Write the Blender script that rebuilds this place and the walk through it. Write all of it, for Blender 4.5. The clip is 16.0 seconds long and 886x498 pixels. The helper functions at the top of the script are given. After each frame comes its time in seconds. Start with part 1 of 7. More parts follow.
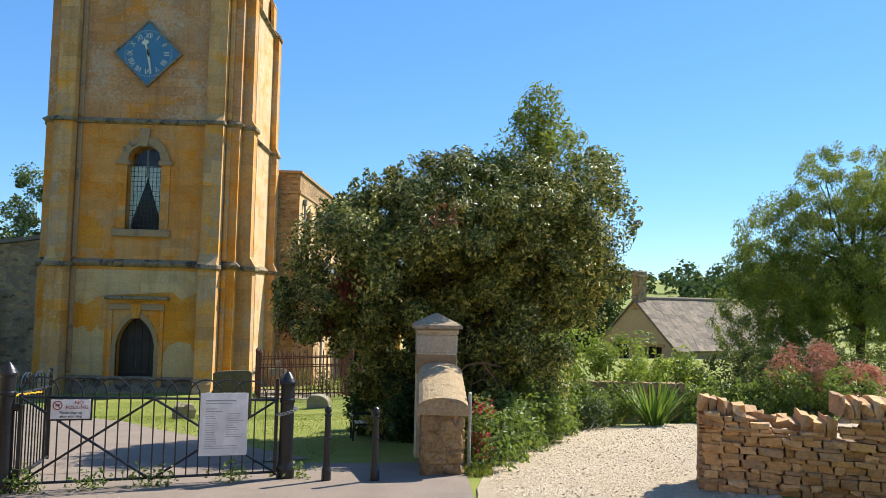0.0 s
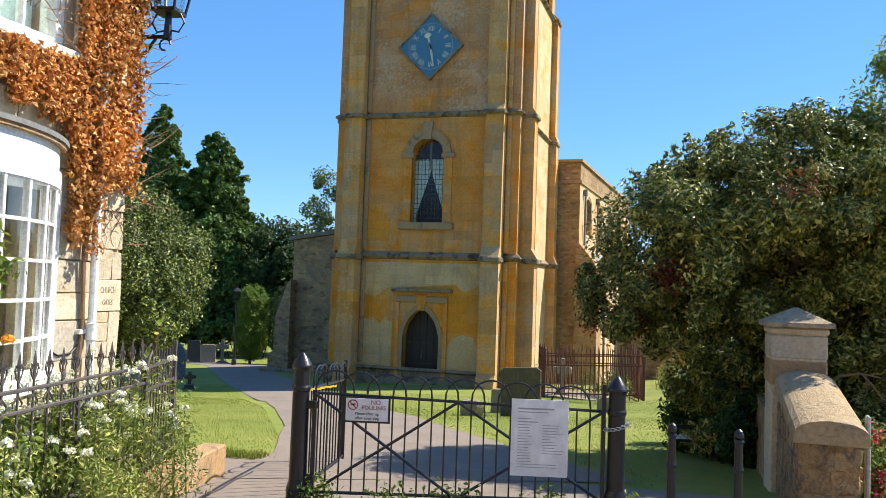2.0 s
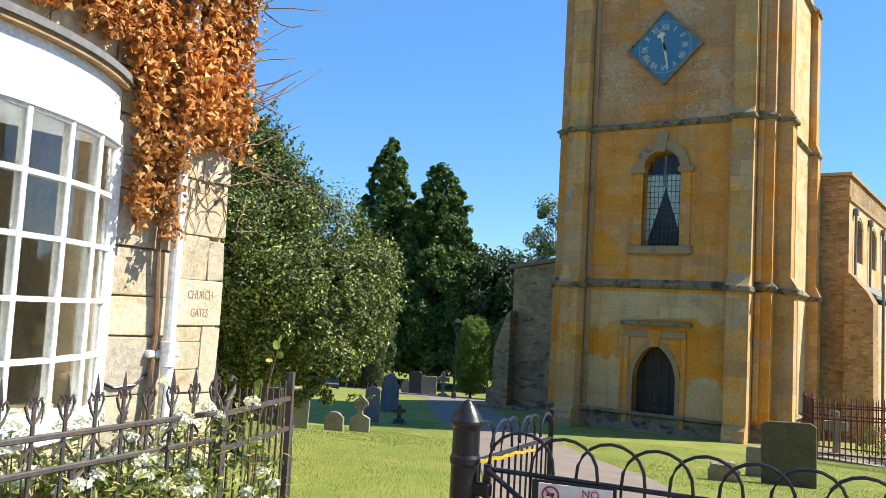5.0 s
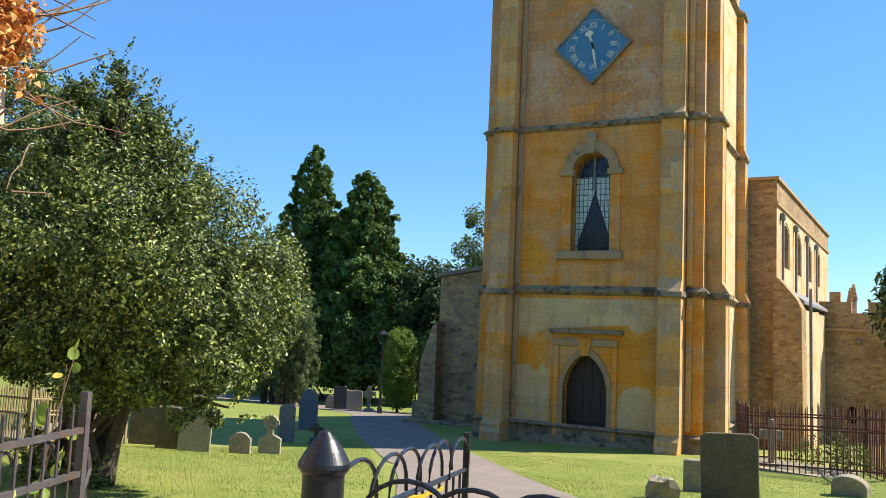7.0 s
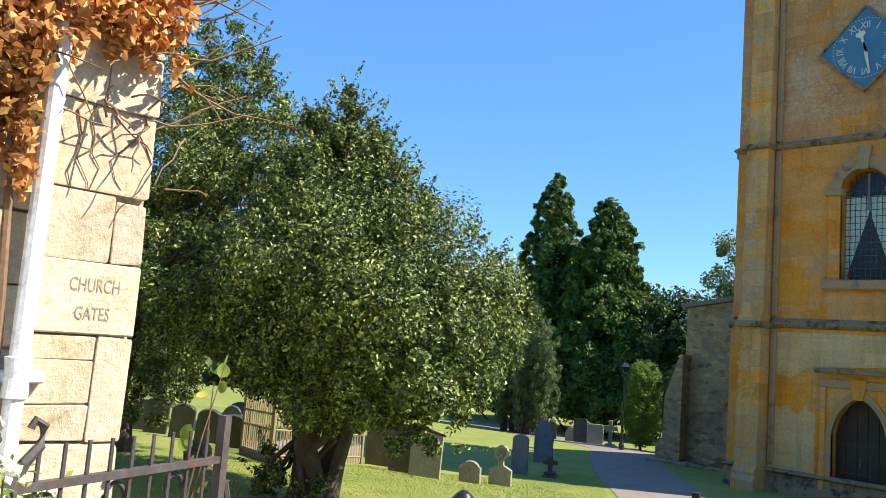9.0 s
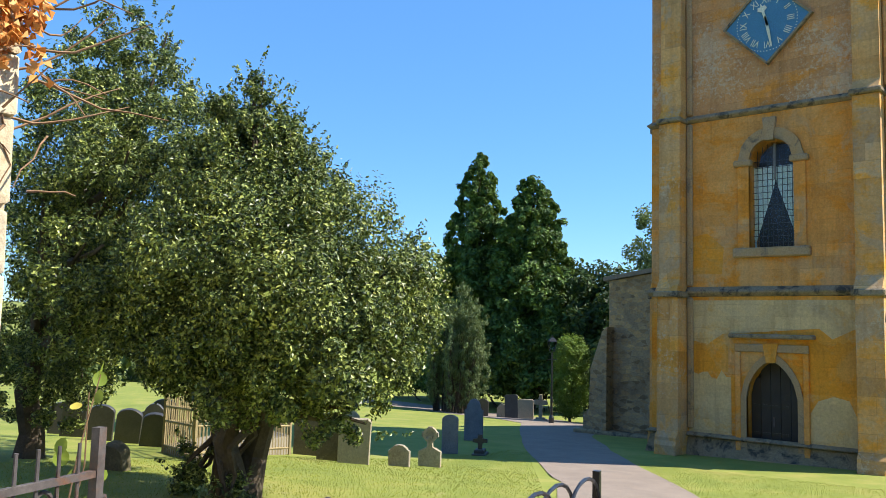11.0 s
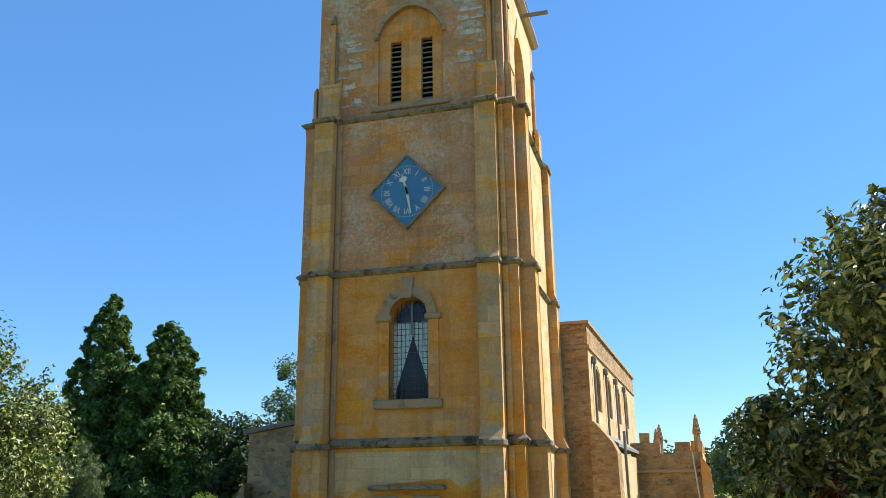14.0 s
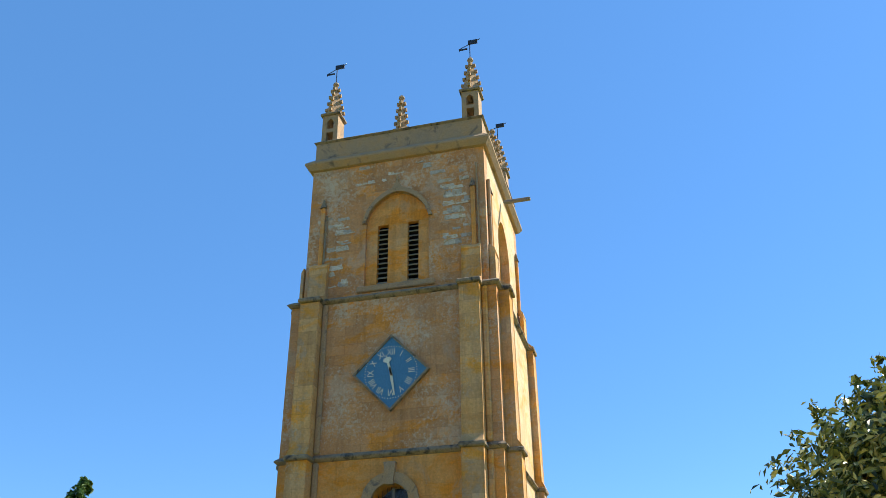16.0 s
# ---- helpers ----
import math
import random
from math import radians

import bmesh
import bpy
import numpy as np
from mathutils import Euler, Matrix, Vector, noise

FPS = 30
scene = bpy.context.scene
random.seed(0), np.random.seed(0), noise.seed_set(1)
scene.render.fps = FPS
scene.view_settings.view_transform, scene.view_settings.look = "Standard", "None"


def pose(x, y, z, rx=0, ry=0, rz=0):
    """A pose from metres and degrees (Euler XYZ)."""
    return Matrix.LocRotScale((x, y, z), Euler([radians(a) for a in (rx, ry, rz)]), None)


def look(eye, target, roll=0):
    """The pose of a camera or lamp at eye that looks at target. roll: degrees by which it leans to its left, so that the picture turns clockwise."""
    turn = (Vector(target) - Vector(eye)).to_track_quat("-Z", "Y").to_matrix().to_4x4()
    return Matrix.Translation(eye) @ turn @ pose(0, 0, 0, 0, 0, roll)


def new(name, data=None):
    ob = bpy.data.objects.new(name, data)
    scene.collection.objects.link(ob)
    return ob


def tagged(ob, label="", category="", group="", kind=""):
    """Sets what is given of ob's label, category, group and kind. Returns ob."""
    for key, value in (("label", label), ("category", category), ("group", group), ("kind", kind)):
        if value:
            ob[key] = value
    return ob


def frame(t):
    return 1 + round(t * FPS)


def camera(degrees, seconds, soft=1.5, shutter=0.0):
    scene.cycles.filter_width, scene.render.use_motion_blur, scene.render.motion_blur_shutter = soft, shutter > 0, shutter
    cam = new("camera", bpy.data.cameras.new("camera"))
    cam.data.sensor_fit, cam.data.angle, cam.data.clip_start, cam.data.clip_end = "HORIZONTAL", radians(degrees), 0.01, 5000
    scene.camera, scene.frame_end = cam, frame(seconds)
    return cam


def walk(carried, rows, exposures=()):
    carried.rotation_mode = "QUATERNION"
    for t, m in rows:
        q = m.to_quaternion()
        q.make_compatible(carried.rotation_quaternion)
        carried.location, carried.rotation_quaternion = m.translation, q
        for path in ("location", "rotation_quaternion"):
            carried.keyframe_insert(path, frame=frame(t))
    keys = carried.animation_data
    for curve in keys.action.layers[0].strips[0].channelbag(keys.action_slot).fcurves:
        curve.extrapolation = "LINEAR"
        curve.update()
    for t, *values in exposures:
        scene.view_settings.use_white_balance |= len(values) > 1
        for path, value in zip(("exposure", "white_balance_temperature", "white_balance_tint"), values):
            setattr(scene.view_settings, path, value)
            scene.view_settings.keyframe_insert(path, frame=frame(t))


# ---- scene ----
cam = camera(57.1, 16.0, 0.85)
PATH = [
    (0, (0.016, 0.008, 1.558), (0.067, 2.004, 1.676), 1.4),
    (0.5, (-0.166, 0.365, 1.558), (-0.383, 2.349, 1.673), 1.9),
    (1, (-0.34, 0.744, 1.519), (-0.824, 2.683, 1.592), 2.5),
    (1.5, (-0.535, 1.142, 1.479), (-1.076, 3.065, 1.567), 2.0),
    (2, (-0.681, 1.552, 1.45), (-1.275, 3.459, 1.541), 2.0),
    (2.5, (-0.833, 1.959, 1.423), (-1.463, 3.853, 1.556), 2.0),
    (3, (-0.969, 2.359, 1.396), (-1.607, 4.249, 1.545), 1.9),
    (3.5, (-1.128, 2.782, 1.351), (-1.926, 4.611, 1.469), 2.3),
    (4, (-1.293, 3.203, 1.299), (-2.18, 4.99, 1.448), 2.4),
    (4.2, (-1.343, 3.362, 1.309), (-2.283, 5.121, 1.455), 2.6),
    (6.3, (-1.982, 4.863, 1.246), (-3.145, 6.48, 1.425), 3.1),
    (6.5, (-2.019, 4.979, 1.231), (-3.114, 6.642, 1.42), 3.0),
    (7, (-2.081, 5.22, 1.224), (-3.029, 6.971, 1.417), 2.4),
    (7.5, (-2.095, 5.446, 1.195), (-3.061, 7.186, 1.391), 2.5),
    (8, (-2.203, 5.647, 1.231), (-3.349, 7.27, 1.461), 3.1),
    (8.5, (-2.333, 5.785, 1.232), (-3.679, 7.246, 1.468), 4.3),
    (8.7, (-2.332, 5.852, 1.215), (-3.752, 7.240, 1.449), 4.5),
    (10.8, (-2.219, 6.070, 1.256), (-3.585, 7.516, 1.465), 2.0),
    (11, (-2.249, 6.078, 1.262), (-3.543, 7.590, 1.457), 1.5),
    (11.5, (-2.317, 6.012, 1.255), (-3.397, 7.683, 1.455), 0.9),
    (12, (-2.365, 6.021, 1.253), (-3.196, 7.825, 1.490), 0.3),
    (12.5, (-2.416, 6.074, 1.254), (-3.053, 7.947, 1.544), -0.5),
    (13, (-2.469, 6.129, 1.270), (-3.005, 8.026, 1.612), -0.9),
    (13.5, (-2.496, 6.17, 1.267), (-3.014, 8.05, 1.71), -0.8),
    (14, (-2.502, 6.181, 1.28), (-3.012, 8.032, 1.842), -0.7),
    (14.5, (-2.493, 6.22, 1.266), (-2.992, 8.041, 1.925), -0.6),
    (15, (-2.505, 6.212, 1.29), (-2.991, 7.992, 2.061), -0.5),
    (15.5, (-2.501, 6.2, 1.31), (-2.961, 7.931, 2.2), -0.6),
    (16, (-2.451, 6.228, 1.358), (-2.882, 7.926, 2.322), -0.7),
]
walk(cam, [(t, look(eye, target, roll)) for t, eye, target, roll in PATH],
     [(0, 0.74), (1.5, 0.8), (4, 0.86), (7, 0.9), (8.5, 0.99), (11, 1.0), (12, 1.03), (13, 0.88), (16, 0.8)])

# ---- world, sun, exposure ----
SUN_AZ, SUN_EL = 36.0, 46.0        # degrees from +x towards +y, and above the horizon
world = bpy.data.worlds.new("sky")
scene.world = world
world.use_nodes = True
wn, wl = world.node_tree.nodes, world.node_tree.links
sky = wn.new("ShaderNodeTexSky")
sky.sky_type = "NISHITA"
sky.sun_disc = False
sky.sun_elevation = radians(SUN_EL)
sky.sun_rotation = radians(90 - SUN_AZ)
sky.altitude = 200
sky.air_density, sky.dust_density, sky.ozone_density = 1.0, 0.1, 3.0
wn["Background"].inputs["Strength"].default_value = 0.115
deep = wn.new("ShaderNodeHueSaturation")
deep.inputs["Saturation"].default_value = 1.15
wl.new(sky.outputs["Color"], deep.inputs["Color"])
clear = wn.new("ShaderNodeMix")
clear.data_type, clear.blend_type = "RGBA", "MULTIPLY"
clear.inputs[0].default_value, clear.inputs[7].default_value = 1.0, (0.79, 0.985, 1.2, 1)
wl.new(deep.outputs["Color"], clear.inputs[6])
even = wn.new("ShaderNodeMix")
even.data_type = "RGBA"
even.inputs[0].default_value, even.inputs[7].default_value = 0.45, (0.74, 2.02, 4.1, 1)
wl.new(clear.outputs[2], even.inputs[6])
wl.new(even.outputs[2], wn["Background"].inputs["Color"])
sun_data = bpy.data.lights.new("sun", "SUN")
sun_data.energy, sun_data.angle, sun_data.color = 5.4, radians(0.5), (1.0, 0.93, 0.80)
sun = new("sun", sun_data)
sd = Vector((math.cos(radians(SUN_AZ)) * math.cos(radians(SUN_EL)), math.sin(radians(SUN_AZ)) * math.cos(radians(SUN_EL)), math.sin(radians(SUN_EL))))
sun.matrix_world = look(sd * 80, (0, 0, 0))
scene.view_settings.exposure = 0.85

# ---- materials ----
def ramp_node(nt, stops):
    r = nt.nodes.new("ShaderNodeValToRGB")
    e = r.color_ramp.elements
    while len(e) < len(stops):
        e.new(0.5)
    for el, (p, c) in zip(e, stops):
        el.position, el.color = p, (*c, 1)
    return r


def noise_node(nt, pos, scale, detail=6, rough=0.6, distort=0.0):
    n = nt.nodes.new("ShaderNodeTexNoise")
    n.inputs["Scale"].default_value = scale
    n.inputs["Detail"].default_value = detail
    n.inputs["Roughness"].default_value = rough
    n.inputs["Distortion"].default_value = distort
    nt.links.new(pos, n.inputs["Vector"])
    return n


def mix_node(nt, fac, a, b, mode="MIX"):
    m = nt.nodes.new("ShaderNodeMix")
    m.data_type, m.blend_type = "RGBA", mode
    for sock, v in ((m.inputs[0], fac), (m.inputs[6], a), (m.inputs[7], b)):
        if isinstance(v, (int, float)):
            sock.default_value = v
        elif isinstance(v, tuple):
            sock.default_value = (*v, 1)
        else:
            nt.links.new(v, sock)
    return m.outputs[2]


def blank(name):
    m = bpy.data.materials.new(name)
    m.use_nodes = True
    nt = m.node_tree
    return m, nt, nt.nodes["Principled BSDF"], nt.nodes.new("ShaderNodeNewGeometry").outputs["Position"]


def surface(name, cols, big=0.6, fine=25.0, rough=0.85, bump=0.3, depth=0.01, metal=0.0, vary=0.0, stain=None, stain_scale=1.5, stain_at=(0.55, 0.7), island=0.0):
    """A weathered surface: large patches between the colours, fine grain, stains with an edge, relief."""
    m, nt, p, pos = blank(name)
    n1 = noise_node(nt, pos, big, 6, 0.65, 0.4)
    k = len(cols)
    c = ramp_node(nt, [(0.3 + 0.4 * i / max(1, k - 1), col) for i, col in enumerate(cols)])
    nt.links.new(n1.outputs["Fac"], c.inputs[0])
    out = c.outputs[0]
    if stain:
        n3 = noise_node(nt, pos, stain_scale, 8, 0.7, 0.6)
        sr = ramp_node(nt, [(stain_at[0], (0, 0, 0)), (stain_at[1], (1, 1, 1))])
        nt.links.new(n3.outputs["Fac"], sr.inputs[0])
        out = mix_node(nt, sr.outputs[0], out, stain)
    n2 = noise_node(nt, pos, fine, 5, 0.7)
    g = ramp_node(nt, [(0.3, (0.72,) * 3), (0.7, (1.18,) * 3)])
    nt.links.new(n2.outputs["Fac"], g.inputs[0])
    out = mix_node(nt, 1.0, out, g.outputs[0], "MULTIPLY")
    if vary or island:
        src = nt.nodes.new("ShaderNodeObjectInfo").outputs["Random"] if vary else nt.nodes.new("ShaderNodeNewGeometry").outputs["Random Per Island"]
        a = vary or island
        v = ramp_node(nt, [(0.0, (1 - a, 1 - a, 1 - a * 0.8)), (0.5, (1.0, 0.97, 0.92)), (1.0, (1 + a, 1 + a * 0.9, 1 + a * 0.7))])
        nt.links.new(src, v.inputs[0])
        out = mix_node(nt, 1.0, out, v.outputs[0], "MULTIPLY")
    nt.links.new(out, p.inputs["Base Color"])
    p.inputs["Roughness"].default_value = rough
    p.inputs["Metallic"].default_value = metal
    if bump:
        b = nt.nodes.new("ShaderNodeBump")
        b.inputs["Strength"].default_value, b.inputs["Distance"].default_value = bump, depth
        nt.links.new(n2.outputs["Fac"], b.inputs["Height"])
        nt.links.new(b.outputs[0], p.inputs["Normal"])
    return m


def leaf_mat(name, cols, rough=0.45, trans=0.2, warm=(0.3, 0.4, 0.05)):
    """Leaves: colour by leaf, some light passing through."""
    m, nt, p, pos = blank(name)
    g = nt.nodes.new("ShaderNodeNewGeometry")
    c = ramp_node(nt, [(i / max(1, len(cols) - 1), col) for i, col in enumerate(cols)])
    nt.links.new(g.outputs["Random Per Island"], c.inputs[0])
    n = noise_node(nt, pos, 1.1, 3, 0.5)
    r = ramp_node(nt, [(0.35, (0.7, 0.75, 0.7)), (0.65, (1.25, 1.2, 1.0))])
    nt.links.new(n.outputs["Fac"], r.inputs[0])
    col = mix_node(nt, 1.0, c.outputs[0], r.outputs[0], "MULTIPLY")
    nt.links.new(col, p.inputs["Base Color"])
    p.inputs["Roughness"].default_value = rough
    p.inputs["Specular IOR Level"].default_value = 0.35
    t = nt.nodes.new("ShaderNodeBsdfTranslucent")
    nt.links.new(mix_node(nt, 0.5, col, warm), t.inputs["Color"])
    s = nt.nodes.new("ShaderNodeMixShader")
    s.inputs[0].default_value = trans
    nt.links.new(p.outputs[0], s.inputs[1])
    nt.links.new(t.outputs[0], s.inputs[2])
    nt.links.new(s.outputs[0], nt.nodes["Material Output"].inputs["Surface"])
    return m


def tower_stone(name, cols, grey, joint=(0.30, 0.62), lichen=0.5, spots=0.35, blocks=0.5, rust=None):
    """Coursed ashlar: blocks of different tone with worn joints, lichen, speckle, run-down streaks and rust-coloured beds."""
    m, nt, p, pos = blank(name)
    sep = nt.nodes.new("ShaderNodeSeparateXYZ")
    nt.links.new(pos, sep.inputs[0])
    add = nt.nodes.new("ShaderNodeMath")
    nt.links.new(sep.outputs[0], add.inputs[0])
    nt.links.new(sep.outputs[1], add.inputs[1])
    cmb = nt.nodes.new("ShaderNodeCombineXYZ")
    nt.links.new(add.outputs[0], cmb.inputs[0])
    nt.links.new(sep.outputs[2], cmb.inputs[1])
    # the courses waver a little
    wob = noise_node(nt, pos, 1.6, 3, 0.5)
    wav = mix_node(nt, 0.035, cmb.outputs[0], wob.outputs["Color"], "ADD")
    br = nt.nodes.new("ShaderNodeTexBrick")
    br.inputs["Scale"].default_value = 1.0
    br.inputs["Brick Width"].default_value, br.inputs["Row Height"].default_value = joint[1], joint[0]
    br.inputs["Mortar Size"].default_value, br.inputs["Mortar Smooth"].default_value = 0.007, 0.7
    br.inputs["Color1"].default_value, br.inputs["Color2"].default_value, br.inputs["Mortar"].default_value = (0.72, 0.70, 0.70, 1), (1.22, 1.20, 1.14, 1), (0.66, 0.60, 0.52, 1)
    nt.links.new(wav, br.inputs["Vector"])
    n1 = noise_node(nt, pos, 0.55, 8, 0.68, 0.8)
    c = ramp_node(nt, [(0.32, cols[0]), (0.5, cols[1]), (0.68, cols[2])])
    nt.links.new(n1.outputs["Fac"], c.inputs[0])
    out = c.outputs[0]
    if rust:
        # beds of rust-coloured stone, longer than they are high
        rm = nt.nodes.new("ShaderNodeMapping")
        rm.inputs["Scale"].default_value, rm.inputs["Location"].default_value = (0.5, 0.5, 0.95), (3.1, 0, 1.7)
        nt.links.new(pos, rm.inputs["Vector"])
        rn = noise_node(nt, rm.outputs[0], 1.3, 7, 0.7, 0.5)
        rr = ramp_node(nt, [(0.50, (0, 0, 0)), (0.60, (1, 1, 1))])
        nt.links.new(rn.outputs["Fac"], rr.inputs[0])
        out = mix_node(nt, rr.outputs[0], out, rust)
    n3 = noise_node(nt, pos, 0.8, 9, 0.72, 0.5)
    sr = ramp_node(nt, [(0.53, (0, 0, 0)), (0.60, (lichen,) * 3)])
    nt.links.new(n3.outputs["Fac"], sr.inputs[0])
    out = mix_node(nt, sr.outputs[0], out, grey)
    # joints show in places and are worn away in others
    wear = noise_node(nt, pos, 0.9, 4, 0.6)
    wr = ramp_node(nt, [(0.38, (blocks * 0.3,) * 3), (0.6, (blocks,) * 3)])
    nt.links.new(wear.outputs["Fac"], wr.inputs[0])
    out = mix_node(nt, wr.outputs[0], out, mix_node(nt, 1.0, out, br.outputs["Color"], "MULTIPLY"))
    n2 = noise_node(nt, pos, 14, 8, 0.78)
    g = ramp_node(nt, [(0.3, (0.74,) * 3), (0.7, (1.2,) * 3)])
    nt.links.new(n2.outputs["Fac"], g.inputs[0])
    out = mix_node(nt, 1.0, out, g.outputs[0], "MULTIPLY")
    # run-down streaks: noise drawn out along z
    mp = nt.nodes.new("ShaderNodeMapping")
    mp.inputs["Scale"].default_value = (2.6, 2.6, 0.22)
    nt.links.new(pos, mp.inputs["Vector"])
    n4 = noise_node(nt, mp.outputs[0], 1.0, 6, 0.7, 0.3)
    st = ramp_node(nt, [(0.36, (0.42, 0.40, 0.39)), (0.50, (1.0, 1.0, 1.0)), (0.68, (1.12, 1.08, 1.02))])
    nt.links.new(n4.outputs["Fac"], st.inputs[0])
    out = mix_node(nt, 0.32, out, st.outputs[0], "MULTIPLY")
    # pitted lichen spots, gathered in colonies
    n5 = noise_node(nt, pos, 9.0, 9, 0.85, 0.2)
    n6 = noise_node(nt, pos, 0.7, 3, 0.5)
    both = nt.nodes.new("ShaderNodeMath")
    both.operation = "MULTIPLY_ADD"
    both.inputs[1].default_value = 0.5
    nt.links.new(n6.outputs["Fac"], both.inputs[0])
    nt.links.new(n5.outputs["Fac"], both.inputs[2])
    edge = 1.03 - 0.13 * spots
    sp = ramp_node(nt, [(edge - 0.09, (0, 0, 0)), (edge - 0.02, (0.75,) * 3)])
    nt.links.new(both.outputs[0], sp.inputs[0])
    out = mix_node(nt, sp.outputs[0], out, (0.54, 0.43, 0.30))
    nt.links.new(out, p.inputs["Base Color"])
    p.inputs["Roughness"].default_value = 0.92
    b = nt.nodes.new("ShaderNodeBump")
    b.inputs["Strength"].default_value, b.inputs["Distance"].default_value = 0.55, 0.03
    nt.links.new(mix_node(nt, 0.45, n2.outputs["Fac"], br.outputs["Color"]), b.inputs["Height"])
    nt.links.new(b.outputs[0], p.inputs["Normal"])
    return m


OCHRE = tower_stone("ochre_ashlar", ((0.66, 0.255, 0.04), (0.67, 0.31, 0.08), (0.58, 0.325, 0.13)), (0.50, 0.33, 0.18), lichen=0.55, rust=(0.70, 0.25, 0.02))
OCHRE_LOW = tower_stone("golden_ashlar", ((0.68, 0.27, 0.022), (0.70, 0.31, 0.04), (0.60, 0.32, 0.09)), (0.54, 0.37, 0.19), lichen=0.55, spots=0.1, rust=(0.72, 0.24, 0.01))
OCHRE_HIGH = tower_stone("speckled_ashlar", ((0.50, 0.215, 0.068), (0.53, 0.26, 0.10), (0.49, 0.28, 0.135)), (0.47, 0.33, 0.215), lichen=0.65, spots=1.3, blocks=0.75, rust=(0.62, 0.24, 0.035))
QUOIN = tower_stone("weathered_quoin_stone", ((0.57, 0.27, 0.07), (0.60, 0.335, 0.125), (0.53, 0.335, 0.17)), (0.44, 0.325, 0.21), (0.42, 0.9), lichen=0.7, spots=0.8, blocks=0.9, rust=(0.68, 0.305, 0.045))
# paler copy of the ashlar: sunlight on the south walls put into the colour
SUNNY = tower_stone("sunlit_ashlar", ((0.58, 0.36, 0.16), (0.64, 0.44, 0.24), (0.58, 0.43, 0.27)), (0.52, 0.43, 0.32), lichen=0.6, spots=0.6, rust=(0.62, 0.34, 0.10))
OCHRE_RAW = tower_stone("orange_ashlar", ((0.68, 0.25, 0.012), (0.70, 0.28, 0.02), (0.60, 0.27, 0.04)), (0.54, 0.33, 0.12), lichen=0.4, spots=0.1)
LIME_WASH = surface("lime_washed_stone", ((0.40, 0.37, 0.30), (0.52, 0.47, 0.38), (0.46, 0.40, 0.29)), 5, 30, 0.95, 0.5, 0.01, vary=0.3, stain=(0.44, 0.28, 0.12), stain_scale=6, stain_at=(0.5, 0.62))
PALE_STONE = tower_stone("washed_ashlar", ((0.58, 0.37, 0.15), (0.60, 0.43, 0.22), (0.48, 0.35, 0.20)), (0.62, 0.32, 0.06), spots=0.45)
def rubble_stone(name, cols, mortar, scale=4.2):
    """Random rubble: uneven flat stones, each of its own tone, in recessed mortar."""
    m, nt, p, pos = blank(name)
    mp = nt.nodes.new("ShaderNodeMapping")
    mp.inputs["Scale"].default_value = (0.6, 0.6, 1.25)
    nt.links.new(pos, mp.inputs["Vector"])
    wob = noise_node(nt, mp.outputs[0], 3.0, 4, 0.6)
    vec = mix_node(nt, 0.12, mp.outputs[0], wob.outputs["Color"], "ADD")
    tone, edge = nt.nodes.new("ShaderNodeTexVoronoi"), nt.nodes.new("ShaderNodeTexVoronoi")
    edge.feature = "DISTANCE_TO_EDGE"
    for v in (tone, edge):
        v.inputs["Scale"].default_value = scale
        nt.links.new(vec, v.inputs["Vector"])
    sep = nt.nodes.new("ShaderNodeSeparateColor")
    nt.links.new(tone.outputs["Color"], sep.inputs[0])
    c = ramp_node(nt, [(i / (len(cols) - 1), col) for i, col in enumerate(cols)])
    nt.links.new(sep.outputs[0], c.inputs[0])
    gap = ramp_node(nt, [(0.0, (1, 1, 1)), (0.09, (0, 0, 0))])
    nt.links.new(edge.outputs["Distance"], gap.inputs[0])
    out = mix_node(nt, gap.outputs[0], c.outputs[0], mortar)
    n1 = noise_node(nt, pos, 0.9, 8, 0.7, 0.5)
    st = ramp_node(nt, [(0.34, (0.62, 0.60, 0.60)), (0.52, (1, 1, 1)), (0.7, (1.2, 1.15, 1.05))])
    nt.links.new(n1.outputs["Fac"], st.inputs[0])
    out = mix_node(nt, 1.0, out, st.outputs[0], "MULTIPLY")
    n2 = noise_node(nt, pos, 16, 8, 0.78)
    g = ramp_node(nt, [(0.3, (0.7,) * 3), (0.7, (1.22,) * 3)])
    nt.links.new(n2.outputs["Fac"], g.inputs[0])
    out = mix_node(nt, 1.0, out, g.outputs[0], "MULTIPLY")
    nt.links.new(out, p.inputs["Base Color"])
    p.inputs["Roughness"].default_value = 0.95
    b = nt.nodes.new("ShaderNodeBump")
    b.inputs["Strength"].default_value, b.inputs["Distance"].default_value = 0.7, 0.04
    b.invert = True
    nt.links.new(mix_node(nt, 0.35, gap.outputs[0], n2.outputs["Color"]), b.inputs["Height"])
    nt.links.new(b.outputs[0], p.inputs["Normal"])
    return m


RUBBLE = rubble_stone("brown_rubble", ((0.26, 0.145, 0.06), (0.42, 0.25, 0.105), (0.36, 0.24, 0.13), (0.50, 0.32, 0.14)), (0.36, 0.25, 0.14), 8.0)
GREY_RUBBLE = rubble_stone("dark_rubble", ((0.20, 0.13, 0.07), (0.48, 0.29, 0.13), (0.30, 0.22, 0.14), (0.54, 0.34, 0.15)), (0.34, 0.25, 0.16), 6.0)
DARK_STONE = surface("lichen_stone", ((0.20, 0.15, 0.09), (0.30, 0.22, 0.13), (0.26, 0.21, 0.15)), 2.2, 30, 0.95, 0.8, 0.025, stain=(0.06, 0.053, 0.045), stain_scale=2.8, stain_at=(0.5, 0.62))
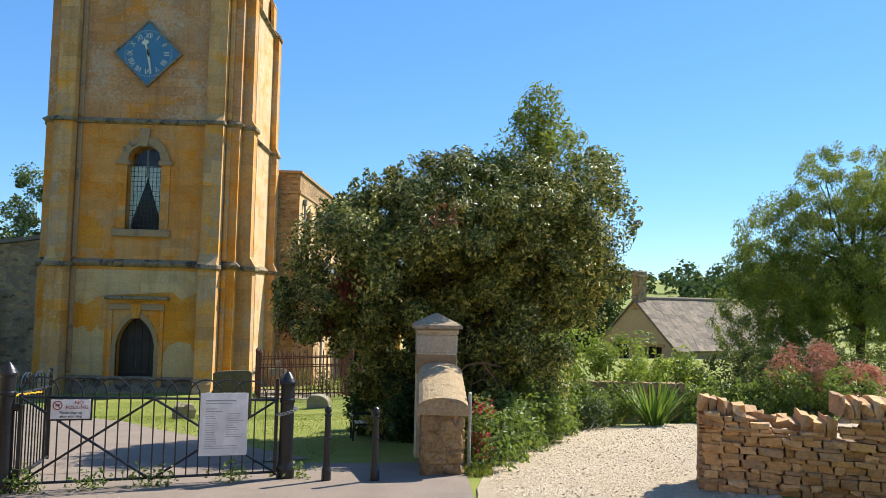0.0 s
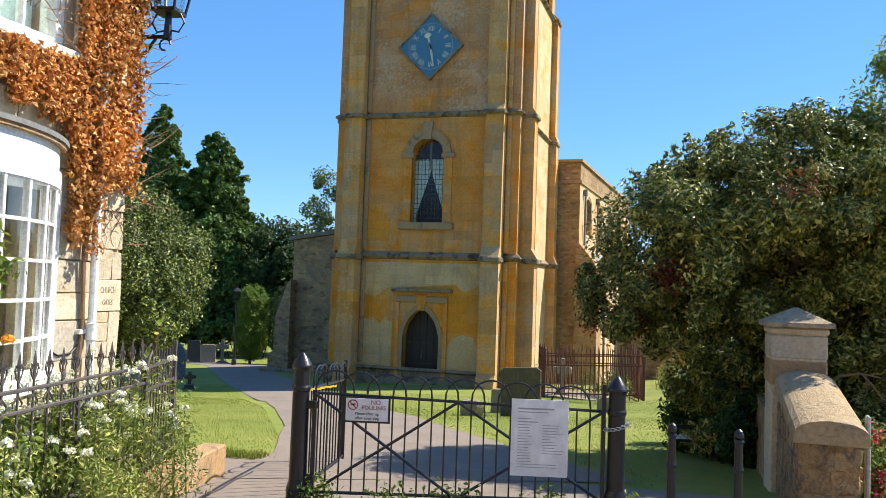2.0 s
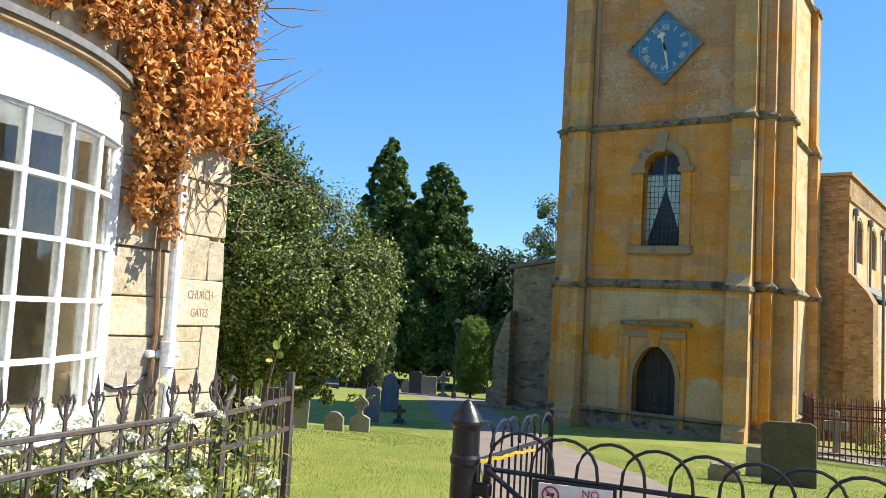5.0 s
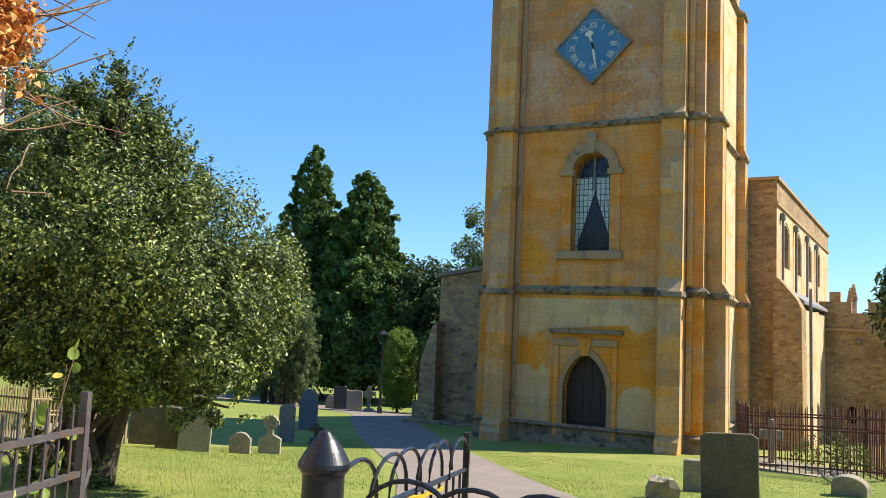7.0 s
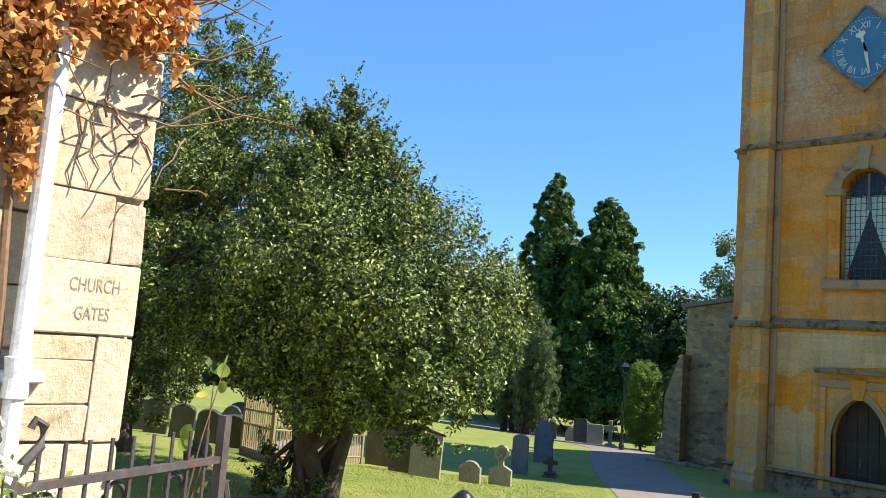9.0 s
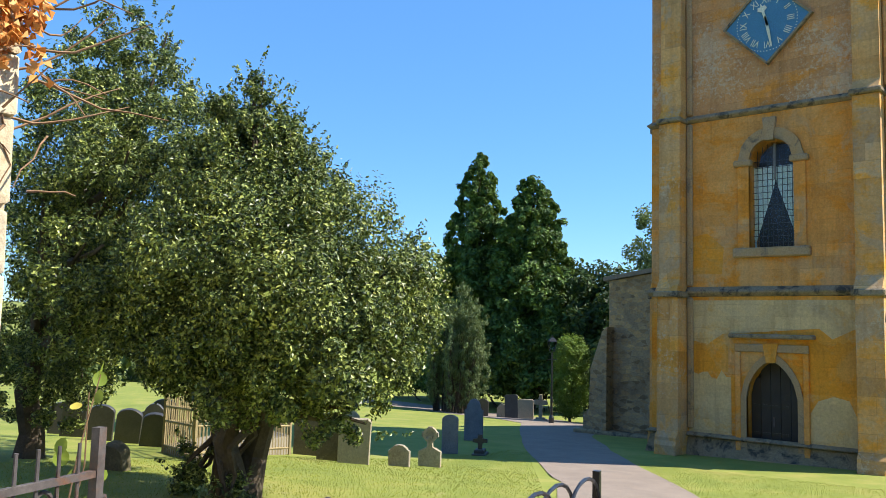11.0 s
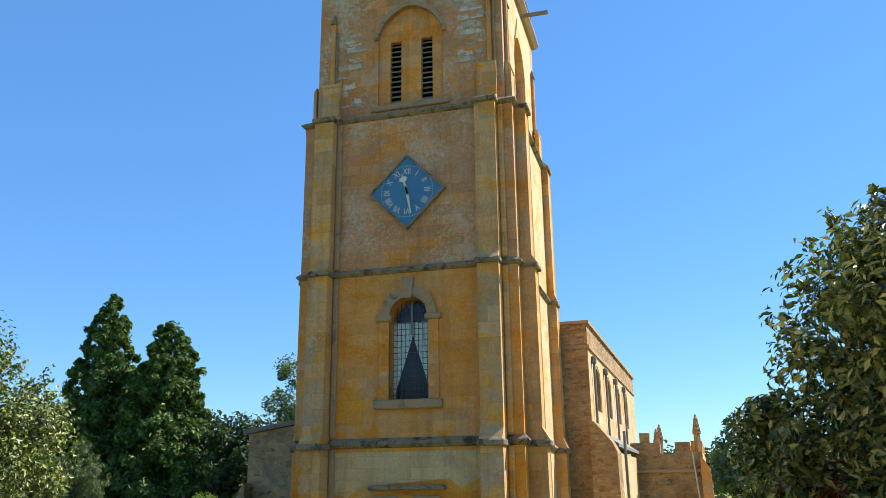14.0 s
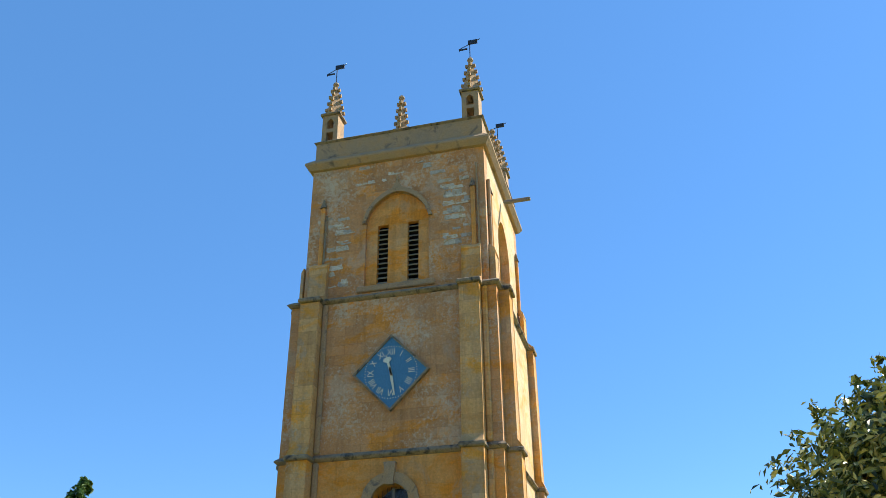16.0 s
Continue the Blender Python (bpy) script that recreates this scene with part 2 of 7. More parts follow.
TRIM_STONE = surface("moulded_stone", ((0.44, 0.25, 0.10), (0.40, 0.26, 0.135), (0.33, 0.23, 0.14)), 1.8, 30, 0.9, 0.7, 0.02, stain=(0.12, 0.10, 0.08), stain_scale=2.2)
LEAD = surface("lead", ((0.15, 0.15, 0.15), (0.22, 0.22, 0.21)), 3, 20, 0.85, 0.2)
OAK_DARK = surface("blackened_oak", ((0.018, 0.014, 0.012), (0.03, 0.023, 0.02)), 3, 40, 0.6, 0.3)
CLOCK_BLUE = surface("clock_blue_paint", ((0.045, 0.17, 0.29), (0.06, 0.20, 0.33)), 2, 30, 0.5, 0.05)
GILT = surface("pale_gilding", ((0.62, 0.58, 0.40), (0.72, 0.70, 0.55)), 4, 30, 0.5, 0.05)
BLACK_IRON = surface("black_painted_iron", ((0.012, 0.012, 0.014), (0.022, 0.022, 0.025)), 8, 60, 0.32, 0.25, 0.002, stain=(0.05, 0.03, 0.02), stain_scale=9, stain_at=(0.66, 0.74))
GREY_IRON = surface("weathered_iron", ((0.05, 0.042, 0.04), (0.10, 0.085, 0.08)), 9, 60, 0.6, 0.4, 0.002, stain=(0.13, 0.06, 0.03), stain_scale=6)
RUST_IRON = surface("rusty_iron", ((0.10, 0.032, 0.017), (0.16, 0.055, 0.03), (0.08, 0.035, 0.02)), 5, 50, 0.85, 0.4, 0.003)
WHITE_PAINT = surface("white_gloss_paint", ((0.78, 0.78, 0.76), (0.84, 0.84, 0.82)), 3, 40, 0.35, 0.1, 0.002, stain=(0.6, 0.58, 0.52), stain_scale=4, stain_at=(0.62, 0.72))
CREAM_STONE = surface("cream_limestone", ((0.47, 0.385, 0.25), (0.57, 0.485, 0.35), (0.51, 0.45, 0.34)), 1.8, 30, 0.9, 0.7, 0.012, vary=0.13, stain=(0.40, 0.28, 0.13), stain_scale=4.5, stain_at=(0.56, 0.7))
CREAM_JOINT = surface("lime_mortar", ((0.46, 0.37, 0.25), (0.54, 0.45, 0.32)), 6, 40, 0.95, 0.6, 0.01)
WALL_STONE = surface("cotswold_drystone", ((0.42, 0.22, 0.095), (0.54, 0.33, 0.16), (0.46, 0.30, 0.18)), 5, 30, 0.95, 0.8, 0.012, vary=0.3, stain=(0.22, 0.17, 0.12), stain_scale=8)
PIER_STONE = surface("blotched_pier_stone", ((0.17, 0.115, 0.065), (0.42, 0.27, 0.12), (0.38, 0.31, 0.21)), 9, 34, 0.95, 1.0, 0.025, vary=0.15, stain=(0.15, 0.12, 0.1), stain_scale=7, stain_at=(0.5, 0.6))
GRAVE_STONE = surface("old_headstone", ((0.20, 0.17, 0.12), (0.30, 0.26, 0.19), (0.24, 0.22, 0.17)), 4, 30, 0.95, 0.6, 0.01, vary=0.2, stain=(0.36, 0.33, 0.25), stain_scale=9)
# moss on two stones; on the two slates by the tree it paints shade
GRAVE_DARK = surface("mossy_and_shaded_headstone", ((0.085, 0.075, 0.045), (0.13, 0.11, 0.07)), 4, 30, 0.95, 0.6, 0.01, vary=0.15, stain=(0.17, 0.15, 0.09), stain_scale=6)
GRAVE_BLUE = surface("slate_headstone", ((0.10, 0.11, 0.13), (0.15, 0.16, 0.18)), 4, 30, 0.7, 0.3, 0.006)
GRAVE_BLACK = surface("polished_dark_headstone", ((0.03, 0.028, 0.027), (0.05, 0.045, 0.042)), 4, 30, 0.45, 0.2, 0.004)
SLATE_ROOF = surface("stone_slates", ((0.17, 0.14, 0.11), (0.27, 0.22, 0.17)), 3, 25, 0.95, 0.6, 0.01, vary=0.25, stain=(0.34, 0.29, 0.2), stain_scale=5)
BARK = surface("bark", ((0.05, 0.037, 0.025), (0.10, 0.075, 0.05)), 6, 30, 0.95, 1.0, 0.02)
CABIN_WALL = surface("ochre_render_stone", ((0.42, 0.33, 0.2), (0.48, 0.38, 0.24)), 1.5, 18, 0.92, 0.5, 0.01)
GRASS = surface("mown_grass", ((0.135, 0.175, 0.019), (0.185, 0.215, 0.027), (0.255, 0.245, 0.05)), 0.8, 60, 0.95, 0.3, 0.01, stain=(0.26, 0.24, 0.09), stain_scale=2.2, stain_at=(0.6, 0.75))
TARMAC = surface("worn_tarmac", ((0.19, 0.15, 0.122), (0.25, 0.20, 0.162)), 1.5, 90, 0.98, 0.6, 0.006, stain=(0.18, 0.15, 0.125), stain_scale=1.2)
ASPHALT = surface("road_asphalt", ((0.045, 0.045, 0.047), (0.06, 0.06, 0.06)), 1.5, 120, 0.9, 0.6, 0.006)
GRAVEL = surface("pale_gravel", ((0.52, 0.42, 0.29), (0.60, 0.50, 0.37)), 2.0, 70, 0.95, 1.0, 0.03, stain=(0.48, 0.37, 0.24), stain_scale=3)
SOIL = surface("dry_soil", ((0.16, 0.11, 0.065), (0.24, 0.17, 0.10)), 3, 40, 0.95, 0.8, 0.02)
SIGN_WHITE = surface("white_sign", ((0.80, 0.79, 0.78), (0.84, 0.83, 0.82)), 1.2, 3, 0.45, 0)
INK_RED = surface("red_ink", ((0.35, 0.03, 0.04), (0.4, 0.04, 0.05)), 8, 40, 0.6, 0)
INK_DARK = surface("dark_ink", ((0.02, 0.02, 0.03), (0.03, 0.03, 0.04)), 8, 40, 0.6, 0)
INK_GREY = surface("faded_ink", ((0.34, 0.33, 0.36), (0.42, 0.41, 0.44)), 8, 40, 0.6, 0)
TAPE = surface("yellow_tape", ((0.75, 0.50, 0.03), (0.8, 0.56, 0.05)), 8, 30, 0.5, 0.2)
CURTAIN = surface("pale_green_curtain", ((0.62, 0.76, 0.68), (0.70, 0.82, 0.74)), 3, 20, 0.8, 0.1)
# near-black: the shade inside rooms and openings put into the colour
DARK_ROOM = surface("interior_shade", ((0.015, 0.015, 0.016), (0.03, 0.028, 0.026)), 1, 8, 0.9, 0)
ROOM_WALL = surface("room_plaster", ((0.42, 0.38, 0.32), (0.48, 0.44, 0.38)), 1, 8, 0.9, 0)
STEEL = surface("galvanised_steel", ((0.45, 0.46, 0.47), (0.55, 0.56, 0.57)), 5, 40, 0.4, 0.1, metal=0.8)

HOLLY = leaf_mat("glossy_evergreen_leaf", ((0.012, 0.024, 0.008), (0.05, 0.08, 0.02), (0.16, 0.205, 0.05), (0.38, 0.42, 0.13)), 0.42, 0.06)
BUSH = leaf_mat("shrub_leaf", ((0.02, 0.04, 0.01), (0.085, 0.115, 0.024), (0.30, 0.30, 0.065), (0.62, 0.56, 0.19)), 0.4, 0.06)
BUSH_DRY = leaf_mat("brown_shrub_leaf", ((0.16, 0.06, 0.03), (0.22, 0.10, 0.05), (0.10, 0.06, 0.03)), 0.7, 0.2, (0.3, 0.12, 0.04))
RED_LEAF = leaf_mat("red_leaf", ((0.13, 0.02, 0.016), (0.20, 0.04, 0.02)), 0.6, 0.3, (0.35, 0.05, 0.03))
CONIFER = leaf_mat("conifer_spray", ((0.02, 0.05, 0.013), (0.07, 0.14, 0.03), (0.14, 0.23, 0.05)), 0.6, 0.15)
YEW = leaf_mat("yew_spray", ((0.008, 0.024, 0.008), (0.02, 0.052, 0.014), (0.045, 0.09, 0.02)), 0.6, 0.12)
TOPIARY = leaf_mat("clipped_yew", ((0.08, 0.14, 0.02), (0.14, 0.22, 0.035), (0.20, 0.29, 0.05)), 0.6, 0.2)
CYPRESS = leaf_mat("grey_cypress", ((0.05, 0.085, 0.035), (0.12, 0.165, 0.075), (0.19, 0.235, 0.115)), 0.6, 0.15)
WILLOW = leaf_mat("birch_leaf", ((0.08, 0.12, 0.02), (0.15, 0.19, 0.032), (0.24, 0.26, 0.045), (0.34, 0.32, 0.07)), 0.5, 0.42)
LIME = leaf_mat("bright_shrub_leaf", ((0.14, 0.21, 0.03), (0.25, 0.32, 0.05), (0.38, 0.40, 0.07)), 0.5, 0.35)
HERB = leaf_mat("herb_leaf", ((0.06, 0.11, 0.028), (0.13, 0.20, 0.045), (0.24, 0.27, 0.07)), 0.5, 0.38)
HEDGE = leaf_mat("olive_hedge_leaf", ((0.05, 0.065, 0.02), (0.09, 0.105, 0.035), (0.14, 0.14, 0.05)), 0.6, 0.2)
PINK_LEAF = leaf_mat("pink_blossom", ((0.38, 0.15, 0.12), (0.48, 0.25, 0.18), (0.34, 0.20, 0.12)), 0.6, 0.3, (0.6, 0.2, 0.15))
CREEPER = leaf_mat("dead_creeper_leaf", ((0.30, 0.10, 0.025), (0.50, 0.20, 0.05), (0.64, 0.32, 0.10), (0.72, 0.44, 0.20)), 0.65, 0.25, (0.6, 0.25, 0.05))
TWIG = surface("creeper_twig", ((0.18, 0.10, 0.05), (0.26, 0.16, 0.09)), 8, 40, 0.9, 0.3)
PETAL = leaf_mat("white_petal", ((0.74, 0.74, 0.66), (0.82, 0.82, 0.74), (0.85, 0.85, 0.8)), 0.6, 0.25, (0.8, 0.8, 0.7))
ORANGE_PETAL = leaf_mat("apricot_petal", ((0.75, 0.32, 0.04), (0.8, 0.42, 0.08)), 0.6, 0.25, (0.8, 0.4, 0.05))
RED_PETAL = leaf_mat("crimson_petal", ((0.55, 0.04, 0.08), (0.65, 0.10, 0.14)), 0.6, 0.25, (0.7, 0.1, 0.1))
YELLOW_PETAL = leaf_mat("yellow_petal", ((0.75, 0.50, 0.03), (0.8, 0.6, 0.05)), 0.6, 0.25, (0.8, 0.6, 0.05))
BLADE = leaf_mat("sword_leaf", ((0.07, 0.15, 0.025), (0.12, 0.22, 0.035), (0.20, 0.26, 0.05)), 0.45, 0.3)
STRAW = leaf_mat("dry_grass", ((0.24, 0.22, 0.08), (0.32, 0.28, 0.12)), 0.8, 0.2)
FAR_LEAF = leaf_mat("far_wood_leaf", ((0.05, 0.085, 0.03), (0.075, 0.115, 0.04), (0.11, 0.145, 0.05)), 0.8, 0.1)

glass, gnt, gp, _ = blank("window_glass")
gp.inputs["Base Color"].default_value = (0.9, 0.95, 0.95, 1)
gp.inputs["Roughness"].default_value = 0.03
gp.inputs["Transmission Weight"].default_value = 1.0
gp.inputs["IOR"].default_value = 1.45


leaded, lnt, lp, _ = blank("leaded_glass")
lt, lg, lm = lnt.nodes.new("ShaderNodeBsdfTransparent"), lnt.nodes.new("ShaderNodeBsdfGlossy"), lnt.nodes.new("ShaderNodeMixShader")
lg.inputs["Roughness"].default_value = 0.12
lm.inputs[0].default_value = 0.02
lnt.links.new(lt.outputs[0], lm.inputs[1])
lnt.links.new(lg.outputs[0], lm.inputs[2])
lnt.links.new(lm.outputs[0], lnt.nodes["Material Output"].inputs["Surface"])


# ---- building blocks ----
def finish(bm, me_name):
    bmesh.ops.recalc_face_normals(bm, faces=bm.faces)
    me = bpy.data.meshes.new(me_name)
    bm.to_mesh(me)
    bm.free()
    return me


def part(name, bm, material, parent=None, label=""):
    """One bmesh as one mesh object under a thing or a part."""
    me = finish(bm, name) if isinstance(bm, bmesh.types.BMesh) else bm
    if not me.materials:
        me.materials.append(material)
    ob = new(name, me)
    ob.parent = parent
    return tagged(ob, label)


def thing(name, label, category, at=(0, 0, 0), rz=0.0, group="", kind="", scale=1.0):
    ob = new(name)
    ob.matrix_basis = pose(*at, 0, 0, rz) @ Matrix.Diagonal((scale, scale, scale, 1))
    return tagged(ob, label, category, group, kind)


def box(bm, x0, x1, y0, y1, z0, z1, m=None):
    v = [bm.verts.new(p) for p in ((x0, y0, z0), (x1, y0, z0), (x1, y1, z0), (x0, y1, z0), (x0, y0, z1), (x1, y0, z1), (x1, y1, z1), (x0, y1, z1))]
    for f in ((0, 3, 2, 1), (4, 5, 6, 7), (0, 1, 5, 4), (1, 2, 6, 5), (2, 3, 7, 6), (3, 0, 4, 7)):
        bm.faces.new([v[i] for i in f])
    if m is not None:
        for q in v:
            q.co = m @ q.co
    return v


def boxed(*a, bevel=0.0):
    bm = bmesh.new()
    box(bm, *a)
    if bevel:
        bmesh.ops.bevel(bm, geom=bm.edges[:], offset=bevel, segments=1, affect="EDGES")
    return bm


def prism(pts, axis, a, b, bm=None):
    """A closed outline of (p, z) pairs drawn out along an axis: 'y' puts p on x, 'x' puts p on y, 'z' takes (x, y)."""
    bm = bm or bmesh.new()
    def put(p, q, d):
        return (p, d, q) if axis == "y" else (d, p, q) if axis == "x" else (p, q, d)
    va = [bm.verts.new(put(p, q, a)) for p, q in pts]
    vb = [bm.verts.new(put(p, q, b)) for p, q in pts]
    bm.faces.new(va)
    bm.faces.new(vb[::-1])
    n = len(pts)
    for i in range(n):
        bm.faces.new((va[i], vb[i], vb[(i + 1) % n], va[(i + 1) % n]))
    return bm


def tube(bm, pts, radii, sides=8, cap=True):
    """A round bar along points."""
    pts = [Vector(p) for p in pts]
    if not hasattr(radii, "__len__"):
        radii = [radii] * len(pts)
    rings = []
    for i, p in enumerate(pts):
        d = (pts[min(i + 1, len(pts) - 1)] - pts[max(i - 1, 0)]).normalized()
        a = d.cross(Vector((0, 0, 1)) if abs(d.z) < 0.95 else Vector((1, 0, 0))).normalized()
        b = d.cross(a)
        rings.append([bm.verts.new(p + (a * math.cos(6.2832 * k / sides) + b * math.sin(6.2832 * k / sides)) * radii[i]) for k in range(sides)])
    for r, s in zip(rings, rings[1:]):
        for k in range(sides):
            bm.faces.new((r[k], r[(k + 1) % sides], s[(k + 1) % sides], s[k]))
    if cap:
        bm.faces.new(rings[0][::-1])
        bm.faces.new(rings[-1])
    return bm


def turned(profile, sides=16, x=0.0, y=0.0):
    """A turned shape from (radius, z) pairs."""
    bm = bmesh.new()
    rings = [[bm.verts.new((x + r * math.cos(6.2832 * k / sides), y + r * math.sin(6.2832 * k / sides), z)) for k in range(sides)] for r, z in profile]
    for r, s in zip(rings, rings[1:]):
        for k in range(sides):
            bm.faces.new((r[k], r[(k + 1) % sides], s[(k + 1) % sides], s[k]))
    bm.faces.new(rings[0][::-1])
    bm.faces.new(rings[-1])
    return bm


def arch(x0, x1, z0, zs, top, n=8, power=2.0):
    """An arched outline: jambs from z0 to zs, then a curve up to top (power 2: round; below: pointed)."""
    c, h = (x0 + x1) / 2, (x1 - x0) / 2
    pts = [(x0, z0), (x0, zs)]
    for i in range(1, 2 * n):
        u = -1 + i / n
        pts.append((c + h * u, zs + (top - zs) * (1 - abs(u) ** power) ** (0.5 if power == 2 else 0.62)))
    return pts + [(x1, zs), (x1, z0)]


def pierced(outline, holes, axis, a, b):
    """A wall with openings through it, between the planes a and b."""
    bm = bmesh.new()
    def put(p, q, d):
        return (p, d, q) if axis == "y" else (d, p, q)
    for d in (a, b):
        edges = []
        for loop in (outline, *holes):
            vs = [bm.verts.new(put(p, q, d)) for p, q in loop]
            edges += [bm.edges.new((vs[i], vs[(i + 1) % len(vs)])) for i in range(len(vs))]
        bmesh.ops.triangle_fill(bm, use_beauty=True, use_dissolve=False, edges=edges)
    for loop in (outline, *holes):
        n = len(loop)
        va = [bm.verts.new(put(p, q, a)) for p, q in loop]
        vb = [bm.verts.new(put(p, q, b)) for p, q in loop]
        for i in range(n):
            bm.faces.new((va[i], va[(i + 1) % n], vb[(i + 1) % n], vb[i]))
    bmesh.ops.remove_doubles(bm, verts=bm.verts, dist=1e-4)
    return bm


def ring(inner, outer, axis, a, b):
    """A moulding between two open outlines with the same number of points."""
    bm = bmesh.new()
    def put(p, q, d):
        return (p, d, q) if axis == "y" else (d, p, q)
    rows = [[bm.verts.new(put(p, q, d)) for p, q in loop] for loop, d in ((inner, b), (inner, a), (outer, a), (outer, b))]
    for r, s in zip(rows, rows[1:] + rows[:1]):
        for i in range(len(inner) - 1):
            bm.faces.new((r[i], r[i + 1], s[i + 1], s[i]))
    for k in (0, -1):
        bm.faces.new([r[k] for r in rows])
    return bm


def letters(text, size, material, m, name="lettering", parent=None, label="", depth=0.002):
    """Words as a thin mesh, with the built-in font, centred."""
    cu = bpy.data.curves.new("text", "FONT")
    cu.body, cu.size, cu.extrude, cu.align_x, cu.align_y, cu.resolution_u = text, size, depth, "CENTER", "CENTER", 3
    tmp = new("text", cu)
    me = bpy.data.meshes.new_from_object(tmp)
    bpy.data.objects.remove(tmp)
    bpy.data.curves.remove(cu)
    me.materials.clear()
    me.materials.append(material)
    me.transform(m)
    ob = new(name, me)
    ob.parent = parent
    return tagged(ob, label)


UPRIGHT = pose(0, 0, 0, 90)          # text that faces -y


def leaves(centres, normals, size, aspect, rng, fold=0.25, spread=0.9, drop=0.0):
    """Many folded leaves, one mesh: four corners each."""
    n = len(centres)
    r = rng.normal(size=(n, 3))
    nr = normals + spread * r
    nr /= np.linalg.norm(nr, axis=1, keepdims=True)
    t = rng.normal(size=(n, 3))
    t[:, 2] -= drop
    t -= nr * (t * nr).sum(1, keepdims=True)
    t /= np.linalg.norm(t, axis=1, keepdims=True)
    s = np.cross(nr, t)
    L = size * (0.6 + 0.8 * rng.random((n, 1)))
    W = L * aspect
    v = np.empty((n, 4, 3))
    v[:, 0] = centres - t * L / 2
    v[:, 1] = centres + s * W / 2 + nr * W * fold
    v[:, 2] = centres + t * L / 2
    v[:, 3] = centres - s * W / 2 + nr * W * fold
    me = bpy.data.meshes.new("leaves")
    me.from_pydata(v.reshape(-1, 3), [], np.arange(4 * n).reshape(n, 4))
    return me


def foliage(name, blobs, count, size, material, parent, seed, aspect=0.5, clumps=40, spread=0.9, fill=0.25, clump_r=0.2, drop=0.0, label="", shoots=0, shoot=0.4):
    """A crown out of clumps on the skins of ellipsoids (x, y, z, rx, ry, rz) with uneven outline and gaps;
    shoots: leafy twigs that stand out of the skin and turn upwards."""
    rng = np.random.default_rng(seed)
    B = np.array(blobs, float)
    w = (B[:, 3] * B[:, 4] + B[:, 4] * B[:, 5] + B[:, 3] * B[:, 5])
    pick = rng.choice(len(B), size=clumps * len(B), p=w / w.sum())
    d = rng.normal(size=(len(pick), 3))
    d /= np.linalg.norm(d, axis=1, keepdims=True)
    rad = 0.80 + 0.26 * rng.random((len(pick), 1))
    inner = rng.random((len(pick), 1)) < fill
    rad = np.where(inner, 0.3 + 0.5 * rng.random((len(pick), 1)), rad)
    C = B[pick, :3] + d * rad * B[pick, 3:]
    R = np.maximum(clump_r * (0.55 + 0.9 * rng.random(len(pick))) * B[pick, 3:].mean(1), min(2.4 * size, 0.17))
    k = rng.integers(0, len(C), count)
    g = rng.normal(size=(count, 3))
    g /= np.linalg.norm(g, axis=1, keepdims=True)
    P = C[k] + g * (R[k] * rng.random(count) ** 0.45)[:, None]
    N = 0.6 * g + 0.5 * d[k] + np.array((0, 0, 0.5))
    if shoots:
        pk = rng.choice(len(B), size=shoots, p=w / w.sum())
        e = rng.normal(size=(shoots, 3))
        e[:, 2] = np.abs(e[:, 2]) * 0.9 - 0.25
        e /= np.linalg.norm(e, axis=1, keepdims=True)
        base = B[pk, :3] + e * 0.92 * B[pk, 3:]
        way = 0.75 * e + np.array((0, 0, 0.75)) + 0.25 * rng.normal(size=(shoots, 3))
        way /= np.linalg.norm(way, axis=1, keepdims=True)
        L = shoot * (0.35 + 0.9 * rng.random(shoots))
        per = 26
        j = np.repeat(np.arange(shoots), per)
        f = rng.random(len(j))
        q = rng.normal(size=(len(j), 3))
        q /= np.linalg.norm(q, axis=1, keepdims=True)
        P = np.concatenate([P, base[j] + way[j] * (f * L[j])[:, None] + q * (size * 0.95 * (1.1 - 0.75 * f))[:, None]])
        N = np.concatenate([N, q + np.array((0, 0, 0.3))])
    me = leaves(P, N, size, aspect, rng, spread=spread, drop=drop)
    me.materials.append(material)
    ob = new(name, me)
    ob.parent = parent
    return tagged(ob, label)


def limbs(name, base, height, radius, tips, parent, seed, lean=(0, 0), label="", split=0.45, sides=8):
    """A tapered trunk with bent limbs to the given tips."""
    rnd = random.Random(seed)
    bm = bmesh.new()
    b = Vector(base)
    top = b + Vector((lean[0], lean[1], height))
    n = 7
    trunk = [b.lerp(top, i / n) + Vector((rnd.uniform(-1, 1), rnd.uniform(-1, 1), 0)) * radius * (0.5 if i else 0) for i in range(n + 1)]
    tube(bm, trunk, [radius * (1.35 if i == 0 else 1.0 - 0.65 * i / n) for i in range(n + 1)], sides)
    for tip in tips:
        tip = Vector(tip)
        f = min(n - 1, max(1, int(n * rnd.uniform(split, 0.95))))
        s = trunk[f]
        pts = [s.lerp(tip, k / 5) + Vector((rnd.uniform(-1, 1), rnd.uniform(-1, 1), rnd.uniform(-0.3, 1))) * radius * 0.5 * (1 if 0 < k < 5 else 0) for k in range(6)]
        tube(bm, pts, [radius * 0.45 * (1 - 0.85 * k / 5) for k in range(6)], 5)
    return part(name, bm, BARK, parent, label)


# ---- the lie of the land ----
def smooth(a, b, v):
    v = max(0.0, min(1.0, (v - a) / (b - a)))
    return v * v * (3 - 2 * v)


FALL = [(-30, 1.05), (7.5, 0.0), (15.75, -0.66), (20.25, -1.19), (27, -1.42), (45, -2.70), (85, -3.5)]


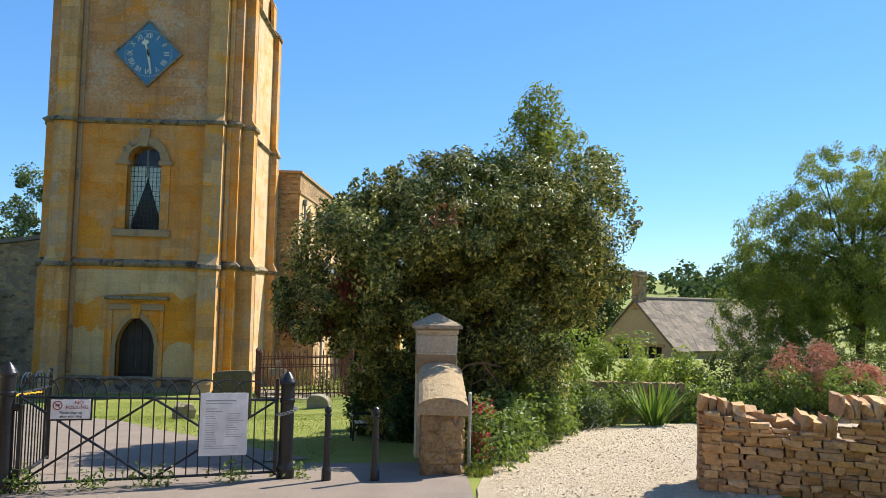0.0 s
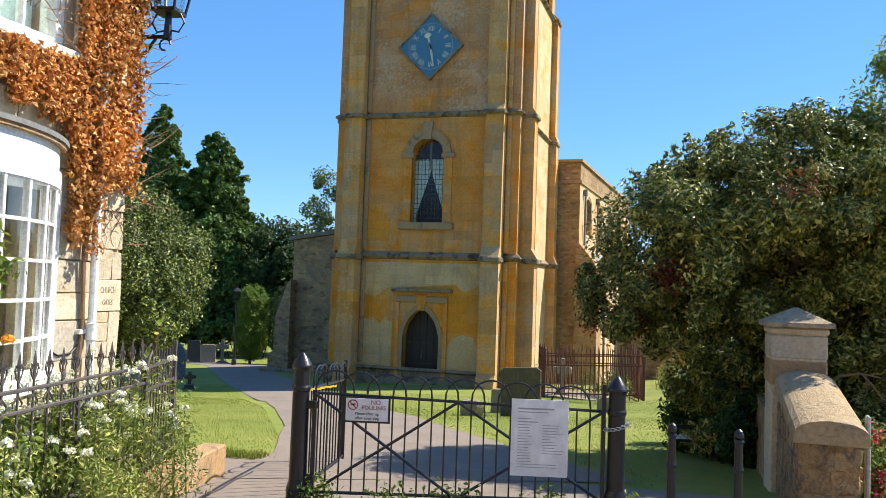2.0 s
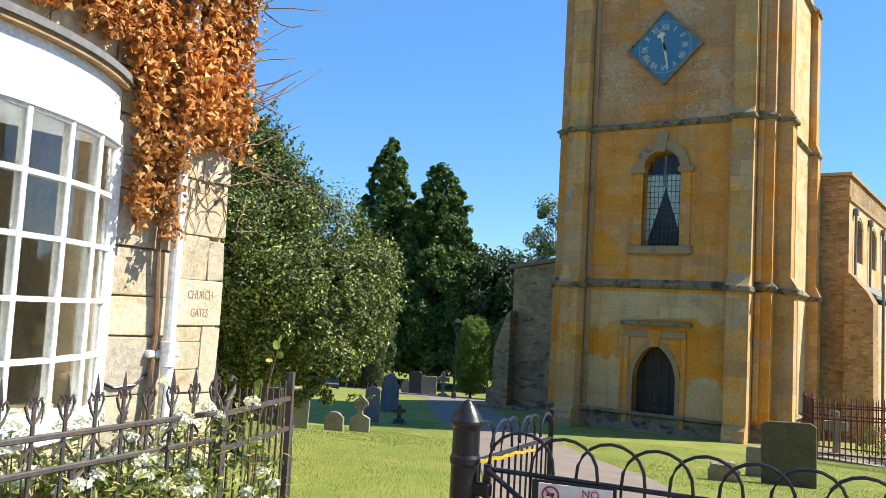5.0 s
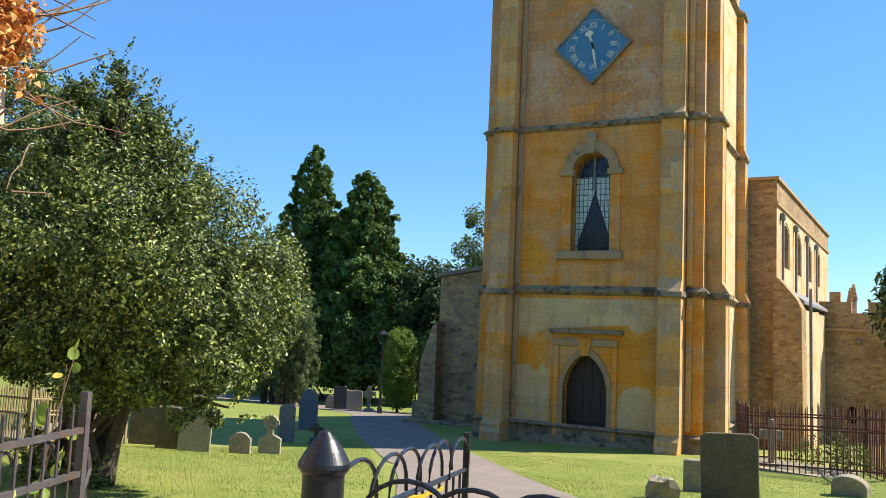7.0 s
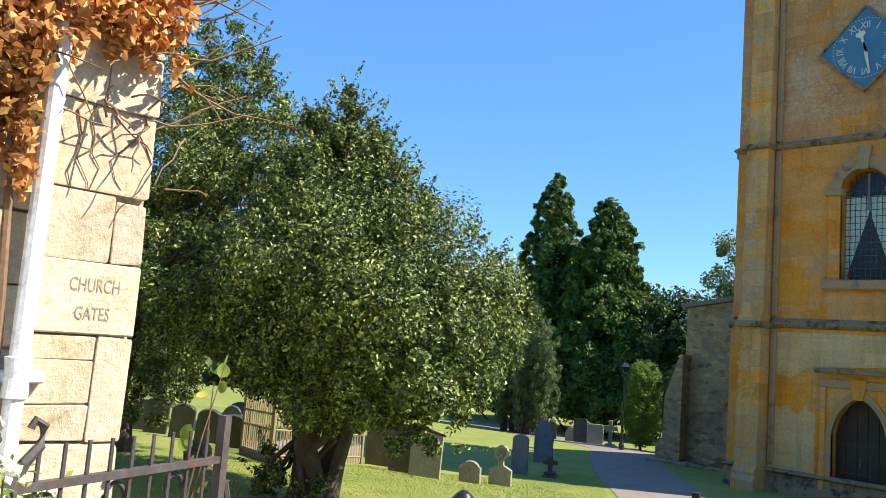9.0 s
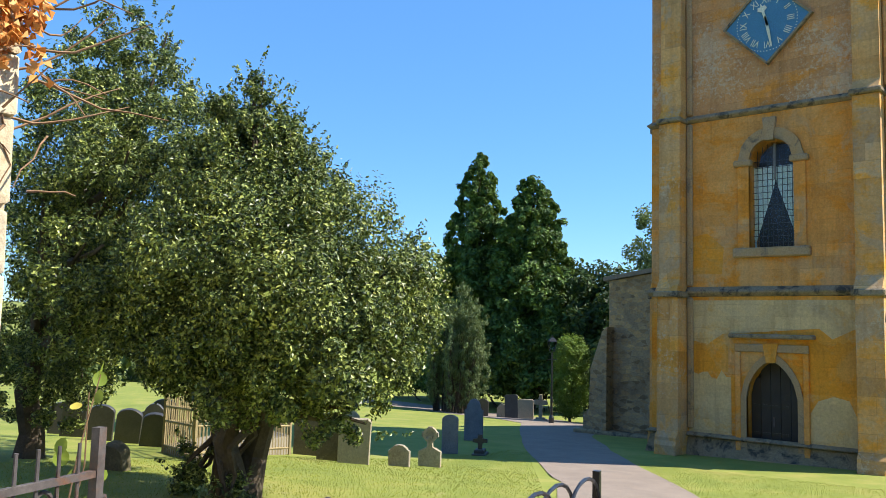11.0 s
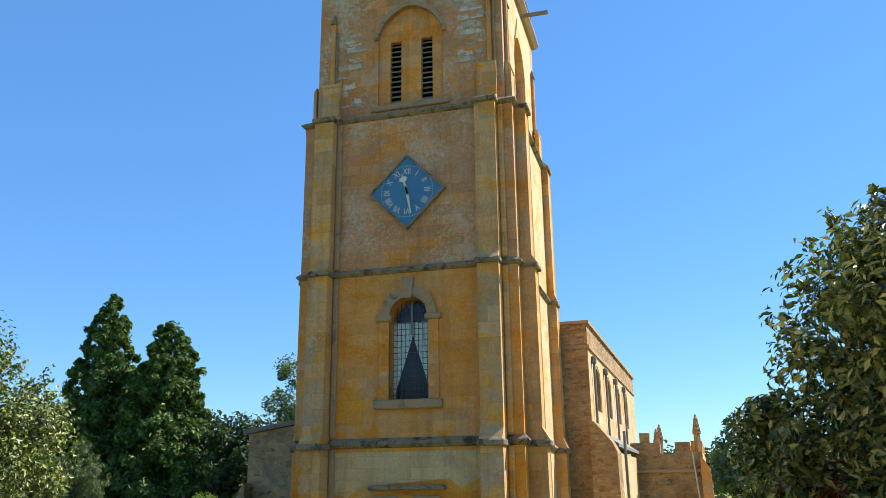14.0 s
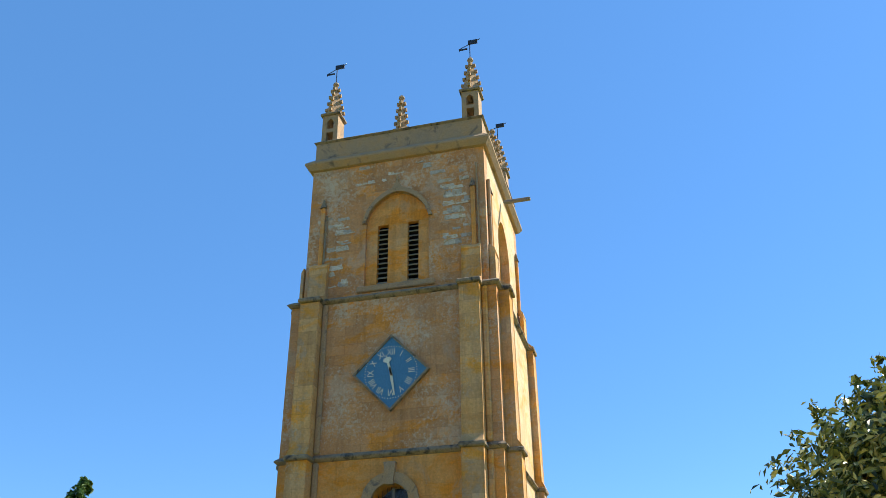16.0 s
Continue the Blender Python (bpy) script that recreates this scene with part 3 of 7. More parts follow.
def gz(x, y):
    lx = max(-30.0, min(12.0, x + 2.4))
    g = FALL[-1][1]
    for (a, u), (b, v) in zip(FALL, FALL[1:]):
        if y <= b:
            g = u + (v - u) * (max(y, a) - a) / (b - a)
            break
    rise = 1.0 * smooth(-3.2, 3.0, x) * smooth(15, 27, y)
    far = math.hypot(x, y)
    hill = 27 * smooth(160, 700, far) * (0.75 + 0.25 * math.sin(0.006 * x + 1.3)) - 3.0 * smooth(60, 150, far)
    return -0.2 + 0.028 * lx + g + rise + hill


# ---- ground, road, paths ----
def sheet(name, rows, material, dz, label, category, kind="structure"):
    """A sheet that follows the land: rows of points across it."""
    bm = bmesh.new()
    vs = [[bm.verts.new((x, y, gz(x, y) + dz)) for x, y in row] for row in rows]
    for r, s in zip(vs, vs[1:]):
        for i in range(len(r) - 1):
            bm.faces.new((r[i], r[i + 1], s[i + 1], s[i]))
    ob = part(name, bm, material, None, label)
    ob.data.polygons.foreach_set("use_smooth", [True] * len(ob.data.polygons))
    return tagged(ob, label, category, "", kind)


def graded(lo, hi, step, outer):
    return [-o for o in outer[::-1] if -o < lo] + [lo + step * i for i in range(int((hi - lo) / step) + 1)] + [o for o in outer if o > hi]


OUT = [70, 85, 105, 130, 160, 200, 250, 310, 380, 460, 560, 700, 900, 1300, 2200, 4000]
gx, gy = graded(-54, 30, 0.75, [40, 54] + OUT), graded(-12, 66, 0.75, [20, 40] + OUT)
sheet("ground", [[(x, y) for x in gx] for y in gy], GRASS, 0.0, "mown churchyard grass sloping gently towards the church", "lawn")


def ribbon(centre, n=6, step=0.8):
    """Rows across a path given as (x, y, width) stations."""
    st = []
    for a, b in zip(centre, centre[1:]):
        k = max(1, int(math.dist(a[:2], b[:2]) / step))
        st += [tuple(a[j] + (b[j] - a[j]) * i / k for j in range(3)) for i in range(k)]
    st.append(centre[-1])
    rows = []
    for i, (x, y, w) in enumerate(st):
        q, p = st[min(i + 1, len(st) - 1)], st[max(i - 1, 0)]
        d = Vector((q[0] - p[0], q[1] - p[1])).normalized()
        wob = 0.025 * math.sin(i * 1.7) + 0.04 * math.sin(i * 0.63)
        rows.append([(x - d.y * (w + wob) * (0.5 - j / n), y + d.x * (w + wob) * (0.5 - j / n)) for j in range(n + 1)])
    return rows


sheet("church_path", ribbon([(-2.9, 8.6, 3.8), (-3.75, 10.4, 3.0), (-5.4, 13.2, 2.55), (-7.5, 16.6, 2.4), (-9.55, 19.9, 2.3), (-11.6, 22.3, 2.3), (-14.1, 25.3, 2.3), (-17.8, 30.5, 2.5), (-23.0, 39.0, 3.6), (-27.5, 43.0, 4.2), (-33, 44.5, 4.0), (-44, 46.0, 3.6)]),
      TARMAC, 0.012, "pale worn tarmac path leading past the tower", "path")
sheet("forecourt_pavement", [[(-7.2 + 7.7 * i / 12, 3.7 + 5.35 * j / 8 + 0.05 * math.sin(i)) for i in range(13)] for j in range(9)],
      TARMAC, 0.008, "pale worn tarmac apron before the churchyard gate", "pavement")
sheet("road", [[(-40 + 5 * i, -6 + 1.4 * j) for i in range(17)] for j in range(8)], ASPHALT, 0.012, "narrow grey asphalt village road", "road")
GL = [(3.7, 0.45, 2.7), (4.6, 0.45, 2.7), (6, 0.48, 2.75), (7.2, 0.55, 3.2), (8.5, 0.75, 9.0), (10, 1.15, 9.5), (11.5, 1.6, 9.8), (12.6, 2.0, 10.0), (13.4, 2.6, 10.0), (14.0, 4.4, 10.0), (14.5, 6.5, 10.0)]
sheet("gravel_drive", [[(a + (b - a) * i / 10, y) for i in range(11)] for y, a, b in GL], GRAVEL, 0.016, "pale sunlit gravel drive beside the stone wall", "driveway")


# ---- church tower ----
CX, YF, H0, H1 = -9.40, 27.22, 3.2, 2.95
YC = YF + H0
tower = thing("church_tower", "ochre limestone church tower with buttresses, blue clock and pinnacles", "church tower", (CX, YF, 0))
ZB, S1, S2, S3, ZC = -2.6, 2.42, 7.15, 11.95, 17.15

door_hole = arch(-0.58, 0.68, -1.82, -0.25, 0.66, 8, 1.6)
win_hole = arch(-0.46, 0.66, 3.55, 5.81, 6.37, 8)
part("west_wall", pierced([(-H0, ZB), (H0, ZB), (H0, S1), (-H0, S1)], [door_hole], "y", 0, 0.7), OCHRE_LOW, tower)
part("west_wall", pierced([(-H0, S1), (H0, S1), (H0, S2), (-H0, S2)], [win_hole], "y", 0, 0.7), OCHRE, tower)
part("west_wall", boxed(-H0, H0, 0, 0.7, S2, S3), OCHRE_HIGH, tower)
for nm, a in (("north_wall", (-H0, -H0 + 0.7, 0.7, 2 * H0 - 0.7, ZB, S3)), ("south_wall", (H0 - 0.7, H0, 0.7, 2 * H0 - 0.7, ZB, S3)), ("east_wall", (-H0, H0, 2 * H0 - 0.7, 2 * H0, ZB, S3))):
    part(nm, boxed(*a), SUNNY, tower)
bel = arch(-0.98, 1.10, 12.45, 14.75, 15.75, 8, 1.7)
o = H0 - H1
top_out = [(-H1, S3), (H1, S3), (H1, ZC), (-H1, ZC)]
part("belfry_west_wall", pierced(top_out, [bel], "y", o, o + 0.5), OCHRE_HIGH, tower)
sb = [(p + H0, q) for p, q in arch(-0.98, 0.98, 12.45, 14.75, 15.75, 8, 1.7)]
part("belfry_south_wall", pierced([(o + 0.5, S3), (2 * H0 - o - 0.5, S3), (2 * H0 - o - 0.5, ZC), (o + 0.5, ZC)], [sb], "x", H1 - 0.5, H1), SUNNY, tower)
part("belfry_north_wall", boxed(-H1, -H1 + 0.5, o + 0.5, 2 * H0 - o - 0.5, S3, ZC), OCHRE_HIGH, tower)
part("belfry_east_wall", boxed(-H1, H1, 2 * H0 - o - 0.5, 2 * H0 - o, S3, ZC), OCHRE_HIGH, tower)
part("belfry_floor", boxed(-H0 + 0.1, H0 - 0.1, 0.1, 2 * H0 - 0.1, S3 - 0.2, S3 - 0.004), DARK_ROOM, tower)
part("tower_roof", boxed(-H1 + 0.3, H1 - 0.3, o + 0.3, 2 * H0 - o - 0.3, ZC + 0.1, ZC + 0.3), LEAD, tower)

# patches of other stone that face the lower stage
def patch(name, pts, material, y=-0.006, label="", back=0.02):
    return part(name, prism(pts, "y", y, back), material, tower, label)


def ragged(x0, x1, z0, z1, seed, n=9, amp=0.14):
    rnd = random.Random(seed)
    t = [(x0 + (x1 - x0) * i / n, z1 + rnd.uniform(-amp, amp)) for i in range(n + 1)]
    return [(x0, z0)] + t + [(x1, z0)]


patch("washed_patch", ragged(-2.12, -0.98, -1.3, 0.28, 3), PALE_STONE, label="pale washed-out ashlar patch")
patch("washed_patch", [(0.95, -1.3), (0.97, -0.55), (1.15, -0.25), (1.5, -0.12), (1.85, -0.2), (2.02, -0.6), (2.1, -1.3)], PALE_STONE, label="pale rounded patch of render")
patch("washed_patch", [(-2.14, 1.15), (-1.6, 1.05), (-1.2, 1.32), (1.2, 1.5), (1.5, 1.25), (2.0, 1.5), (2.14, 1.2), (2.14, 2.2), (-2.14, 2.2)], PALE_STONE, label="grey washed ashlar band")
patch("orange_patch", ragged(-2.1, -1.05, 0.34, 0.95, 5), OCHRE_RAW, -0.003, "rich orange ironstone patch")
patch("orange_patch", ragged(0.98, 2.12, -0.1, 1.15, 6), OCHRE_RAW, -0.003, "rich orange ironstone patch")
patch("orange_patch", [(-2.1, 2.9), (-1.2, 2.9), (-1.15, 3.6), (-1.6, 4.0), (-2.1, 3.9)], OCHRE_RAW, -0.003, "rich orange ironstone patch")
prng = random.Random(17)
for x0, x1, z0, z1, n in ((1.3, 2.45, 12.9, 16.3, 60), (-2.6, -1.2, 12.2, 15.2, 34), (-1.2, 1.3, 15.9, 16.8, 8)):
    # single blocks of lime-washed ashlar in the courses of the belfry, some grown together
    for _ in range(n):
        zc = 11.95 + 0.3 * round((prng.triangular(z0, z1, (z0 + 2 * z1) / 3) - 11.95) / 0.3) + prng.choice((0, 0.08))
        xc, w, h = prng.uniform(x0, x1), prng.uniform(0.07, 0.26), prng.choice((0.09, 0.14, 0.2))
        if -1.5 < xc < 1.6 and zc < 15.9:
            continue
        k = prng.uniform(0.02, 0.08)
        patch("washed_block", [(xc - w, zc + k), (xc - w + k, zc), (xc + w * 0.3, zc + 0.3 * k), (xc + w, zc + 0.5 * k), (xc + w - k, zc + h), (xc, zc + h - k * 0.6), (xc - w + 0.5 * k, zc + h)], LIME_WASH, o - 0.002 - 0.0003 * prng.randrange(1, 60), back=o + 0.02)


def band(name, z, h, out, half, material, slope=0.5, y0=0.0, depth=None):
    """A moulded band round the tower: one bar a side, mitred."""
    bm = bmesh.new()
    d = depth or 2 * half
    prof = [(0, 0), (out * 0.45, 0.02), (out, h * 0.4), (out, h * 0.55), (out * 0.1, h), (0, h)]
    loops = []
    for e, q in prof:
        loops.append([bm.verts.new(v) for v in ((-half - e, y0 - e, z + q), (half + e, y0 - e, z + q), (half + e, y0 + d + e, z + q), (-half - e, y0 + d + e, z + q))])
    for a, b in zip(loops, loops[1:] + loops[:1]):
        for k in range(4):
            bm.faces.new((a[k], a[(k + 1) % 4], b[(k + 1) % 4], b[k]))
    return part(name, bm, material, tower)


band("plinth", ZB, ZB * -1 - 1.38, 0.14, H0, DARK_STONE)
band("plinth_mould", -1.42, 0.14, 0.13, H0 + 0.01, DARK_STONE, y0=-0.01, depth=2 * H0 + 0.02)
band("string_course", S1 - 0.12, 0.26, 0.13, H0, DARK_STONE)
band("string_course", S2 - 0.08, 0.2, 0.11, H0, DARK_STONE)
band("string_course", S3 - 0.08, 0.2, 0.12, H0, DARK_STONE)
band("cornice", ZC - 0.12, 0.5, 0.24, H1, TRIM_STONE, y0=o)
band("parapet_coping", ZC + 1.06, 0.12, 0.07, H1 - 0.02, DARK_STONE, y0=o + 0.02)
for nm, a in (("parapet_west", (-H1 + 0.02, H1 - 0.02, o + 0.02, o + 0.32, ZC + 0.34, ZC + 1.07)), ("parapet_east", (-H1 + 0.02, H1 - 0.02, 2 * H0 - o - 0.32, 2 * H0 - o - 0.02, ZC + 0.34, ZC + 1.07)),
              ("parapet_south", (H1 - 0.32, H1 - 0.02, o + 0.32, 2 * H0 - o - 0.32, ZC + 0.34, ZC + 1.07)), ("parapet_north", (-H1 + 0.02, -H1 + 0.32, o + 0.32, 2 * H0 - o - 0.32, ZC + 0.34, ZC + 1.07))):
    part(nm, boxed(*a), TRIM_STONE, tower)


def buttress_mesh(w=0.6):
    """A stepped buttress that juts out along -y from y = 0."""
    prof = [(0, ZB), (-0.80, ZB), (-0.80, -1.62), (-0.74, -1.5), (-0.74, -1.42), (-0.60, -1.26), (-0.58, S1 - 0.16), (-0.72, S1 - 0.1), (-0.72, S1), (-0.46, S1 + 0.34), (-0.45, S2 - 0.1), (-0.55, S2 - 0.05),
            (-0.55, S2 + 0.03), (-0.35, S2 + 0.28), (-0.34, S3 - 0.1), (-0.44, S3 - 0.05), (-0.44, S3 + 0.03), (0.08, S3 + 0.3), (0.09, 13.2), (0.05, 13.24), (0.07, 13.32), (0.25, 13.46), (0.3, 13.46), (0.3, ZB)]
    bm = prism([(p, q) for p, q in prof], "x", -w / 2, w / 2)
    bmesh.ops.bevel(bm, geom=[e for e in bm.edges if abs(e.verts[0].co.x - e.verts[1].co.x) < 1e-5 and abs(e.verts[0].co.z - e.verts[1].co.z) > 0.8], offset=0.025, segments=1, affect="EDGES")
    return finish(bm, "buttress")


bme = buttress_mesh()
for x, y, rz in ((-2.46, 0, 0), (2.46, 0, 0), (H0, 0.69, 90), (H0, 2 * H0 - 0.69, 90), (-H0, 0.69, -90), (-H0, 2 * H0 - 0.69, -90), (-2.46, 2 * H0, 180), (2.46, 2 * H0, 180)):
    b = part("buttress", bme, QUOIN, tower)
    out_by = 0.42 if rz == -90 else 0.58 if x > H0 - 0.1 and y > 1 else 0.84 if rz == 90 else 1
    b.matrix_basis = pose(x, y, 0, 0, 0, rz) @ Matrix.Diagonal((1, out_by, 1, 1))
    for zc, pr, hh in ((S1 - 0.16, 0.745, 0.17), (S2 - 0.1, 0.575, 0.14), (S3 - 0.1, 0.465, 0.14)):
        d = part("drip_mould", boxed(-0.36, 0.36, -pr, 0.0, zc, zc + hh, bevel=0.03), DARK_STONE, b)

for x, y, rz in ((-2.46, o, 0), (2.56, o, 0), (H1, 0.8, 90), (H1, 2 * H0 - 0.8, 90)):
    # slender shafts that climb from the buttresses up the belfry
    sh = part("belfry_shaft", boxed(-0.07, 0.07, -0.11, 0.02, 13.3, 15.5, bevel=0.02), OCHRE, tower)
    sh.matrix_basis = pose(x, y, 0, 0, 0, rz)
    cone = bmesh.new()
    bmesh.ops.create_cone(cone, segments=4, radius1=0.13, radius2=0.02, depth=0.34, matrix=pose(0, -0.05, 15.67, 0, 0, 45))
    part("finial", cone, DARK_STONE, sh)

# lead rainwater strips in the angle of the west buttresses
for x in (-2.07, 2.85):
    for z0, z1 in ((-1.2, S1 - 0.14), (S1 + 0.16, S2 - 0.1), (S2 + 0.14, S3 - 0.1)):
        part("angle_shaft", boxed(x - 0.085, x + 0.085, -0.1, 0.02, z0, z1, bevel=0.04), TRIM_STONE if x < 0 else QUOIN, tower)

# door and its frame
part("door_surround", ring(arch(-0.58, 0.68, -1.82, -0.25, 0.66, 8, 1.6), arch(-0.72, 0.82, -1.82, -0.25, 0.86, 8, 1.6), "y", -0.05, 0.1), TRIM_STONE, tower)
for x0, x1 in ((-0.86, -0.72), (0.82, 0.96)):
    part("door_jamb", boxed(x0, x1, -0.07, 0.05, -1.82, 0.875, bevel=0.015), OCHRE, tower)
part("lintel", boxed(-0.86, 0.96, -0.07, 0.05, 0.88, 1.08, bevel=0.015), TRIM_STONE, tower)
part("label_mould", boxed(-1.0, 1.12, -0.16, 0.05, 1.22, 1.34, bevel=0.03), DARK_STONE, tower)
part("keystone", prism([(-0.06, 0.62), (0.16, 0.62), (0.24, 1.1), (-0.14, 1.1)], "y", -0.1, 0.05), OCHRE_RAW, tower)
part("doorstep", boxed(-0.7, 0.8, -0.25, 0.6, -2.1, -1.8, bevel=0.02), TRIM_STONE, tower)
door = new("door")
door.parent = tower
tagged(door, "closed dark oak door with pointed head")
for i in range(5):
    x0 = -0.57 + 0.248 * i
    c = (x0 + 0.12 - 0.05) / 0.63
    part("plank", boxed(x0, x0 + 0.242, 0.3, 0.36, -1.8, min(0.62, -0.25 + 0.9 * (1 - min(1, abs(c)) ** 1.6) ** 0.75 + 0.1), bevel=0.006), OAK_DARK, door)
for z in (-1.2, -0.5):
    part("strap_hinge", boxed(-0.5, 0.35, 0.285, 0.3, z, z + 0.05), BLACK_IRON, door)
part("latch", boxed(-0.02, 0.02, 0.28, 0.3, -1.0, -0.75), GREY_IRON, door, "worn iron latch plate")
# near-black backing carries the shade behind the door planks
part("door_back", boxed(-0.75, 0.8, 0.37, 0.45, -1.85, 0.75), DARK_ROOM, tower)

# round-headed window with leaded lights and drawn-back curtains
win = new("window")
win.parent = tower
tagged(win, "round-headed leaded window with pale curtains drawn back")
part("archivolt", ring([p for p in arch(-0.46, 0.66, 5.8, 5.81, 6.37, 8)], [p for p in arch(-0.74, 0.94, 5.8, 5.81, 6.66, 8)], "y", -0.09, 0.08), TRIM_STONE, win)
for x0, x1 in ((-0.76, -0.46), (0.66, 0.96)):
    part("window_jamb", boxed(x0, x1, -0.05, 0.08, 3.55, 5.72, bevel=0.012), OCHRE, win)
    part("impost", boxed(x0 - 0.08, x1 + 0.08, -0.13, 0.08, 5.70, 5.87, bevel=0.03), TRIM_STONE, win)
part("keystone", prism([(0.0, 6.32), (0.2, 6.32), (0.27, 6.92), (-0.07, 6.92)], "y", -0.14, 0.05), TRIM_STONE, win)
part("window_sill", boxed(-0.86, 1.06, -0.17, 0.3, 3.3, 3.55, bevel=0.03), TRIM_STONE, win)
pane = part("pane", prism(arch(-0.5, 0.7, 3.5, 5.81, 6.42, 8), "y", 0.30, 0.306), leaded, win)
pane.visible_shadow = False
for i in range(1, 9):
    x = -0.46 + 1.12 * i / 9
    part("glazing_bar", boxed(x - 0.007, x + 0.007, 0.285, 0.299, 3.55, 5.8 + 0.54 * math.sqrt(max(0, 1 - ((x - 0.1) / 0.56) ** 2))), BLACK_IRON, win)
for i in range(1, 15):
    z = 3.55 + 2.3 * i / 14
    part("glazing_bar", boxed(-0.46, 0.66, 0.283, 0.301, z - 0.007, z + 0.007), BLACK_IRON, win)
part("mullion", boxed(0.07, 0.13, 0.27, 0.31, 5.35, 6.3), LEAD, win)
for s in (-1, 1):
    bm = bmesh.new()
    rows = []
    for i in range(13):
        f = i / 12
        z = 5.72 - 2.12 * f
        outer = 0.1 + s * 0.60
        inner = 0.1 + s * (0.01 + 0.50 * max(0.0, min(1, (f - 0.2) / 0.72)))
        rows.append([bm.verts.new((inner + (outer - inner) * k / 12, 0.36 + 0.025 * math.sin(k * 1.9 + i * 0.15), z)) for k in range(13)])
    for r, q in zip(rows, rows[1:]):
        for k in range(12):
            bm.faces.new((r[k], r[k + 1], q[k + 1], q[k]))
    part("curtain", bm, CURTAIN, win)
# near-black board stands for the unlit room behind the curtains
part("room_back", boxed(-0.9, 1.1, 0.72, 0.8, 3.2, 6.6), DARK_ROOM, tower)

# belfry lights
bf = new("belfry_window")
bf.parent = tower
tagged(bf, "pair of louvred bell openings under an ogee hood")
slots = [[(-0.62, 12.55), (-0.26, 12.55), (-0.26, 14.65), (-0.62, 14.65)], [(0.38, 12.55), (0.74, 12.55), (0.74, 14.65), (0.38, 14.65)]]
part("tracery", pierced(arch(-0.98, 1.10, 12.45, 14.75, 15.75, 8, 1.7), slots, "y", o + 0.12, o + 0.3), OCHRE, bf)
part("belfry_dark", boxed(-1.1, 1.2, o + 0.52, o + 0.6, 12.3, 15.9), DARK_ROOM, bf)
for x0 in (-0.62, 0.38):
    for i in range(12):
        z = 12.58 + 0.172 * i
        bm = prism([(o + 0.14, z), (o + 0.16, z - 0.012), (o + 0.30, z + 0.10), (o + 0.28, z + 0.115)], "x", x0, x0 + 0.36)
        part("louvre", bm, GRAVE_STONE, bf)
part("hood_mould", ring(arch(-0.98, 1.10, 14.7, 14.75, 15.75, 8, 1.7), arch(-1.1, 1.22, 14.7, 14.75, 15.92, 8, 1.7), "y", o - 0.08, o + 0.05), TRIM_STONE, bf)
part("ogee_tip", prism([(-0.16, 15.82), (0.06, 15.86), (0.28, 15.82), (0.1, 16.1), (0.08, 16.35), (0.04, 16.35), (0.02, 16.1)], "y", o - 0.09, o + 0.02), TRIM_STONE, bf)
part("belfry_sill", boxed(-1.2, 1.3, o - 0.08, o + 0.3, 12.25, 12.45, bevel=0.03), TRIM_STONE, bf)
part("belfry_window_south", boxed(H1 - 0.42, H1 - 0.3, H0 - 1.05, H0 + 1.05, 12.4, 15.85), OCHRE_RAW, tower)
# thin near-black plates painted as the shade in the south openings
for dy in (-0.55, 0.1):
    part("south_slot", boxed(H1 - 0.31, H1 - 0.295, H0 + dy, H0 + dy + 0.42, 12.6, 14.7), DARK_ROOM, tower)
part("rain_spout", boxed(H1 + 0.1, H1 + 1.05, H0 - 0.12, H0 + 0.02, 16.55, 16.66, bevel=0.02), LEAD, tower)
part("conductor_pipe", tube(bmesh.new(), [(2.7, o - 0.05, 16.4), (2.72, o - 0.05, 13.2)], 0.03), TRIM_STONE, tower)
part("conductor_pipe", tube(bmesh.new(), [(-2.35, o - 0.04, 15.2), (-2.36, o - 0.04, 12.1)], 0.035), DARK_STONE, tower)
part("south_pipe", tube(bmesh.new(), [(H1 + 0.06, 0.55, 15.9), (H1 + 0.06, 0.55, 12.3)], 0.06), TRIM_STONE, tower)

# clock
clock = new("clock")
clock.parent = tower
clock.matrix_basis = pose(0.07, 0, 9.47)
tagged(clock, "blue diamond clock face with pale roman numerals")
R = 1.07
part("dial", prism([(-R, 0), (0, -R), (R, 0), (0, R)], "y", -0.09, 0.0), CLOCK_BLUE, clock, "blue painted diamond dial")
part("dial_frame", ring([(-R, 0), (0, -R), (R, 0), (0, R), (-R, 0)], [(-R - 0.08, 0), (0, -R - 0.08), (R + 0.08, 0), (0, R + 0.08), (-R - 0.08, 0)], "y", -0.13, 0.0), DARK_STONE, clock)
for i, t in enumerate(("XII", "I", "II", "III", "IIII", "V", "VI", "VII", "VIII", "IX", "X", "XI")):
    a = radians(-30 * i)
    letters(t, 0.25, GILT, pose(0.60 * math.sin(-a), -0.096, 0.60 * math.cos(a)) @ UPRIGHT @ pose(0, 0, 0, 0, 0, math.degrees(a)) @ Matrix.Diagonal((0.82, 1.05, 1, 1)), "numeral", clock, "", 0.004)
for i in range(60):
    a = 6.2832 * i / 60
    part("minute_dot", prism([(0.775 * math.sin(a) - 0.012, 0.775 * math.cos(a) - 0.012), (0.775 * math.sin(a) + 0.012, 0.775 * math.cos(a) - 0.012), (0.775 * math.sin(a) + 0.012, 0.775 * math.cos(a) + 0.012), (0.775 * math.sin(a) - 0.012, 0.775 * math.cos(a) + 0.012)], "y", -0.098, -0.088), GILT, clock)


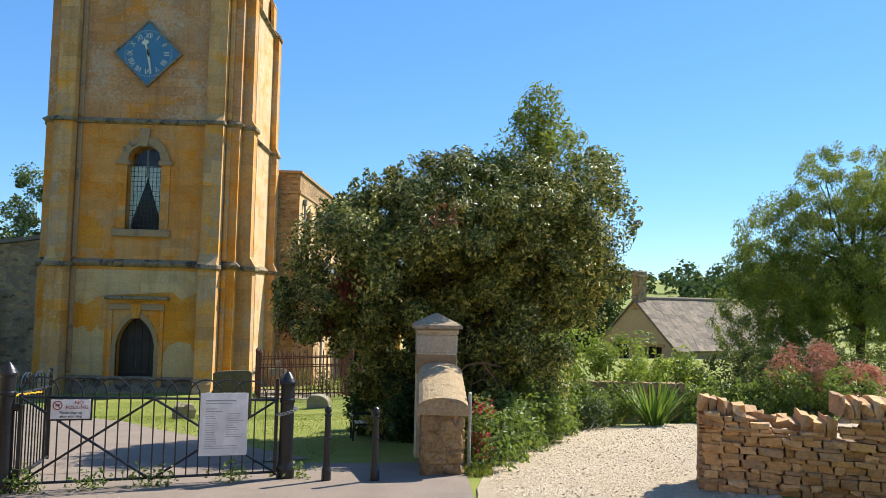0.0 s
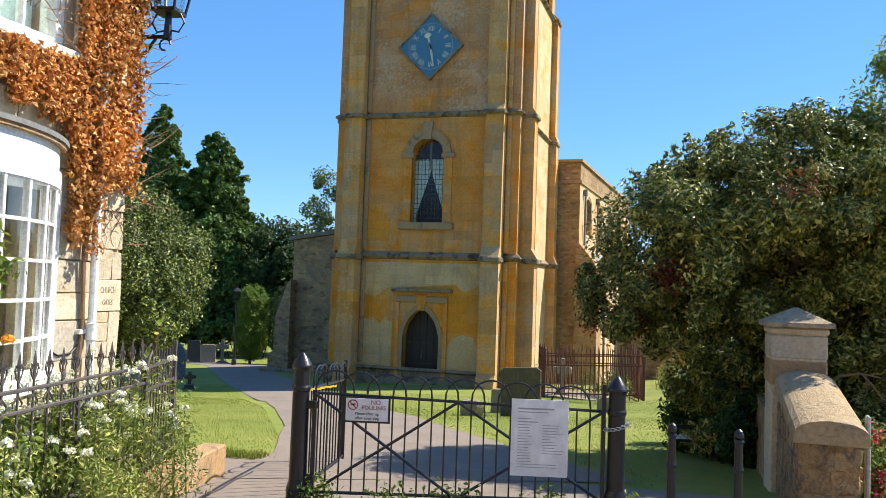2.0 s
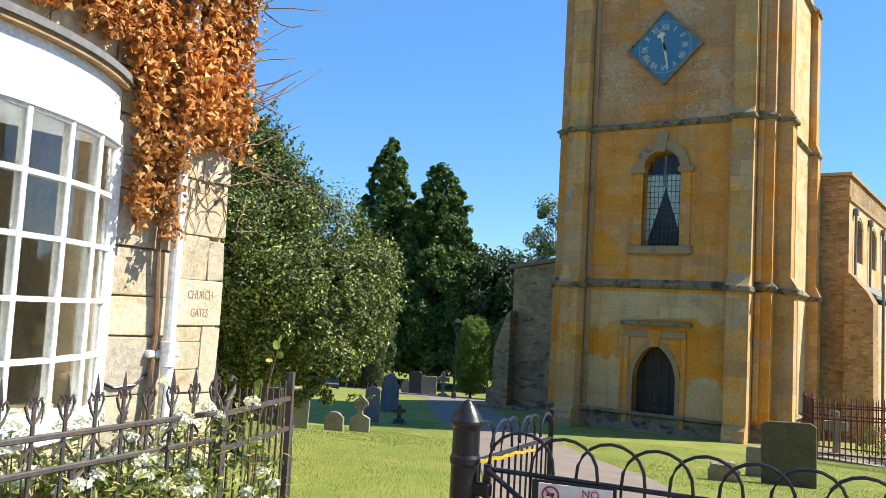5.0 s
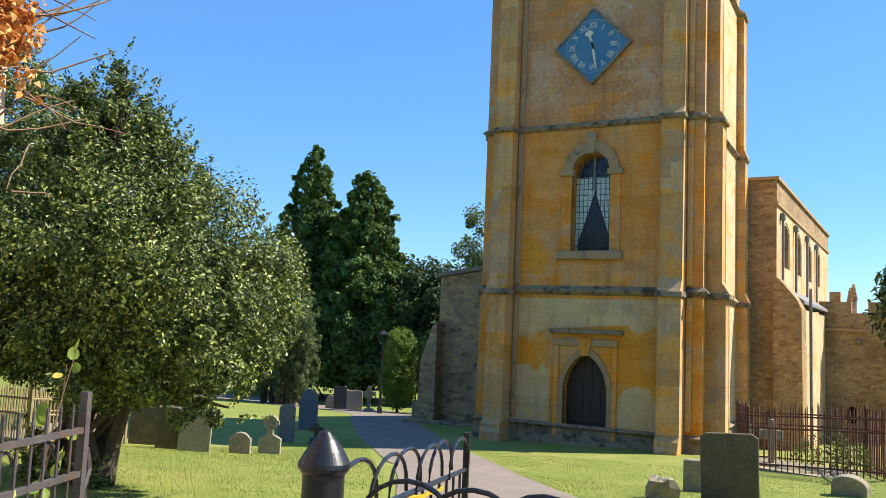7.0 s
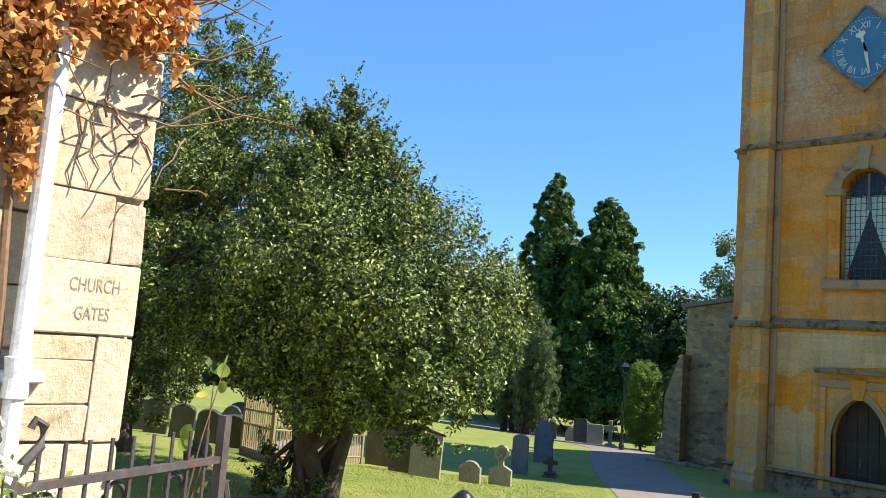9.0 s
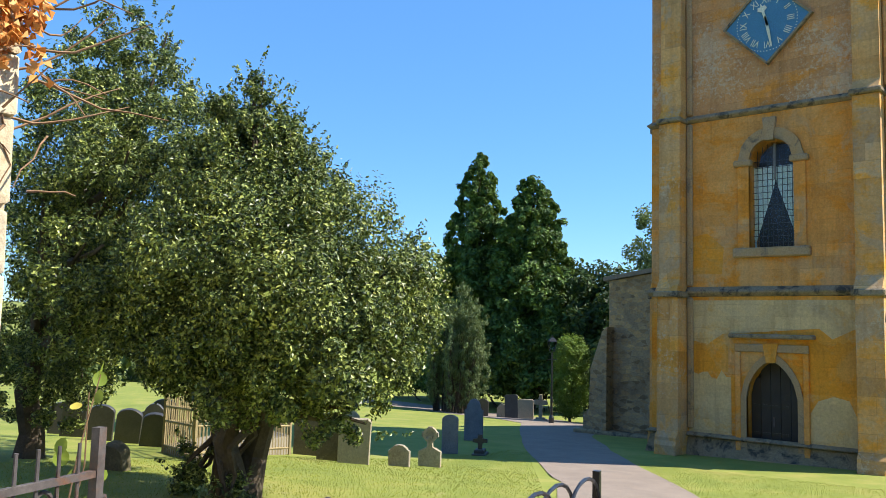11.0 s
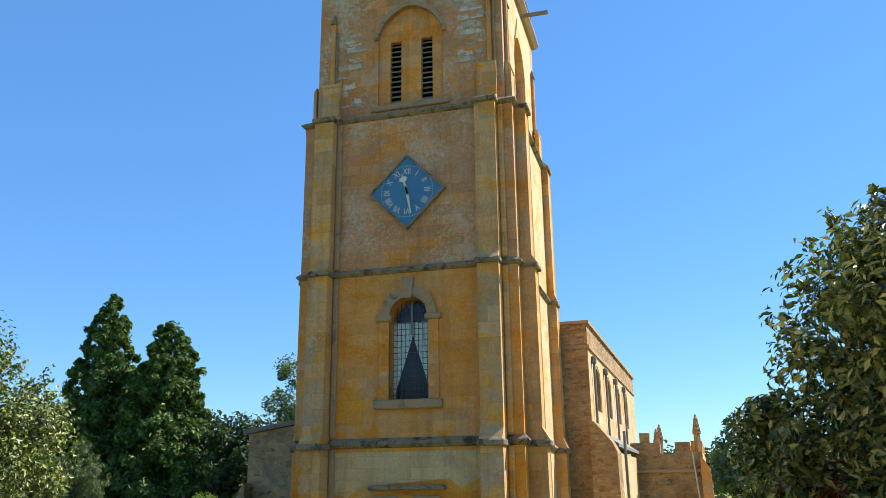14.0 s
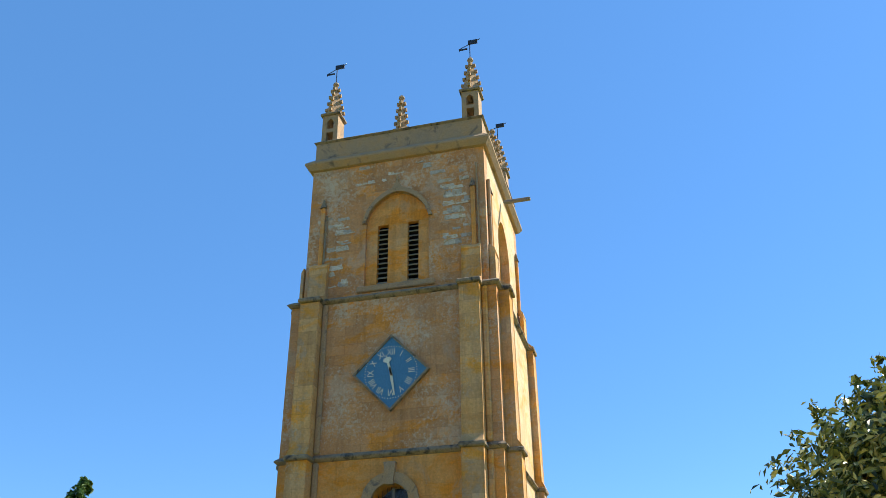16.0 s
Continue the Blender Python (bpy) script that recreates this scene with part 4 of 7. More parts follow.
def hand(name, outline, deg):
    h = part(name, prism(outline, "y", -0.125, -0.112), GILT, clock)
    h.matrix_basis = pose(0, 0, 0, 0, deg, 0)
    return h


hand("hour_hand", [(-0.03, -0.12), (0.03, -0.12), (0.035, 0.3), (0.13, 0.36), (0.09, 0.46), (0.03, 0.44), (0.0, 0.56), (-0.03, 0.44), (-0.09, 0.46), (-0.13, 0.36), (-0.035, 0.3)], -16)
hand("minute_hand", [(-0.028, -0.15), (0.028, -0.15), (0.04, 0.2), (0.018, 0.70), (-0.018, 0.70), (-0.04, 0.2)], 170)

# pinnacles
def pinnacle(x, y, z, s, small=False, vane=True):
    e = new("pinnacle")
    e.parent = tower
    e.matrix_basis = pose(x, y, z) @ Matrix.Diagonal((s, s, s, 1))
    if not small:
        part("shaft", pierced([(-0.3, 0), (0.3, 0), (0.3, 1.25), (-0.3, 1.25)], [[(-0.13, 0.12), (0.13, 0.12), (0.13, 0.5), (-0.13, 0.5)], [(-0.13, 0.65), (0.13, 0.65), (0.13, 0.98), (0, 1.1), (-0.13, 0.98)]], "y", -0.3, 0.3), TRIM_STONE, e)
        part("shaft_cap", boxed(-0.38, 0.38, -0.38, 0.38, 1.25, 1.36, bevel=0.03), DARK_STONE, e)
        z0, h, r = 1.36, 1.5, 0.3
    else:
        z0, h, r = 0.0, 1.5, 0.2
    bm = bmesh.new()
    tube(bm, [(0, 0, z0), (0, 0, z0 + h)], [r * 1.2, 0.06], 4)
    rnd = random.Random(7)
    for k in range(5):
        f = (k + 0.4) / 5.2
        rr = r * 1.2 * (1 - f) + 0.06 * f
        for q in range(4):
            a = 1.5708 * q
            cx, cy = math.cos(a) * (rr + 0.03), math.sin(a) * (rr + 0.03)
            box(bm, cx - 0.05, cx + 0.05, cy - 0.05, cy + 0.05, z0 + h * f - 0.05, z0 + h * f + 0.06)
    part("spirelet", bm, TRIM_STONE, e)
    part("finial", turned([(0.05, z0 + h - 0.05), (0.12, z0 + h + 0.04), (0.09, z0 + h + 0.13), (0.02, z0 + h + 0.2)], 8), TRIM_STONE, e)
    if vane:
        bm = bmesh.new()
        top = z0 + h + 0.15
        tube(bm, [(0, 0, top), (0, 0, top + 0.85)], 0.018, 6)
        tube(bm, [(-0.42, 0.1, top + 0.62), (0.42, -0.1, top + 0.78)], 0.016, 5)
        box(bm, -0.42, -0.1, 0.03, 0.06, top + 0.50, top + 0.56)
        box(bm, -0.05, 0.3, -0.05, 0.0, top + 0.66, top + 0.84)
        tube(bm, [(-0.42, 0.1, top + 0.62), (-0.42, 0.1, top + 0.5)], 0.012, 5)
        part("weathervane", bm, BLACK_IRON, e)
    return e


PZ = ZC + 1.15
pinnacle(-H1 + 0.42, o + 0.42, PZ, 0.97)
pinnacle(H1 - 0.42, o + 0.42, PZ, 0.97)
pinnacle(-H1 + 0.42, 2 * H0 - o - 0.42, PZ, 0.97)
pinnacle(H1 - 0.42, 2 * H0 - o - 0.42, PZ, 0.97)
for x, y in ((0.08, o + 0.2), (0.08, 2 * H0 - o - 0.2), (H1 - 0.2, H0), (-H1 + 0.2, H0)):
    pinnacle(x, y, PZ, 0.95, True, False)

# nave and aisles behind the tower
nave = thing("church_nave", "ochre stone nave and aisles with battlements behind the tower", "church", (-5.06, 33.4, 0), -2.4)
def nave_part(name, a, mat_, label="", bevel=0.0):
    return part(name, boxed(*a, bevel=bevel), mat_, nave, label)


clere = [arch(p, p + 1.5, 3.75, 5.0, 5.35, 5, 1.8) for p in (1.4, 4.6, 7.8, 11.0)]
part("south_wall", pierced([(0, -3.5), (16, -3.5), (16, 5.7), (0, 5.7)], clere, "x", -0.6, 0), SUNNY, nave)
nave_part("west_wall", (-8.7, -0.0, -0.03, 0.0, -3.5, 5.7), RUBBLE)
nave_part("west_wall_core", (-8.7, -0.6, 0.004, 0.6, -3.5, 5.7), RUBBLE)
nave_part("east_wall", (-8.7, -0.6, 15.4, 16, -3.5, 5.7), RUBBLE)
nave_part("north_wall", (-8.7, -8.1, 0.6, 15.4, -3.5, 5.7), RUBBLE)
nave_part("parapet_string", (-8.75, 0.06, -0.06, 16.06, 5.66, 5.78), TRIM_STONE)
nave_part("parapet", (-8.7, 0.0, 0.0, 16.0, 5.78, 6.5), RUBBLE)
nave_part("parapet_coping", (-8.78, 0.08, -0.08, 16.08, 6.5, 6.6), TRIM_STONE)
nave_part("nave_roof", (-8.5, -0.2, 0.2, 15.8, 6.45, 6.62), LEAD)
for p in (1.4, 4.6, 7.8, 11.0):
    w = new("clerestory_window")
    w.parent = nave
    q = part("pane", prism(arch(p, p + 1.5, 3.75, 5.0, 5.35, 5, 1.8), "x", -0.28, -0.27), glass, w)
    part("tracery", ring(arch(p, p + 1.5, 3.75, 5.0, 5.35, 5, 1.8), arch(p + 0.1, p + 1.4, 3.75, 5.0, 5.25, 5, 1.8), "x", -0.2, -0.02), TRIM_STONE, w)
    for k in (0.5, 1.0):
        part("mullion", boxed(-0.3, -0.15, p + k - 0.05, p + k + 0.05, 3.75, 5.3), TRIM_STONE, w)
    part("hopper_head", boxed(0.0, 0.16, p - 0.75, p - 0.5, 5.25, 5.5, bevel=0.03), LEAD, nave)
    part("rain_pipe", tube(bmesh.new(), [(0.08, p - 0.62, 5.25), (0.08, p - 0.62, 2.9)], 0.045), LEAD, nave)
nave_part("nave_dark", (-8.0, -0.9, 0.8, 15.2, -3.4, 5.6), DARK_ROOM)
# west buttress of the south side, and the lower aisle wall with its sloping roof
part("aisle_buttress", prism([(-0.05, -3.4), (0.95, -3.4), (0.82, -0.8), (0.78, 2.3), (0.62, 2.62), (0.1, 3.25), (-0.05, 3.25)], "y", -0.35, 0.75), RUBBLE, nave)
part("aisle_wall", boxed(0.0, 0.6, 0.8, 8.4, -3.4, 2.35), SUNNY, nave)
part("aisle_roof", prism([(-0.02, 3.1), (0.72, 2.6), (0.72, 2.5), (-0.02, 2.5)], "y", 0.76, 8.4), LEAD, nave)
part("downpipe", tube(bmesh.new(), [(0.9, 0.95, 3.0), (0.92, 0.95, -2.2)], 0.05), LEAD, nave)
# chapel with battlements
cw = pierced([(0.35, -3.4), (3.2, -3.4), (3.2, 2.55), (2.75, 2.55), (2.75, 2.95), (2.15, 2.95), (2.15, 2.5), (1.55, 2.5), (1.55, 2.95), (1.15, 2.95), (1.15, 3.35), (0.75, 3.35), (0.75, 2.95), (0.35, 2.95)],
             [arch(1.35, 1.75, -1.9, -1.45, -1.2, 5, 1.7)], "y", 8.5, 9.0)
part("chapel_west_wall", cw, RUBBLE, nave)
part("chapel_window_dark", boxed(1.2, 1.9, 9.0, 9.05, -2.1, -1.1), DARK_ROOM, nave)
part("chapel_string", boxed(0.35, 3.28, 8.4, 9.1, 1.75, 1.88, bevel=0.02), TRIM_STONE, nave)
part("chapel_south_wall", boxed(2.7, 3.2, 9.0, 19, -3.4, 2.55), SUNNY, nave)
part("chapel_roof", boxed(0.3, 2.72, 9.0, 19, 2.1, 2.3), LEAD, nave)
for i in range(4):
    part("merlon", boxed(2.75, 3.2, 9.9 + 2.2 * i, 11.0 + 2.2 * i, 2.55, 3.05), OCHRE, nave)
part("chapel_buttress", prism([(3.1, -3.4), (3.75, -3.4), (3.7, 0.4), (3.5, 0.7), (3.45, 1.9), (3.2, 2.3), (3.1, 2.3)], "y", 8.35, 8.95), OCHRE, nave)
part("gargoyle", turned([(0.02, 1.25), (0.1, 1.3), (0.12, 1.42), (0.04, 1.5)], 8, 1.8, 8.4), DARK_STONE, nave)
for px, py in ((3.05, 8.75), (1.25, 14), (0.9, 17)):
    e = tube(bmesh.new(), [(px, py, 2.5), (px, py, 3.25), (px, py, 3.3), (px, py, 4.05)], [0.13, 0.13, 0.18, 0.04], 4)
    for k in range(3):
        box(e, px - 0.15 + 0.03 * k, px + 0.15 - 0.03 * k, py - 0.15 + 0.03 * k, py + 0.15 - 0.03 * k, 3.4 + 0.2 * k, 3.47 + 0.2 * k)
    part("pinnacle", e, TRIM_STONE, nave)
# north aisle: lean-to west wall, roof edge and raking buttress
part("north_aisle_wall", prism([(-12.6, -3.4), (-7.5, -3.4), (-7.5, 3.95), (-12.6, 3.25)], "y", 0.0, 0.6), GREY_RUBBLE, nave)
part("north_aisle_side", boxed(-12.6, -12.0, 0.6, 15.4, -3.4, 3.2), RUBBLE, nave)
part("north_aisle_roof", prism([(-12.8, 3.24), (-7.5, 3.98), (-7.5, 4.14), (-12.8, 3.40)], "y", -0.12, 15.6), SLATE_ROOF, nave)
part("raking_buttress", prism([(-13.4, -3.4), (-12.4, -3.4), (-12.4, 1.5), (-12.6, 1.3), (-13.1, -0.1), (-13.15, -1.6), (-13.4, -1.8)], "y", -0.5, 0.3), GREY_RUBBLE, nave)
part("aisle_plinth", boxed(-13.8, -7.2, -0.62, 0.0, -3.4, -2.35, bevel=0.05), DARK_STONE, nave)


# ---- house with the bow window ----
# facade axes: u runs back along the street from the corner, n points out of the wall
HC, HA = Vector((-5.265, 7.24, 0)), -89.0
house = thing("stone_house", "cream limestone cottage with white bow window and dead orange creeper", "house", (HC.x, HC.y, 0), HA)
# in the house's own axes x runs along u, y points into the street (out of the wall)
upper_hole = [(0.74, 3.12), (2.02, 3.12), (2.02, 4.74), (0.74, 4.74)]
bay_hole = [(0.77, 0.72), (3.3, 0.72), (3.3, 2.32), (0.77, 2.32)]
part("backing_wall", pierced([(0.0, -0.6), (10.5, -0.6), (10.5, 5.6), (0.0, 5.6)], [bay_hole, upper_hole], "y", -0.4, -0.03), CREAM_JOINT, house)
part("end_wall", boxed(0.0, 0.4, -6.0, -0.4, -0.6, 5.6), CREAM_STONE, house)
part("far_end_wall", boxed(10.1, 10.5, -6.0, -0.4, -0.6, 5.6), CREAM_STONE, house)
part("back_wall", boxed(0.0, 10.5, -6.4, -6.0, -0.6, 5.6), CREAM_STONE, house)
part("roof", prism([(0.45, 5.5), (0.45, 5.65), (-3.2, 8.6), (-6.85, 5.65), (-6.85, 5.5), (-3.2, 8.42)], "x", -0.15, 10.65), SLATE_ROOF, house)
part("room_floor", boxed(0.4, 10.1, -5.9, -0.4, 0.1, 0.2), ROOM_WALL, house)
part("room_ceiling", boxed(0.4, 10.1, -5.9, -0.4, 2.5, 2.6), ROOM_WALL, house)
part("room_back_wall", boxed(0.4, 5.0, -2.6, -2.5, 0.2, 2.5), ROOM_WALL, house)

# white bow window
bow = new("bow_window")
bow.parent = house
tagged(bow, "white painted bow window of small panes with lead roof")
NB, U0, U1, BD = 10, 0.77, 3.3, 0.5
BR = ((U1 - U0) ** 2 / 4 + BD ** 2) / (2 * BD)
BA = math.asin((U1 - U0) / 2 / BR)


def bowpt(f, extra=0.0):
    """A point of the bow's arc, f from one end to the other, extra metres outside it."""
    a = (2 * f - 1) * BA
    return ((U0 + U1) / 2 + (BR + extra) * math.sin(a), (BR + extra) * math.cos(a) - BR * math.cos(BA) + 0.02)


def bow_slab(name, z0, z1, extra, material, label="", f0=0.0, f1=1.0, n=24, inset=None):
    bm = bmesh.new()
    outer = [bowpt(f0 + (f1 - f0) * i / n, extra) for i in range(n + 1)]
    inner = [(x, -0.05) for x, y in outer] if inset is None else [bowpt(f0 + (f1 - f0) * i / n, extra - inset) for i in range(n + 1)]
    rows = []
    for q, z in ((inner, z0), (outer, z0), (outer, z1), (inner, z1)):
        rows.append([bm.verts.new((x, y, z)) for x, y in q])
    for r, s in zip(rows, rows[1:] + rows[:1]):
        for i in range(n):
            bm.faces.new((r[i], r[i + 1], s[i + 1], s[i]))
    for k in (0, -1):
        bm.faces.new([r[k] for r in rows])
    return part(name, bm, material, bow, label)


bow_slab("stone_base", -0.4, 0.66, 0.02, CREAM_STONE)
bow_slab("window_sill", 0.66, 0.74, 0.05, WHITE_PAINT)
bow_slab("head_frame", 2.05, 2.09, 0.02, WHITE_PAINT)
bow_slab("moulding", 2.09, 2.17, 0.02, WHITE_PAINT)
bow_slab("frieze", 2.17, 2.34, 0.0, WHITE_PAINT)
bow_slab("lead_roof", 2.365, 2.40, 0.06, LEAD, "grey lead-covered roof slab")
bow_slab("roof_edge", 2.34, 2.365, 0.045, TRIM_STONE)
for i in range(NB + 1):
    x, y = bowpt(i / NB)
    w = 0.03 if i in (0, NB) else 0.013
    part("mullion", boxed(x - w, x + w, y - 0.05, y + 0.012, 0.74, 2.06, bevel=0.004), WHITE_PAINT, bow)
for r in range(6):
    z = 0.745 + 1.30 * r / 5
    bow_slab("glazing_bar", z - 0.011, z + 0.011, 0.006, WHITE_PAINT, inset=0.045)
g = bow_slab("glass", 0.74, 2.06, -0.015, glass, inset=0.004)
g.visible_shadow = False

# upper sash window
up = new("sash_window")
up.parent = house
tagged(up, "white painted upper sash window")
up.matrix_basis = pose(-0.28, 0, 0.04)
for a in ((1.02, 1.10, -0.2, -0.04, 3.08, 4.7), (2.22, 2.30, -0.2, -0.04, 3.08, 4.7), (1.10, 2.22, -0.2, -0.04, 4.62, 4.7), (1.10, 2.22, -0.2, -0.04, 3.08, 3.16), (1.64, 1.67, -0.15, -0.07, 3.16, 4.62), (1.10, 2.22, -0.15, -0.07, 3.55, 3.58), (1.10, 2.22, -0.16, -0.06, 3.86, 3.92), (1.36, 1.385, -0.15, -0.07, 3.16, 4.62), (1.93, 1.955, -0.15, -0.07, 3.16, 4.62)):
    part("sash_bar", boxed(*a, bevel=0.004), WHITE_PAINT, up)
part("window_sill", boxed(0.94, 2.38, -0.2, 0.09, 3.0, 3.08, bevel=0.01), WHITE_PAINT, up)
q = part("pane", boxed(1.08, 2.24, -0.115, -0.11, 3.1, 4.66), glass, up)
q.visible_shadow = False
part("blind", boxed(1.05, 2.27, -0.34, -0.32, 3.1, 4.7), CURTAIN, up)

# downpipe and name stone, cable
pipe = new("downpipe")
pipe.parent = house
tagged(pipe, "white painted cast-iron downpipe with collars")
part("pipe_run", tube(bmesh.new(), [(0.40, 0.075, -0.15), (0.40, 0.075, 5.4)], 0.032, 12), WHITE_PAINT, pipe)
for z in (1.0, 2.75, 4.6):
    part("collar", turned([(0.032, z - 0.07), (0.041, z - 0.065), (0.041, z - 0.045), (0.037, z), (0.041, z + 0.04), (0.044, z + 0.065), (0.032, z + 0.07)], 20, 0.40, 0.075), WHITE_PAINT, pipe)
    part("bracket", boxed(0.30, 0.50, 0.0, 0.055, z - 0.02, z + 0.02, bevel=0.006), WHITE_PAINT, pipe)
part("cable", tube(bmesh.new(), [(0.75, 0.02, 0.86), (0.68, 0.02, 0.83), (0.55, 0.02, 0.84), (0.47, 0.02, 0.90)], 0.008, 6), BLACK_IRON, house)
part("name_stone", boxed(0.0, 0.36, -0.02, 0.022, 1.15, 1.405, bevel=0.006), CREAM_STONE, house, "smooth pale name stone with carved letters")
for w, z, s in (("CHURCH", 1.322, 0.068), ("GATES", 1.222, 0.066)):
    letters(w, s, surface("carved_letters", ((0.28, 0.22, 0.15), (0.33, 0.26, 0.18)), 8, 40, 0.9, 0), pose(0.162, 0.0225, z) @ pose(0, 0, 0, 90, 0, 180) @ Matrix.Diagonal((0.64, 1, 1, 1)), "lettering", house, "", 0.0015)

# dressed stones of the facade: each with its own edges
srnd = random.Random(4)
stone_meshes = []
for k in range(6):
    bm = boxed(-0.5, 0.5, -0.5, 0.5, -0.5, 0.5)
    for v in bm.verts:
        v.co += Vector((srnd.uniform(-0.012, 0.012), srnd.uniform(-0.16, 0.16), srnd.uniform(-0.03, 0.03)))
    bmesh.ops.bevel(bm, geom=bm.edges[:], offset=0.03, segments=1, affect="EDGES")
    me = finish(bm, "stone")
    me.materials.append(CREAM_STONE)
    stone_meshes.append(me)


def stone(parent, x0, x1, z0, z1, y, t=0.05, joint=0.006, name="stone", meshes=None):
    ob = new(name, srnd.choice(meshes or stone_meshes))
    ob.parent = parent
    ob.matrix_basis = Matrix.LocRotScale(((x0 + x1) / 2, y + srnd.uniform(-0.003, 0.004), (z0 + z1) / 2), None, (x1 - x0 - 2 * joint, t, z1 - z0 - 2 * joint))
    return ob


def free_span(z0, z1):
    """The runs of wall beside the openings in a course."""
    if z0 < 2.32 and z1 > -0.4:
        return [(0.36, 0.76), (3.31, 7.0)]
    if z1 > 3.0 and z0 < 4.74:
        return [(0.36, 0.65), (2.11, 7.0)]
    return [(0.36, 7.0)]


# quoins: large dressed blocks at the corner, long and short
for x0, x1, z0, z1 in ((0, 0.36, -0.4, 0.3), (0, 0.36, 0.3, 0.78), (0, 0.13, 0.78, 1.145), (0.13, 0.36, 0.78, 0.91), (0.13, 0.36, 0.91, 1.06), (0.13, 0.36, 1.06, 1.145), (0, 0.12, 1.41, 1.64), (0.12, 0.36, 1.41, 1.65), (0, 0.12, 1.64, 1.66),
                       (0, 0.36, 1.66, 1.97), (0, 0.2, 1.97, 2.2), (0.2, 0.36, 1.97, 2.2), (0, 0.36, 2.2, 2.55), (0, 0.36, 2.55, 3.0), (0, 0.36, 3.0, 3.4), (0, 0.36, 3.4, 3.9), (0, 0.36, 3.9, 4.5), (0, 0.36, 4.5, 5.6)):
    if z1 - z0 > 0.05:
        stone(house, x0, x1, z0, z1, -0.014, 0.05, 0.003)
z = -0.4
while z < 5.5:
    h = srnd.choice((0.17, 0.21, 0.25, 0.3))
    for a, b in free_span(z, min(z + h, 5.6)):
        x = a
        while x < b - 0.02:
            w = srnd.uniform(0.2, 0.55)
            if b - x - w < 0.15:
                w = b - x
            stone(house, x, x + w, z, min(z + h, 5.6), -0.016)
            x += w
    z += h

# dead creeper on the upper wall
crng = np.random.default_rng(11)
N = 50000
cu, cz = crng.uniform(-0.03, 3.4, N * 3), crng.uniform(1.55, 5.6, N * 3)
wob = 0.14 * np.sin(cu * 9) + 0.1 * np.sin(cu * 23 + 1) + 0.08 * np.sin(cu * 47)
low = np.where(cu < 0.46, 2.1 + 0.7 * wob, np.where(cu < 0.72, 1.78 + wob, 2.40 + 0.75 * np.clip(cu - 0.76, 0, 0.4) + 0.5 * wob + 0.1 * np.maximum(cu - 1.2, 0)))
keep = (cz > low) & ~((cu > 0.70) & (cu < 2.06) & (cz > 3.06) & (cz < 4.78)) & ~((np.abs(cu - 0.40) < 0.04) & (crng.random(N * 3) < 0.85) & (np.sin(cz * 7) > 0.35))
cu, cz = cu[keep][:N], cz[keep][:N]
cy = 0.03 + 0.09 * (np.abs(cu - 0.4) < 0.1) * crng.random(len(cu)) + np.abs(crng.normal(0, 0.05, len(cu))) + 0.06 * (0.5 + 0.5 * np.sin(cu * 14 + cz * 9)) * crng.random(len(cu))
creeper = thing("dead_creeper", "dense dead orange-brown creeper clinging to the cottage wall", "climbing plant", (HC.x, HC.y, 0), HA)
me = leaves(np.stack([cu, cy, cz], 1), np.tile((0, 1.0, 0.3), (len(cu), 1)), 0.046, 0.62, crng, fold=0.5, spread=0.75, drop=0.8)
me.materials.append(CREEPER)
part("leaf_mass", me, CREEPER, creeper)
rnd = random.Random(5)
bm = bmesh.new()
for k in range(150):
    u, zz = rnd.uniform(-0.1, 1.3), rnd.uniform(1.7, 5.2)
    if u > 0.7 and zz < 2.6:
        continue
    pts = [Vector((u, 0.06, zz))]
    d = Vector((rnd.uniform(-1, 1), rnd.uniform(0.1, 0.6), rnd.uniform(-0.7, 0.7)))
    for s in range(4):
        d += Vector((rnd.uniform(-0.4, 0.4), rnd.uniform(-0.2, 0.2), rnd.uniform(-0.4, 0.3)))
        pts.append(pts[-1] + d * 0.06)
    tube(bm, pts, [0.005, 0.004, 0.003, 0.003, 0.002], 4)
for k in range(75):
    zz = rnd.uniform(1.9, 4.6)
    pts = [Vector((-0.02, rnd.uniform(-0.25, 0.05), zz))]
    d = Vector((-1, rnd.uniform(-0.2, 0.5), rnd.uniform(-0.4, 0.5)))
    for s in range(5):
        d += Vector((rnd.uniform(-0.3, 0.2), rnd.uniform(-0.3, 0.3), rnd.uniform(-0.2, 0.5)))
        pts.append(pts[-1] + d * rnd.uniform(0.04, 0.10))
    tube(bm, pts, [0.006, 0.005, 0.0045, 0.004, 0.003, 0.002], 4)
for k in range(14):
    u = rnd.uniform(0.05, 0.85)
    pts = [Vector((u, 0.012, 2.0))]
    for s in range(6):
        pts.append(pts[-1] + Vector((rnd.uniform(-0.05, 0.05), 0, -rnd.uniform(0.03, 0.09))))
    tube(bm, pts, [0.005 - 0.0006 * s for s in range(7)], 4)
part("twig", bm, TWIG, creeper, "bare brown twigs")
part("stem", tube(bmesh.new(), [(0.48, 0.03, -0.1), (0.50, 0.04, 0.5), (0.46, 0.04, 1.1), (0.49, 0.04, 1.6), (0.46, 0.04, 2.2), (0.3, 0.05, 3.0)], [0.02, 0.018, 0.016, 0.014, 0.012, 0.01], 7), TWIG, creeper)

alarm = thing("alarm_box", "small weathered white box on the creeper-clad wall", "alarm box", (HC.x, HC.y, 0), HA)
part("casing", boxed(0.18, 0.29, 0.04, 0.12, 2.97, 3.2, bevel=0.015), CREAM_STONE, alarm)

